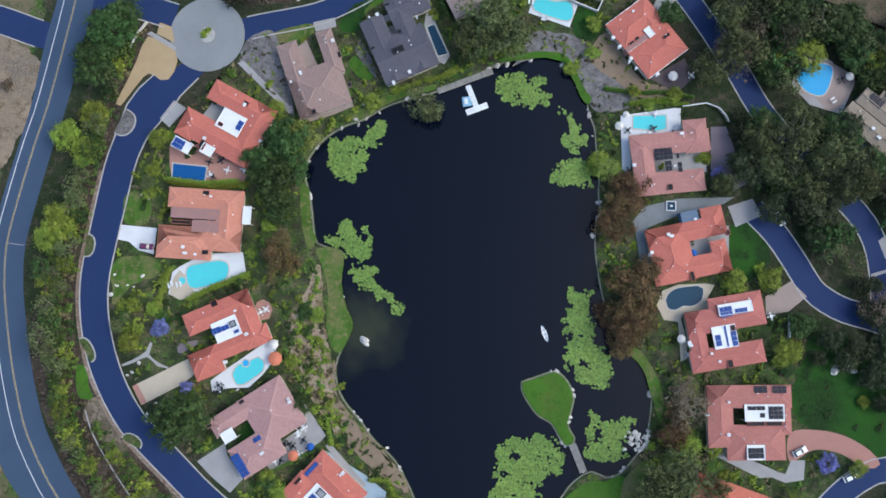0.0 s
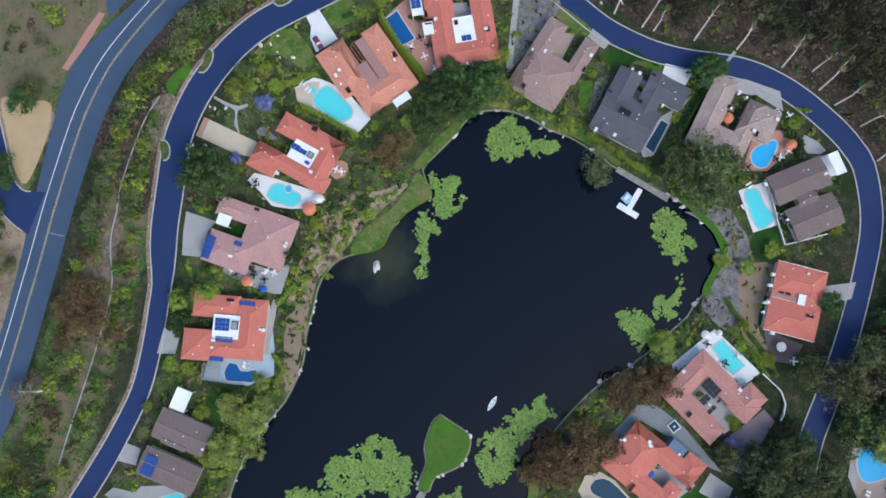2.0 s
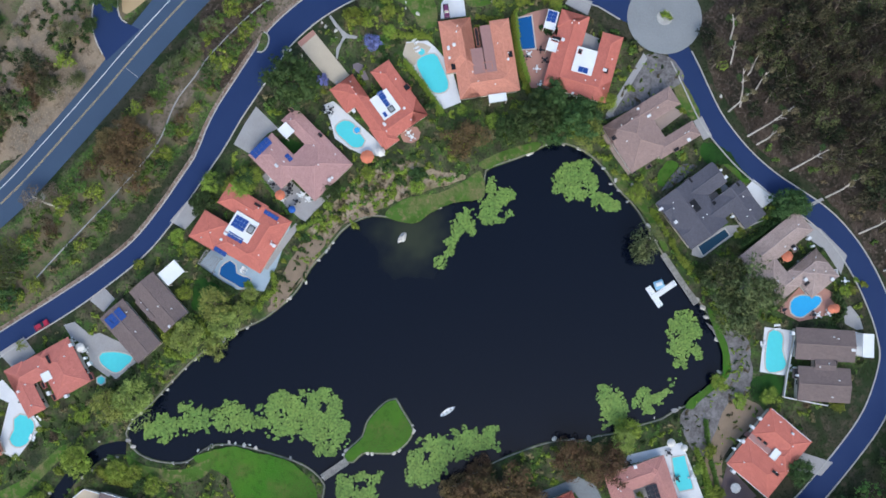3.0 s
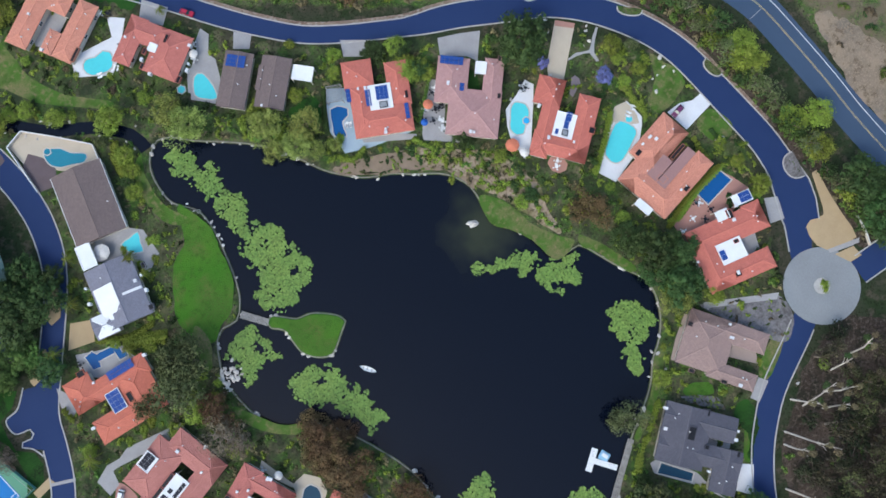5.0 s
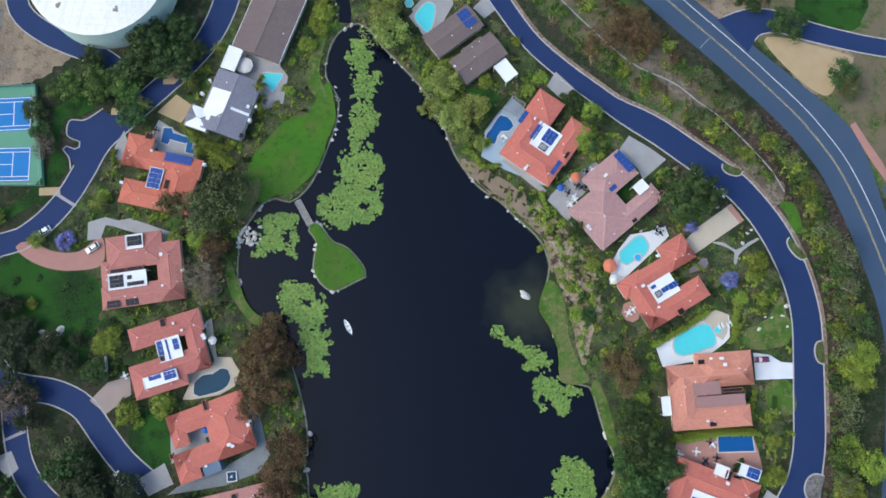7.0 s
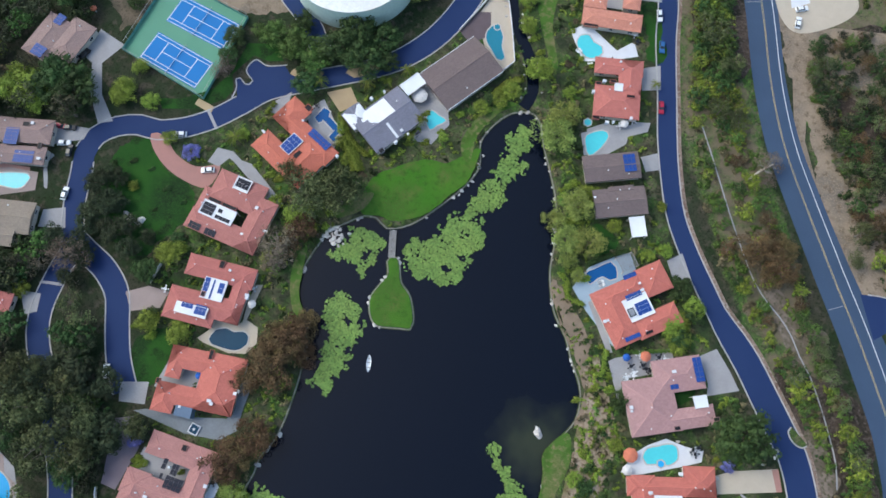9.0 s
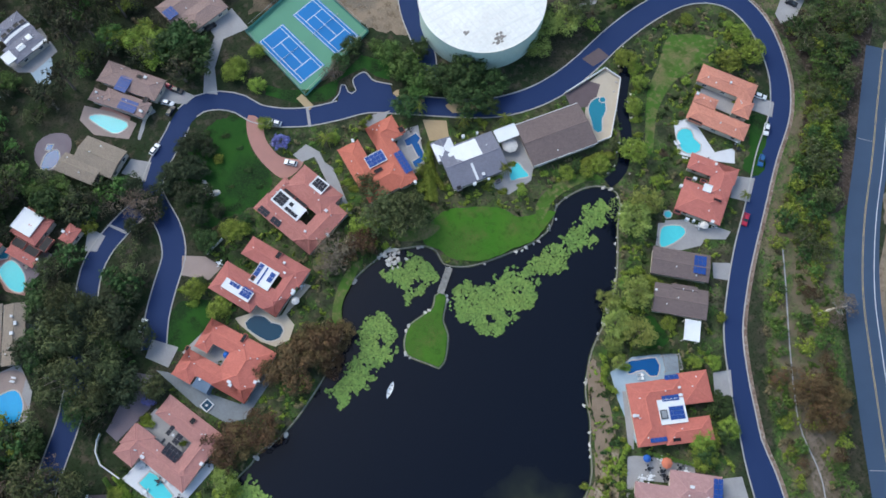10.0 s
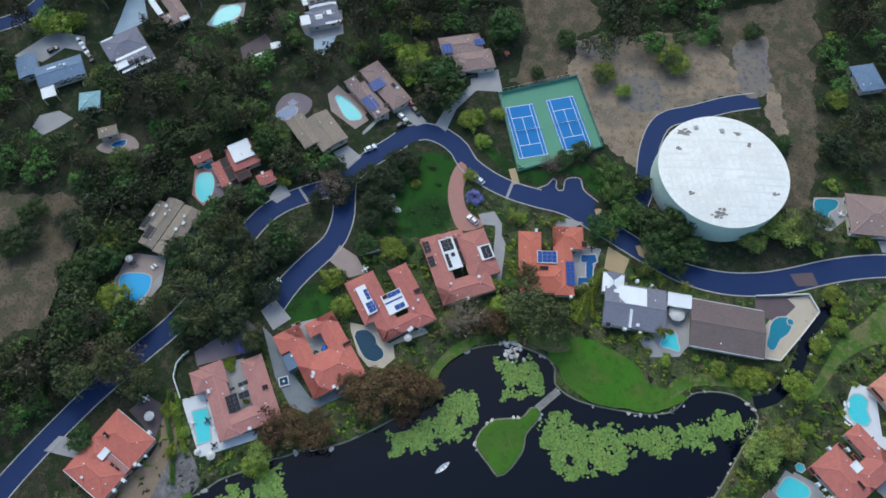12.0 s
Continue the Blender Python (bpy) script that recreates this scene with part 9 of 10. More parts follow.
timber_fence([(141.4, 112.7), (128.5, 111.9), (117.6, 114.0), (107.2, 117.2), (94.8, 120.3)])
timber_fence([(131.8, 101.4), (123.2, 105.6), (114.8, 108.8), (106.3, 110.0)])
bush_at('light', 53.8, -134.0, 1.8)
bush_at('light', 49.6, -129.6, 1.8)
bush_at('light', 42.1, -121.2, 2.0)
bush_at('light', 44.8, -110.1, 1.8)
bush_at('light', 44.5, -105.5, 1.6)
bush_at('light', 57.7, -138.3, 1.8)
bush_at('light', 44.7, -126.4, 1.6)
bush_at('light', 47.6, -97.7, 1.6)
bush_at('light', 50.1, -92.8, 1.4)
bush_at('light', 10.1, -89.3, 1.7)
bush_at('light', 14.5, -94.8, 1.5)
bush_at('light', -35.1, -35.4, 1.4)
bush_at('light', -32.6, -38.8, 1.2)
bush_at('light', -29.3, -41.8, 1.4)
bush_at('light', -26.4, -44.4, 1.2)
bush_at('light', -38.6, -28.8, 1.1)
bush_at('light', -36.6, -24.9, 1.1)
bush_at('light', -27.2, -49.9, 1.2)
bush_at('light', -23.0, -50.9, 1.1)
bush_at('light', -19.1, -54.6, 1.1)
bush_at('dark', -43.3, -16.1, 2.2)
bush_at('dark', -45.6, -12.0, 1.8)
bush_at('dark', -40.3, -20.1, 1.4)
bush_at('dark', -25.4, -47.8, 1.1)
bush_at('dark', -18.1, -50.0, 0.9)
bush_at('dark', -13.7, -56.2, 1.1)
bush_at('dark', -6.8, -62.8, 1.3)
bush_at('dark', -14.0, -54.8, 1.1)
bush_at('dark', -22.4, -48.7, 1.4)
bush_at('dark', -26.1, -42.7, 1.2)
kerb_run([(124.3, -51.1), (125.3, -55.0), (127.6, -57.7), (126.6, -58.8), (123.8, -57.9), (122.3, -58.6), (122.3, -60.4), (126.7, -62.4), (126.4, -67.5), (121.4, -68.0), (115.9, -72.1)])
bush_at('dark', 137.6, -13.9, 1.4)
bush_at('dark', 130.4, -15.1, 1.2)
bush_at('dark', 121.6, -12.6, 1.6)
bush_at('dark', 118.6, 3.6, 1.4)
bush_at('dark', 113.8, -12.0, 1.2)
bush_at('dark', 120.1, -4.5, 1.0)
bush_at('dark', 143.0, -9.1, 1.6)
terrace_set('white', -38.9, -54.5, -160)
terrace_set('white', 20.1, -150.8, 178)
terrace_set('white', 6.6, -117.9, -159)
terrace_set('white', 63.0, 86.9, 41)
terrace_set('white', 4.3, 115.8, 35)
terrace_set('white', -12.5, 111.5, 35)
terrace_set('white', -58.1, -12.0, -40)
terrace_set('white', 75.5, -2.1, -50)
terrace_set('white', -74.1, 30.7, -23)
terrace_set('white', 99.3, 14.4, 10)
terrace_set('dark', -68.2, -40.3, -20)
terrace_set('dark', 60.5, 66.8, 10)
terrace_set('dark', 48.2, 52.4, -63)
terrace_set('dark', -38.5, -49.9, 49)
terrace_set('dark', -45.6, -54.7, 44)
terrace_set('dark', 97.5, -65.3, -114)
terrace_set('dark', 21.3, -138.1, -146)
terrace_set('lounger', 53.7, 65.2, 10)
terrace_set('lounger', -68.7, -39.4, 56)
terrace_set('lounger', -90.1, -9.8, -52)
terrace_set('lounger', 33.3, -134.6, 154)
terrace_set('lounger', -17.0, -67.4, -130)
terrace_set('lounger', 12.9, 97.7, -0)
umbrella('white', UMBRELLA_WHITE, 5.7, -118.9, 1.5)
umbrella('white', UMBRELLA_WHITE, 44.0, 69.9, 1.1)
umbrella('white', UMBRELLA_WHITE, 112.6, 94.8, 1.4)
car('white', CAR_WHITE, 84.4, -174.8, -172)
car('dark', CAR_DARK, 71.4, -211.8, -65)
car('dark', CAR_DARK, 46.8, -208.9, -157)
for i in range(75):
    c = FALLS[0] if i < 45 else FALLS[1 + i % 2]
    sp = 4.0 if i < 45 else 2.6
    boulder(ROCK_RNG.gauss(c[0], sp * 0.6), ROCK_RNG.gauss(c[1], sp * 0.6), ROCK_RNG.uniform(0.6, 1.9), 0.5, "waterfall boulders")
for x, y in [(-68.1, 89.8), (-92.4, -36.0), (-94.8, -35.9), (-77.5, -35.9), (-62.2, -38.5), (-92.0, -37.4), (-86.8, -47.3), (-97.7, -40.4), (-96.4, -39.2), (-88.8, -51.0), (-88.3, -53.1), (-63.3, 54.0), (-60.1, 55.0), (-45.7, 49.9), (-41.6, 53.6), (-40.2, 58.9), (-103.7, -12.5), (-108.4, -16.3), (-107.4, -13.2), (-101.6, -12.6), (-105.6, 16.9), (-103.2, 16.1), (-99.6, -8.7), (-106.9, -13.3), (-108.6, -9.9)]:
    boulder(x, y, ROCK_RNG.uniform(0.7, 1.5), GZ + 0.1, "garden stones")
court_fence(FENCE)
for x, y in LAWN_STONES:
    boulder(x, y, 3.6, GZ, "lawn stones")


# ---- trees ----
def crown_mesh(name, seed, material, **kw):
    verts, faces = leaf_cloud(seed, **kw)
    me = bpy.data.meshes.new(name)
    me.from_pydata(verts, [], faces)
    me.materials.append(material)
    me.attributes.new("tint", "FLOAT", "POINT").data.foreach_set("value", np.array(CLOUD_TINT, np.float32))
    return me


def trunk_mesh(seed, material, reach=0.7, limbs=6):
    """A tapered trunk of height one with limbs that spread into the crown above it."""
    rng = random.Random(seed)
    bm = bmesh.new()
    limb(bm, (0, 0, -0.1), (0.02, 0.02, 0.6), 0.09, 0.065)
    limb(bm, (0.02, 0.02, 0.6), (0.0, 0.03, 1.0), 0.065, 0.045)
    for i in range(limbs):
        a = 2 * math.pi * i / limbs + rng.uniform(-0.4, 0.4)
        z0 = rng.uniform(0.6, 0.95)
        rr = reach * rng.uniform(0.6, 1.0)
        mid = (rr * 0.5 * math.cos(a), rr * 0.5 * math.sin(a), z0 + 0.3)
        limb(bm, (0.01, 0.02, z0), mid, 0.04, 0.028)
        limb(bm, mid, (rr * math.cos(a + 0.2), rr * math.sin(a + 0.2), z0 + 0.55), 0.028, 0.01)
        limb(bm, mid, (rr * 0.8 * math.cos(a - 0.5), rr * 0.8 * math.sin(a - 0.5), z0 + 0.65), 0.02, 0.008)
    return unit_mesh("trunk", bm, material)


def frond_crown(seed):
    rng = random.Random(seed)
    verts, faces = [], []
    for i in range(22):
        a, lift = rng.uniform(0, 6.28), rng.uniform(-0.1, 0.6)
        for s in range(6):
            u = s / 6
            for e in (-1, 1):
                r0, r1 = u + 0.02, u + 0.2
                wdt = 0.16 * (1 - u * 0.6)
                z0, z1 = lift * u - 0.6 * u * u, lift * r1 - 0.6 * r1 * r1
                ca, sa = math.cos(a), math.sin(a)
                k = len(verts)
                verts += [(r0 * ca, r0 * sa, z0 + 0.1), (r1 * ca - e * wdt * sa, r1 * sa + e * wdt * ca, z1), ((r1 + 0.06) * ca - e * wdt * 0.8 * sa, (r1 + 0.06) * sa + e * wdt * 0.8 * ca, z1 - 0.03), ((r0 + 0.08) * ca, (r0 + 0.08) * sa, z0 + 0.1)]
                faces.append((k, k + 1, k + 2, k + 3))
    me = bpy.data.meshes.new("crown")
    me.from_pydata(verts, [], faces)
    me.materials.append(LEAF["palm"])
    return me


KINDS = {
    "dark": dict(clumps=64, leaves=34, spread=0.24, size=0.105, flat=0.85, hollow=0.3, core=0.66),
    "light": dict(clumps=54, leaves=36, spread=0.25, size=0.1, flat=0.8, hollow=0.3, core=0.62),
    "olive": dict(clumps=54, leaves=38, spread=0.23, size=0.088, flat=0.75, hollow=0.22, core=0.42),
    "wood": dict(clumps=60, leaves=30, spread=0.24, size=0.1, flat=0.8, hollow=0.25, core=0.6),
    "mid": dict(clumps=60, leaves=36, spread=0.24, size=0.1, flat=0.85, hollow=0.28, core=0.62),
    "willow": dict(clumps=62, leaves=40, spread=0.2, size=0.085, flat=0.75, hollow=0.2, core=0.45),
    "rust": dict(clumps=66, leaves=44, spread=0.2, size=0.084, flat=0.75, hollow=0.2, core=0.38),
    "bare": dict(clumps=46, leaves=40, spread=0.2, size=0.068, flat=0.7, hollow=0.2, core=0.0),
    "gum": dict(clumps=46, leaves=36, spread=0.25, size=0.1, flat=0.9, hollow=0.15, core=0.5),
    "jacaranda": dict(clumps=45, leaves=40, spread=0.25, size=0.105, flat=0.8, hollow=0.3),
}
CROWNS = {k: [crown_mesh("crown", 11 * i + len(k), LEAF[k], **v) for i in range(4)] for k, v in KINDS.items()}
CROWNS["palm"] = [frond_crown(3), frond_crown(4)]
TRUNKS = {k: [trunk_mesh(i + len(k), PALE_BARK if k in ("bare", "olive") else BARK) for i in range(2)] for k in CROWNS}
WORDS = {
    "dark": ("dense dark green leafy tree", 1.0), "light": ("bright yellow-green leafy tree", 0.9), "olive": ("loose olive-green gum tree", 1.55),
    "wood": ("dark olive woodland tree", 1.1),
    "mid": ("rounded mid-green leafy tree", 1.0),
    "willow": ("pale olive-yellow willow tree", 1.0),
    "rust": ("rusty brown and green leafy tree", 1.0), "bare": ("sparse dry tree with pale branches", 1.1), "jacaranda": ("violet-blue flowering jacaranda tree", 0.9),
    "gum": ("tall sparse gum tree with pale trunk", 2.4),
    "palm": ("yellow-green palm tree with long fronds", 2.2),
}
TREE_COUNT = [0]


def tree(kind, x, y, r, rng=random.Random(5), group="garden trees", base=None):
    words, tall = WORDS[kind]
    TREE_COUNT[0] += 1
    h = tall * r * rng.uniform(0.85, 1.15)
    in_water = inside(SHORE_LINE, np.array([x]), np.array([y]))[0]
    base = (-0.4 if in_water else GZ) if base is None else base
    t = thing("palm_tree" if kind == "palm" else "tree", Matrix.Translation((x, y, base)) @ Matrix.Rotation(rng.uniform(0, 6.28), 4, "Z"), words, "tree", group)
    bole = h * 0.55
    linked("trunk", rng.choice(TRUNKS[kind]), t, Matrix.Diagonal((r * 0.9, r * 0.9, bole * 0.95, 1)))
    linked("crown", rng.choice(CROWNS[kind]), t, Matrix.Translation((0, 0, bole)) @ Matrix.Diagonal((r * rng.uniform(0.92, 1.08), r * rng.uniform(0.92, 1.08), h * 0.62, 1)))


tree('rust', -55.9, 5.3, 7.2)
tree('rust', 48.6, 43.4, 7.5)
tree('rust', 54.7, 14.4, 8.9)
tree('rust', 54.8, 2.7, 7.1)
tree('rust', 58.4, 21.8, 5.3)
tree('rust', 48.5, 5.2, 4.4)
tree('bare', 77.0, -18.0, 7.3)
tree('bare', 74.5, -13.2, 5.2)
tree('bare', 74.2, 102.4, 8.2)
tree('bare', 73.7, 93.7, 8.2)
tree('dark', -62.2, 27.2, 7.6)
tree('dark', -67.2, 33.8, 6.9)
tree('dark', -61.3, 41.4, 7.3)
tree('dark', -57.0, 33.7, 5.5)
tree('dark', -76.7, -48.9, 8.9)
tree('dark', -124.3, 67.4, 7.8)
tree('dark', -121.9, 73.7, 6.5)
tree('dark', -126.7, 56.4, 7.4)
tree('dark', -129.5, 60.7, 5.2)
tree('dark', 89.8, 108.9, 7.3)
tree('dark', 106.4, 108.0, 8.1)
tree('dark', 114.5, 101.9, 6.3)
tree('dark', -58.6, 18.6, 5.4)
tree('dark', 86.8, 91.3, 5.1)
tree('dark', 107.7, 112.1, 7.2)
tree('willow', -57.4, 44.9, 6.2)
tree('willow', 41.9, 51.4, 4.3)
tree('olive', 77.6, -38.8, 8.3)
tree('olive', 73.2, -44.8, 6.9)
tree('olive', 88.3, -40.3, 4.3)
tree('olive', -5.6, 92.2, 7.7)
tree('olive', 2.8, 86.9, 7.0)
tree('olive', -10.0, 85.6, 6.2)
tree('olive', -19.6, 61.1, 6.2)
tree('olive', 77.1, 52.2, 4.6)
tree('olive', 96.8, 72.4, 8.2)
tree('olive', 107.6, 66.0, 7.5)
tree('olive', 92.2, 60.4, 7.1)
tree('olive', 117.5, 59.4, 6.4)
tree('olive', 86.4, 68.7, 6.1)
tree('olive', 103.7, 55.1, 6.0)
tree('dark', 97.7, 59.6, 6.1)
tree('dark', 110.9, 74.9, 6.4)
tree('dark', 123.8, 66.1, 6.0)
tree('dark', 87.3, 75.4, 5.4)
tree('dark', 108.3, 54.1, 5.3)
tree('dark', 82.2, 60.5, 3.6)
tree('light', -103.2, 35.8, 3.3)
tree('light', -103.2, 25.5, 2.6)
tree('light', -102.7, 18.1, 2.6)
tree('light', -99.8, 37.4, 1.8)
tree('light', -67.1, 51.7, 3.7)
tree('light', -98.6, -29.7, 3.6)
tree('light', 86.0, 22.8, 4.2)
tree('light', 96.3, 25.5, 4.2)
tree('light', 38.1, 52.2, 4.3)
tree('light', 69.6, 60.1, 1.4)
tree('light', -37.0, 59.9, 3.3)
tree('light', -47.3, -64.6, 3.9)
tree('light', -44.2, -66.6, 3.5)
tree('light', 103.9, 2.8, 3.8)
tree('light', 98.5, 99.0, 6.3)
tree('light', 91.6, 95.9, 6.3)
tree('light', -132.4, 31.5, 5.5)
tree('light', -124.8, 39.5, 5.2)
tree('light', -126.0, 28.0, 4.6)
tree('light', -128.1, 4.2, 6.2)
tree('light', -130.5, -1.8, 5.5)
tree('light', 131.6, -27.1, 3.1)
tree('light', -99.8, -18.2, 2.7)
tree('jacaranda', -89.8, -23.6, 3.1)
tree('jacaranda', -78.0, -40.3, 2.1)
tree('jacaranda', 76.0, 56.1, 2.5)
tree('jacaranda', 122.6, -27.0, 3.4)
tree('mid', 117.6, -79.1, 7.4)
tree('mid', 124.6, -78.1, 6.2)
tree('mid', 110.7, -80.1, 5.7)
tree('dark', 102.4, -86.5, 7.7)
tree('dark', 100.7, -95.7, 7.4)
tree('dark', 93.2, -86.7, 6.9)
tree('dark', 91.9, -99.0, 6.1)
tree('dark', 86.3, -91.5, 4.4)
tree('dark', 104.3, -69.8, 5.2)
tree('dark', 178.4, -17.2, 7.9)
tree('dark', 169.0, -21.0, 7.5)
tree('dark', 134.6, -62.3, 3.7)
tree('dark', 108.8, -73.4, 3.0)
tree('dark', 137.7, -69.8, 4.2)
tree('light', 156.5, -32.4, 4.5)
tree('light', 188.1, -11.2, 6.7)
tree('light', 180.3, -11.2, 6.2)
tree('light', 189.9, -14.7, 5.5)
tree('light', 81.5, -59.6, 2.5)
tree('light', 77.1, -55.0, 2.5)
tree('light', 85.0, -63.7, 2.2)
tree('light', 72.5, -55.5, 2.1)
tree('light', 79.0, -30.1, 3.8)
tree('light', 68.9, -143.2, 4.6)
tree('light', 58.4, -140.9, 3.4)
tree('light', 53.2, -132.2, 3.8)
tree('light', 40.3, -120.0, 4.9)
tree('light', 44.0, -107.9, 3.5)
tree('light', 46.0, -102.5, 3.0)
tree('light', 27.4, -118.7, 2.4)
tree('light', 49.6, -96.6, 3.0)
tree('light', 64.0, -143.5, 2.6)
tree('light', 43.9, -171.2, 5.3)
tree('light', 41.1, -180.1, 5.3)
tree('light', 49.5, -183.1, 4.1)
tree('light', 157.7, -42.0, 3.3)
tree('light', 87.5, -29.4, 3.1)
tree('olive', 69.3, -41.8, 6.9)
tree('olive', 74.5, -38.7, 5.7)
tree('olive', 68.0, -48.1, 4.6)
tree('willow', 97.9, -128.9, 7.1)
tree('willow', 94.3, -137.0, 7.1)
tree('willow', 92.0, -120.9, 5.4)
tree('olive', 95.3, -143.5, 6.3)
tree('wood', 105.3, 61.9, 6.6)
tree('wood', 93.7, 47.8, 5.1)
tree('wood', 105.9, 51.0, 8.1)
tree('wood', 94.0, 62.4, 8.3)
tree('wood', 115.2, 62.3, 7.4)
tree('wood', 83.7, 58.2, 7.1)
tree('wood', 118.8, 66.6, 6.6)
tree('wood', 76.5, 52.3, 4.3)
tree('wood', 108.8, 42.7, 4.8)
tree('wood', 112.5, 76.3, 6.2)
tree('willow', 4.0, -83.9, 6.2)
tree('willow', 0.7, -73.2, 5.8)
tree('willow', -9.0, -65.0, 2.9)
tree('willow', -6.5, -76.2, 5.8)
tree('willow', -4.0, -67.4, 3.6)
tree('willow', 7.3, -76.9, 4.0)
tree('willow', 22.9, -101.0, 7.6)
tree('willow', 24.2, -108.9, 5.7)
tree('rust', 74.2, -26.4, 5.3)
tree('rust', 74.7, -19.7, 4.5)
tree('rust', 54.9, 6.6, 7.2)
tree('rust', 54.6, -2.2, 5.4)
tree('rust', 60.1, 7.2, 5.4)
tree('rust', 46.8, 40.5, 5.9)
tree('rust', 45.1, 33.2, 5.9)
tree('rust', 44.6, 48.3, 3.4)
tree('rust', -52.9, -104.3, 7.0)
tree('rust', -61.9, -101.8, 6.6)
tree('rust', -59.6, -109.7, 5.2)
tree('palm', 112.4, -39.9, 3.2)
tree('palm', 100.6, -72.5, 2.8)
tree('palm', 87.2, -81.7, 2.8)
tree('palm', 78.3, -93.3, 2.8)
tree('palm', 64.0, -80.6, 2.7)
tree('palm', 63.5, -74.0, 2.3)
tree('palm', 101.9, -25.1, 2.3)
tree('palm', 4.4, -137.7, 1.7)
tree('palm', 82.4, -58.5, 2.3)
tree('palm', 85.5, -39.9, 2.3)
tree('dark', -41.6, -38.7, 3.4)
tree('dark', -38.2, -79.9, 3.9)
tree('dark', -45.8, -65.5, 3.5)
tree('dark', -45.5, -74.6, 3.2)
tree('dark', 119.6, -87.8, 4.9)
tree('light', -42.3, -67.5, 4.5)
tree('light', -43.6, -71.7, 3.4)
tree('light', -24.3, -83.6, 2.5)
tree('light', -28.3, -88.4, 2.5)
tree('light', -19.9, -101.0, 1.8)
tree('light', -45.5, -76.6, 3.8)
tree('light', -78.3, 90.6, 2.2)
tree('light', 58.5, 79.7, 2.5)
tree('light', 45.4, 78.1, 2.5)
tree('light', 24.7, 82.6, 2.9)
tree('light', 29.9, 88.5, 2.5)
tree('light', 28.8, 98.2, 2.9)
tree('light', 32.7, 119.4, 2.5)
tree('palm', -3.5, 127.2, 1.8)
tree('dark', -4.1, 97.0, 5.4)
tree('dark', -7.4, 88.5, 4.7)
tree('dark', 52.6, 104.7, 4.6)
tree('dark', -30.9, 107.1, 5.5)
tree('dark', -31.7, 111.2, 4.4)
tree('olive', -6.5, 84.5, 6.2)
tree('olive', 0.6, 89.9, 5.4)
tree('olive', -2.8, 98.5, 5.1)
tree('olive', 67.9, 87.9, 7.1)
tree('olive', 75.2, 94.9, 7.7)
tree('olive', 71.3, 107.2, 7.1)
tree('wood', 132.5, 19.1, 4.5)
tree('wood', 134.1, 12.8, 4.1)
tree('wood', 128.0, 21.4, 4.5)
tree('wood', 130.2, 0.7, 3.3)
tree('wood', 136.7, -6.2, 3.8)
tree('wood', 129.0, 29.5, 3.3)
tree('wood', 114.3, 4.3, 3.2)
tree('wood', 138.4, 8.3, 3.3)
tree('light', 172.1, -87.1, 5.0)
tree('light', 174.5, -115.7, 6.9)
tree('light', 163.0, -93.0, 3.6)
tree('dark', 191.2, -75.0, 4.6)
tree('dark', 175.3, -60.2, 3.2)
tree('dark', 132.3, -147.2, 3.5)
tree('dark', 185.1, -152.3, 4.7)
tree('wood', 140.6, -1.2, 5.2)
tree('wood', 134.1, 5.4, 5.1)
tree('wood', 126.3, 9.3, 4.7)
tree('wood', 116.9, 10.9, 4.2)
tree('light', 105.6, 3.5, 3.1)
tree('light', 131.0, -6.7, 2.0)
tree('dark', -108.8, -109.4, 6.3)
tree('dark', -127.8, -92.2, 5.6)
tree('dark', -98.9, -115.7, 2.9)
tree('olive', -96.6, -121.9, 3.7)
tree('olive', -77.2, -128.0, 4.4)
tree('olive', -80.7, -119.8, 3.3)
tree('olive', -128.7, -88.2, 4.5)
tree('dark', 109.6, 109.4, 5.0)
tree('dark', 98.9, 106.5, 4.1)
tree('dark', 91.2, 94.0, 4.9)
tree('dark', 92.5, 104.2, 5.6)
tree('dark', 123.7, 135.5, 5.8)
tree('dark', 134.1, 129.2, 5.2)
tree('dark', 176.9, -23.0, 7.6)
tree('dark', 198.6, -50.4, 7.9)
tree('dark', 153.1, 47.3, 6.3)
tree('dark', 118.7, 94.8, 4.7)
tree('light', 182.1, -14.6, 7.6)
tree('light', 207.4, -14.0, 4.7)
tree('light', 180.9, 104.1, 3.9)
tree('light', 155.5, -30.1, 4.8)
tree('light', 145.9, -34.1, 3.4)
tree('light', 147.7, -174.5, 4.9)
tree('light', 178.2, -185.1, 3.8)
tree('wood', 140.2, 22.7, 5.0)
tree('wood', 130.3, 21.3, 4.5)
tree('wood', 127.8, 114.9, 5.9)
tree('wood', 125.2, 130.0, 5.1)
tree('wood', 125.2, -163.6, 6.5)
tree('wood', 117.0, -169.3, 5.5)
tree('bare', -41.5, -132.9, 4.7)
tree('bare', -44.3, -127.5, 3.2)
tree('wood', 132.4, 1.8, 4.7)
tree('wood', 122.4, 4.5, 4.3)
tree('wood', 140.9, -4.9, 3.6)
tree('light', 221.9, 129.3, 7.3)
tree('light', 223.4, 135.0, 5.4)
tree('mid', 155.6, 89.3, 4.0)
tree('mid', 156.1, 42.4, 5.0)
tree('light', 195.1, -2.9, 5.8)
tree('light', 183.1, -11.4, 3.9)
tree('light', 182.7, -14.9, 4.9)
tree('mid', 173.3, -25.4, 5.2)
tree('mid', 196.2, -3.2, 5.4)
tree('mid', 197.8, -50.7, 5.9)
tree('light', 204.6, -18.4, 3.5)
tree('light', 196.4, 111.5, 3.3)
tree('mid', 198.4, 145.0, 3.6)
tree('light', 223.5, 122.8, 5.0)
tree('rust', 215.4, 91.9, 2.9)
tree('bare', 201.2, 71.4, 5.8)
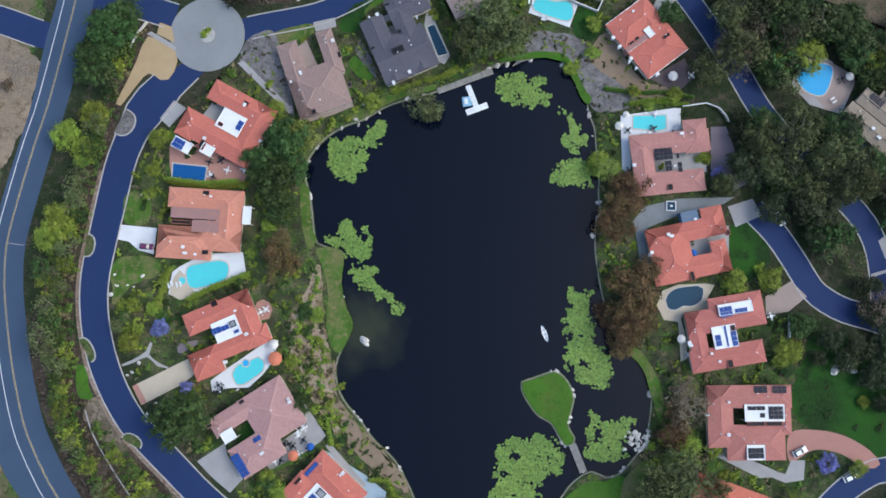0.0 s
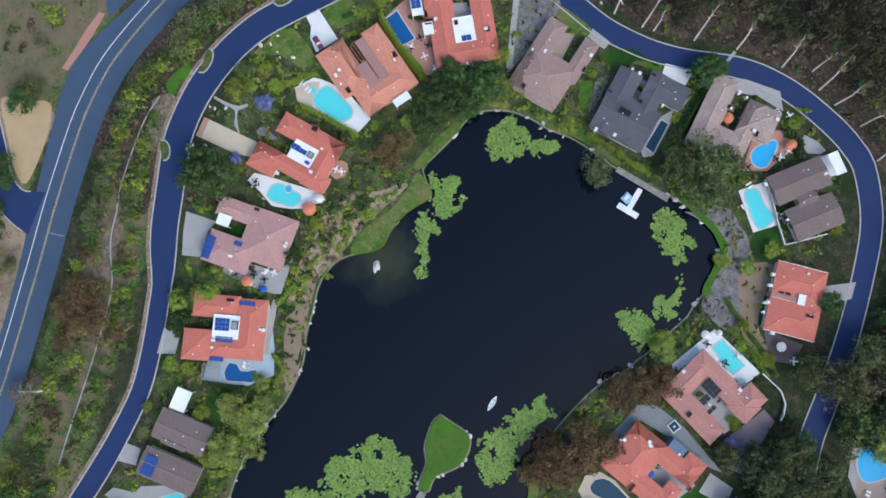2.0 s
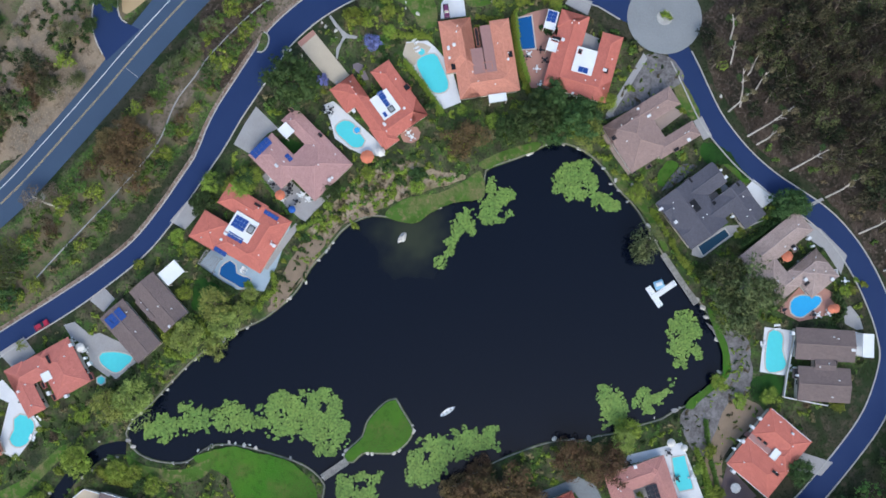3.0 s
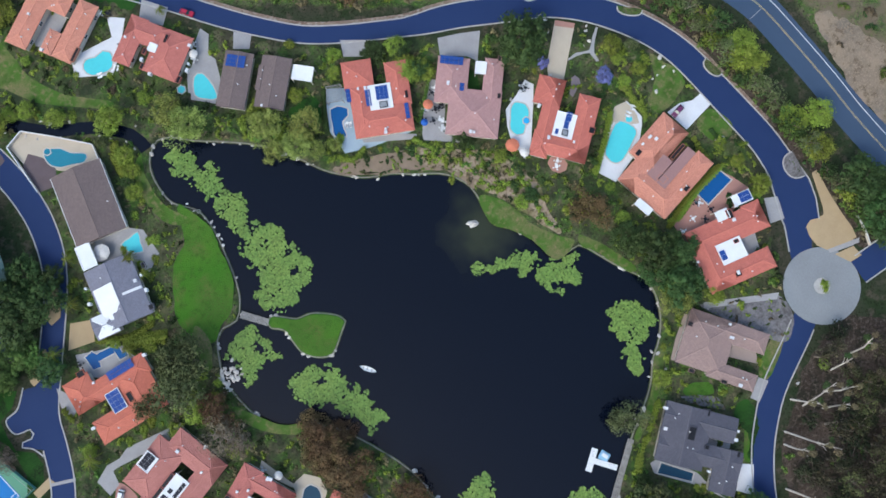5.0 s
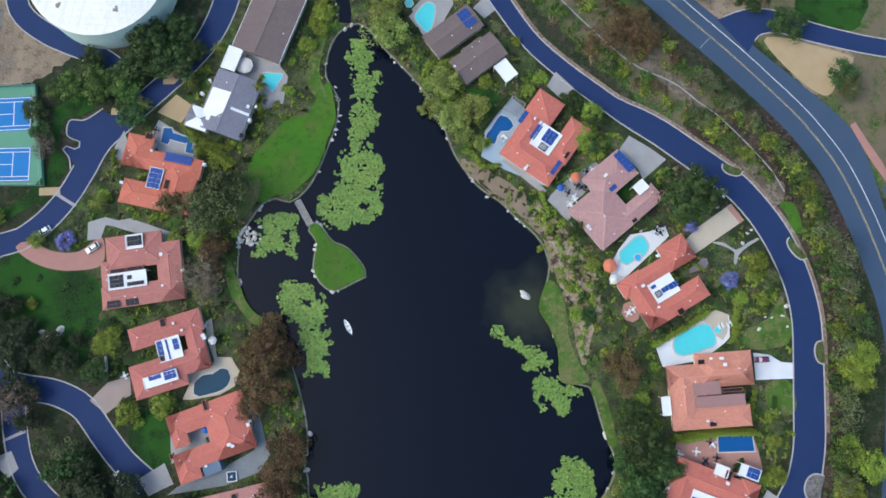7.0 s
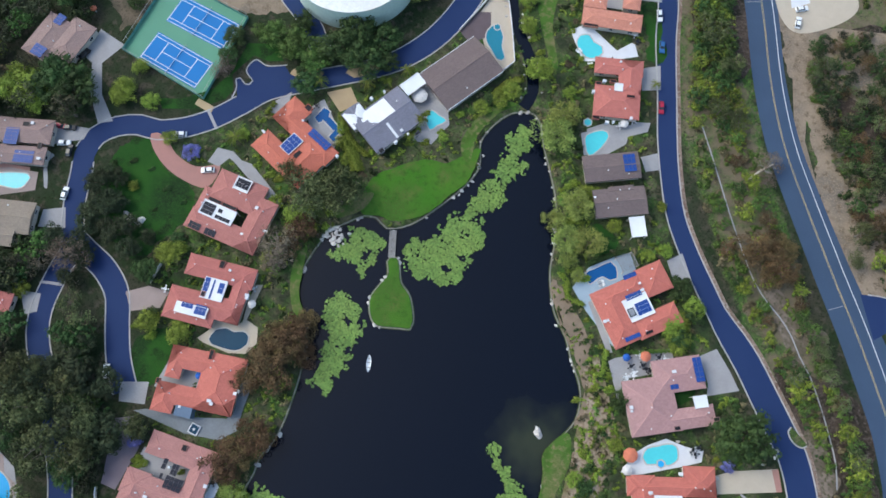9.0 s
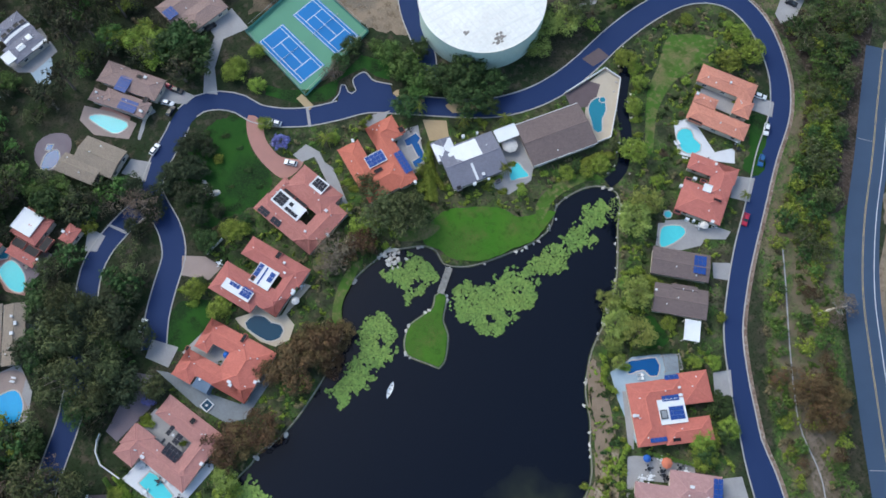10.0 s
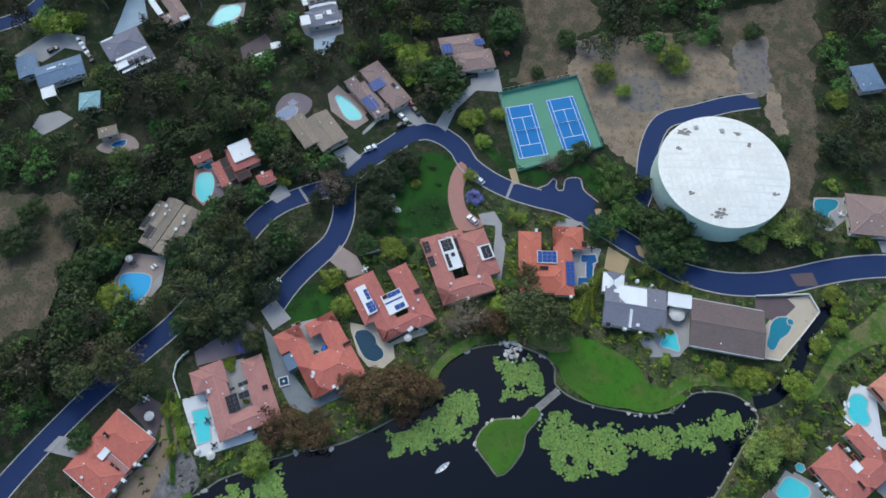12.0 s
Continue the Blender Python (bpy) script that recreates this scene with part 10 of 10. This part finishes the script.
tree('bare', 191.8, 76.6, 5.7)
tree('olive', 186.1, 52.6, 5.2)
tree('bare', 214.0, 40.9, 5.0)
tree('olive', 155.2, 112.1, 4.0)
tree('mid', 155.1, 101.0, 4.0)
tree('palm', 142.1, 84.6, 2.6)
tree('mid', 138.7, 94.9, 4.3)
tree('olive', 114.7, 57.1, 5.5)
tree('olive', 115.8, 65.7, 5.1)
tree('light', 120.2, 101.4, 5.4)
tree('bare', 131.2, 23.9, 7.0)
tree('bare', 139.4, 31.6, 4.4)
tree('bare', 132.0, -57.8, 4.5)
tree('olive', 169.1, -84.4, 3.9)
tree('olive', 173.6, -114.0, 4.4)
tree('mid', 132.2, -76.9, 2.7)
tree('mid', 107.0, -78.1, 4.3)
tree('light', 151.3, 48.7, 3.6)
tree('light', 138.1, 40.8, 3.1)
tree('mid', 204.2, 34.4, 4.4)
tree('light', 196.6, 7.7, 3.5)
tree('mid', 190.2, 51.5, 2.9)
tree('olive', 168.2, 61.2, 6.9)
tree('mid', 168.5, 52.7, 6.5)
tree('mid', 158.7, 47.6, 5.0)
tree('olive', 182.8, 71.0, 6.0)


BUSH = {k: [crown_mesh("bush", 77 + i, LEAF[k], clumps=14, leaves=17, spread=0.38, size=0.24, flat=0.75, hollow=0.15) for i in range(3)] for k in ("shrub", "dry", "dark", "light", "jacaranda")}
BUSH_WORDS = {"shrub": "rounded mid-green garden shrub", "dry": "dry brownish shrub on bare soil", "dark": "dense dark green shrub", "light": "bright green rounded shrub", "jacaranda": "violet flowering shrub"}


def bush(kind, x, y, r, rng, group):
    ob = new("shrub", rng.choice(BUSH[kind]))
    ob.matrix_basis = Matrix.Translation((x, y, GZ - 0.05)) @ Matrix.Rotation(rng.uniform(0, 6.28), 4, "Z") @ Matrix.Diagonal((r, r, r * rng.uniform(0.7, 1.0), 1))
    tagged(ob, BUSH_WORDS[kind], "shrub", group)


def leaning_gum(x, y, tx, ty, rng):
    """A tall gum: a bleached bole that leans out of a thin brown-olive crown."""
    dx, dy = tx - x, ty - y
    run = math.hypot(dx, dy)
    t = thing("leaning_gum", Matrix.Translation((x, y, GZ)) @ Matrix.Rotation(math.atan2(dy, dx), 4, "Z"), "tall gum tree with a bleached leaning trunk", "tree", "leaning gums")
    tall = 6.0 + 0.35 * run
    knee = Vector((0.45 * run, rng.uniform(-0.5, 0.5), 0.6 * tall))
    top = Vector((run, rng.uniform(-0.4, 0.4), tall))
    bm = bmesh.new()
    limb(bm, (0, 0, -0.2), knee, 0.34, 0.24, 7)
    limb(bm, knee, top, 0.24, 0.12, 7)
    part("trunk", bm, GUM_BARK, t)
    for i in range(6):
        p = knee.lerp(top, 0.12 * i + 0.1)
        a = i * 2.4 + rng.uniform(-0.5, 0.5)
        q = p + Vector((1.6 * math.cos(a) + 0.6, 1.8 * math.sin(a), rng.uniform(0.8, 1.7)))
        bm = bmesh.new()
        limb(bm, p, q, 0.12, 0.04, 5)
        part("branch", bm, GUM_BARK, t)
        if i > 2:
            linked("leaf_tuft", rng.choice(BUSH["dry" if i % 3 else "dark"]), t, Matrix.Translation(q) @ Matrix.Diagonal((1.3, 1.3, 0.8, 1)))
    mark_line([(x + dx * k / 12, y + dy * k / 12) for k in range(13)], 1.5)


GUM_RNG = random.Random(17)
for q in ((-63.0, 91.9, -66.5, 95.6), (-54.6, 97.7, -60.9, 108.5), (-42.7, 110.6, -47.6, 119.1), (-21.3, 131.5, -26.3, 138.0), (-15.5, 139.7, -16.8, 145.0), (-51.8, 100.5, -54.3, 103.6), (-2.3, 140.5, -3.5, 147.2), (7.7, 144.2, 7.9, 150.2), (20.1, 143.2, 15.6, 156.8), (-64.5, 95.9, -74.2, 93.5), (-72.6, 97.0, -77.9, 98.3), (-78.9, 93.8, -83.5, 92.1), (-68.6, 100.6, -73.3, 101.5), (-87.4, 94.3, -92.4, 91.9), (-33.5, 121.6, -38.0, 127.5), (-9.0, 138.4, -12.5, 146.0)):
    leaning_gum(*q, GUM_RNG)


def scatter(zone, count, kinds, sizes, seed, group, maker, gap=0.7, anywhere=False):
    rng = random.Random(seed)
    z = np.array(zone)
    lo, hi = z.min(0), z.max(0)
    placed = []
    tries = 0
    while len(placed) < count and tries < count * 14:
        tries += 1
        x, y = rng.uniform(lo[0], hi[0]), rng.uniform(lo[1], hi[1])
        r = rng.uniform(*sizes)
        if not inside(z, np.array([x]), np.array([y]))[0] or not (anywhere or free_at(x, y, r * 0.75)):
            continue
        if any((x - a) ** 2 + (y - b) ** 2 < (gap * (r + c)) ** 2 for a, b, c in placed):
            continue
        placed.append((x, y, r))
        maker(rng.choice(kinds), x, y, r, rng, group)


for q in LATER:
    bush(*q, random.Random(3), "street planting")
WOOD_PARTS = {}


def wood_tree(kind, x, y, r, rng, group):
    """One tree of a wood: only noted here, and joined with its like below."""
    WOOD_PARTS.setdefault((group, kind), []).append((x, y, r, rng.uniform(0, 6.28), WORDS[kind][1] * r * rng.uniform(0.85, 1.2), rng.uniform(-0.5, 0.5)))


def wood_shrub(kind, x, y, r, rng, group):
    WOOD_PARTS.setdefault((group, kind), []).append((x, y, r, rng.uniform(0, 6.28), -r * rng.uniform(0.7, 1.0), rng.uniform(-0.5, 0.5)))


FAR = {k: dict(v, clumps=int(v["clumps"] * 0.52), leaves=int(v["leaves"] * 0.36), spread=v["spread"] * 1.2, size=v["size"] * 1.5) for k, v in KINDS.items()}


def grow_woods():
    for (group, kind), rows in WOOD_PARTS.items():
        is_tree = rows[0][4] > 0
        kits = []
        for i in range(3):
            if is_tree:
                v, f = leaf_cloud(300 + i, **FAR[kind])
            else:
                v, f = leaf_cloud(400 + i, clumps=9, leaves=9, spread=0.48, size=0.32, flat=0.75, hollow=0.15)
            loops = np.concatenate([np.array(q) for q in f])
            kits.append((np.array(v), loops, len(f), np.array(CLOUD_TINT)))
        vs, ls, tint, base, nf = [], [], [], 0, 0
        for i, (x, y, r, a, h, c) in enumerate(rows):
            v, l, n, shade = kits[i % 3]
            ca, sa = math.cos(a), math.sin(a)
            bole, tall = (h * 0.55, h * 0.62) if is_tree else (-0.05, -h)
            w_ = np.stack([x + r * (ca * v[:, 0] - sa * v[:, 1]), y + r * (sa * v[:, 0] + ca * v[:, 1]), GZ + bole + tall * v[:, 2]], 1)
            vs.append(w_)
            ls.append(l + base)
            tint.append(shade * 0.6 + c)
            base += len(v)
            nf += n
        vs, ls = np.concatenate(vs), np.concatenate(ls)
        me = bpy.data.meshes.new("woodland")
        me.vertices.add(len(vs))
        me.vertices.foreach_set("co", vs.ravel())
        me.loops.add(len(ls))
        me.loops.foreach_set("vertex_index", ls.astype(np.int32))
        me.polygons.add(nf)
        me.polygons.foreach_set("loop_start", np.arange(nf, dtype=np.int32) * 3)
        me.attributes.new("tint", "FLOAT", "POINT").data.foreach_set("value", np.concatenate(tint).astype(np.float32))
        me.update(calc_edges=True)
        me.materials.append(LEAF[kind])
        ob = tagged(new("woodland" if is_tree else "undergrowth", me), (WORDS[kind][0] + " repeated as a wood") if is_tree else BUSH_WORDS[kind] + " in a thicket", "wood" if is_tree else "undergrowth", kind="stuff")
        if is_tree:
            bm, pale = bmesh.new(), bmesh.new()
            for i, (x, y, r, a, h, c) in enumerate(rows):
                fat = (0.05 if kind == "gum" else 0.035) * r + 0.08
                bole = pale if kind in ("bare", "olive", "gum") and i % 6 == 0 else bm
                lean = 0.5 * r if bole is pale else 0.3
                top = (x + lean * math.cos(a), y + lean * math.sin(a), GZ + h * 0.75)
                limb(bole, (x, y, GZ - 0.2), top, fat * 1.5, fat * 0.8, 5)
                for k in range(4):
                    b_ = a + k * 1.6
                    limb(bole, (x, y, GZ + h * (0.45 + 0.06 * k)), (x + 0.7 * r * math.cos(b_), y + 0.7 * r * math.sin(b_), GZ + h * (0.75 + 0.05 * k)), fat * 0.6, fat * 0.2, 4)
            part("trunks", bm, BARK, ob)
            if pale.faces:
                part("pale_trunks", pale, PALE_BARK, ob, "bleached pale gum trunks")
            else:
                pale.free()


scatter(STRIP_NORTH, 210, ("olive", "light", "mid", "light", "olive", "mid", "dark"), (2.8, 4.8), 1, "roadside trees", wood_tree, 0.5)
scatter(STRIP_NORTH, 200, ("shrub", "dark", "shrub", "dry"), (0.9, 2.0), 2, "roadside shrubs", wood_shrub, 0.5)
scatter(YARDS, 16, ("light", "olive", "light", "dark"), (1.8, 3.4), 26, "yard trees", wood_tree, 0.6)
scatter(YARDS, 90, ("shrub", "light", "dark", "dry"), (0.6, 1.5), 27, "yard shrubs", wood_shrub, 0.6)
scatter(BELT, 110, ("mid", "olive", "light", "mid", "olive", "dark"), (2.6, 4.4), 28, "belt trees", wood_tree, 0.46)
scatter(NOOK, 26, ("light", "dark", "light", "olive"), (2.2, 4.0), 25, "nook trees", wood_tree, 0.55)
scatter(STRIP_BEND, 44, ("dark", "light", "dark", "light", "olive"), (2.2, 4.2), 24, "bend trees", wood_tree, 0.55)
scatter(ROADSIDE, 60, ("olive", "mid", "light", "mid", "olive", "rust"), (2.3, 3.9), 29, "roadside trees", wood_tree, 0.48)
scatter(STRIP_SOUTH, 100, ("light", "olive", "mid", "light", "dark", "mid", "rust"), (1.8, 3.6), 3, "south strip trees", wood_tree, 0.6)
scatter(STRIP_SOUTH, 330, ("shrub", "dry", "dry", "light", "shrub"), (0.8, 2.0), 4, "roadside shrubs", wood_shrub, 0.5)
scatter(GROVE, 235, ("gum", "olive", "gum", "gum", "wood"), (3.0, 5.0), 5, "grove", wood_tree, 0.5)
scatter(GROVE, 160, ("dry", "shrub", "dry"), (0.9, 2.2), 6, "grove", wood_shrub, 0.5)
scatter(EAST_WOOD, 145, ("dark", "wood", "mid", "olive", "wood", "olive", "wood", "dark", "olive"), (3.0, 6.6), 7, "east wood", wood_tree, 0.45)
scatter(EAST_WOOD, 130, ("dark",), (1.0, 2.2), 8, "east wood", wood_shrub, 0.5)
scatter(SOUTH_WOOD, 560, ("wood", "dark", "wood", "gum", "wood", "olive", "mid", "dark", "olive", "wood", "gum", "mid"), (2.8, 6.4), 9, "south wood", wood_tree, 0.42)
scatter(SOUTH_WOOD, 240, ("dark", "dark", "dry"), (1.0, 2.4), 10, "south wood", wood_shrub, 0.5)
scatter(LOOP, 26, ("dark", "wood", "wood", "dark", "light"), (2.5, 4.5), 11, "loop", tree)
scatter(GARDENS, 40, ("dark", "light", "light", "olive"), (1.7, 3.0), 12, "garden trees", tree)
scatter(GARDENS, 120, ("shrub", "light", "dark", "light", "dry"), (0.9, 1.9), 13, "garden shrubs", bush, 0.6)
scatter(OUTER, 70, ("dark", "rust", "olive", "light"), (2.4, 4.6), 15, "outer trees", wood_tree, 0.5)
scatter(BRUSH, 70, ("wood", "olive", "dark", "rust", "wood"), (1.8, 3.4), 21, "brush", wood_tree, 0.45)
scatter(BRUSH, 150, ("dark", "dry", "dark"), (0.8, 2.0), 22, "brush", wood_shrub, 0.4)
scatter(THICKET, 75, ("rust", "olive", "wood", "dark", "bare", "mid", "wood"), (1.6, 3.4), 31, "thicket", wood_tree, 0.48)
scatter(THICKET, 170, ("dark", "dry", "shrub", "dark"), (0.8, 1.9), 32, "thicket", wood_shrub, 0.45)
scatter(FIELD, 60, ("dark", "dry", "shrub", "dark"), (0.8, 2.2), 23, "field", wood_shrub, 0.6)
scatter(OUTER, 260, ("dark", "dry", "shrub"), (0.8, 2.2), 16, "outer shrubs", wood_shrub, 0.5)
scatter(GARDENS, 1420, ("shrub", "light", "dark", "light", "dry"), (0.45, 1.5), 14, "gardens", wood_shrub, 0.6)
for i, (bed, soil) in enumerate(DOTTED):
    scatter(bed, 52 if soil == MULCH else 34, ("shrub", "light", "dry", "light", "dark"), (0.6, 1.7) if soil == MULCH else (0.3, 0.9), 40 + i, "gravel beds", wood_shrub, 0.75, True)
grow_woods()
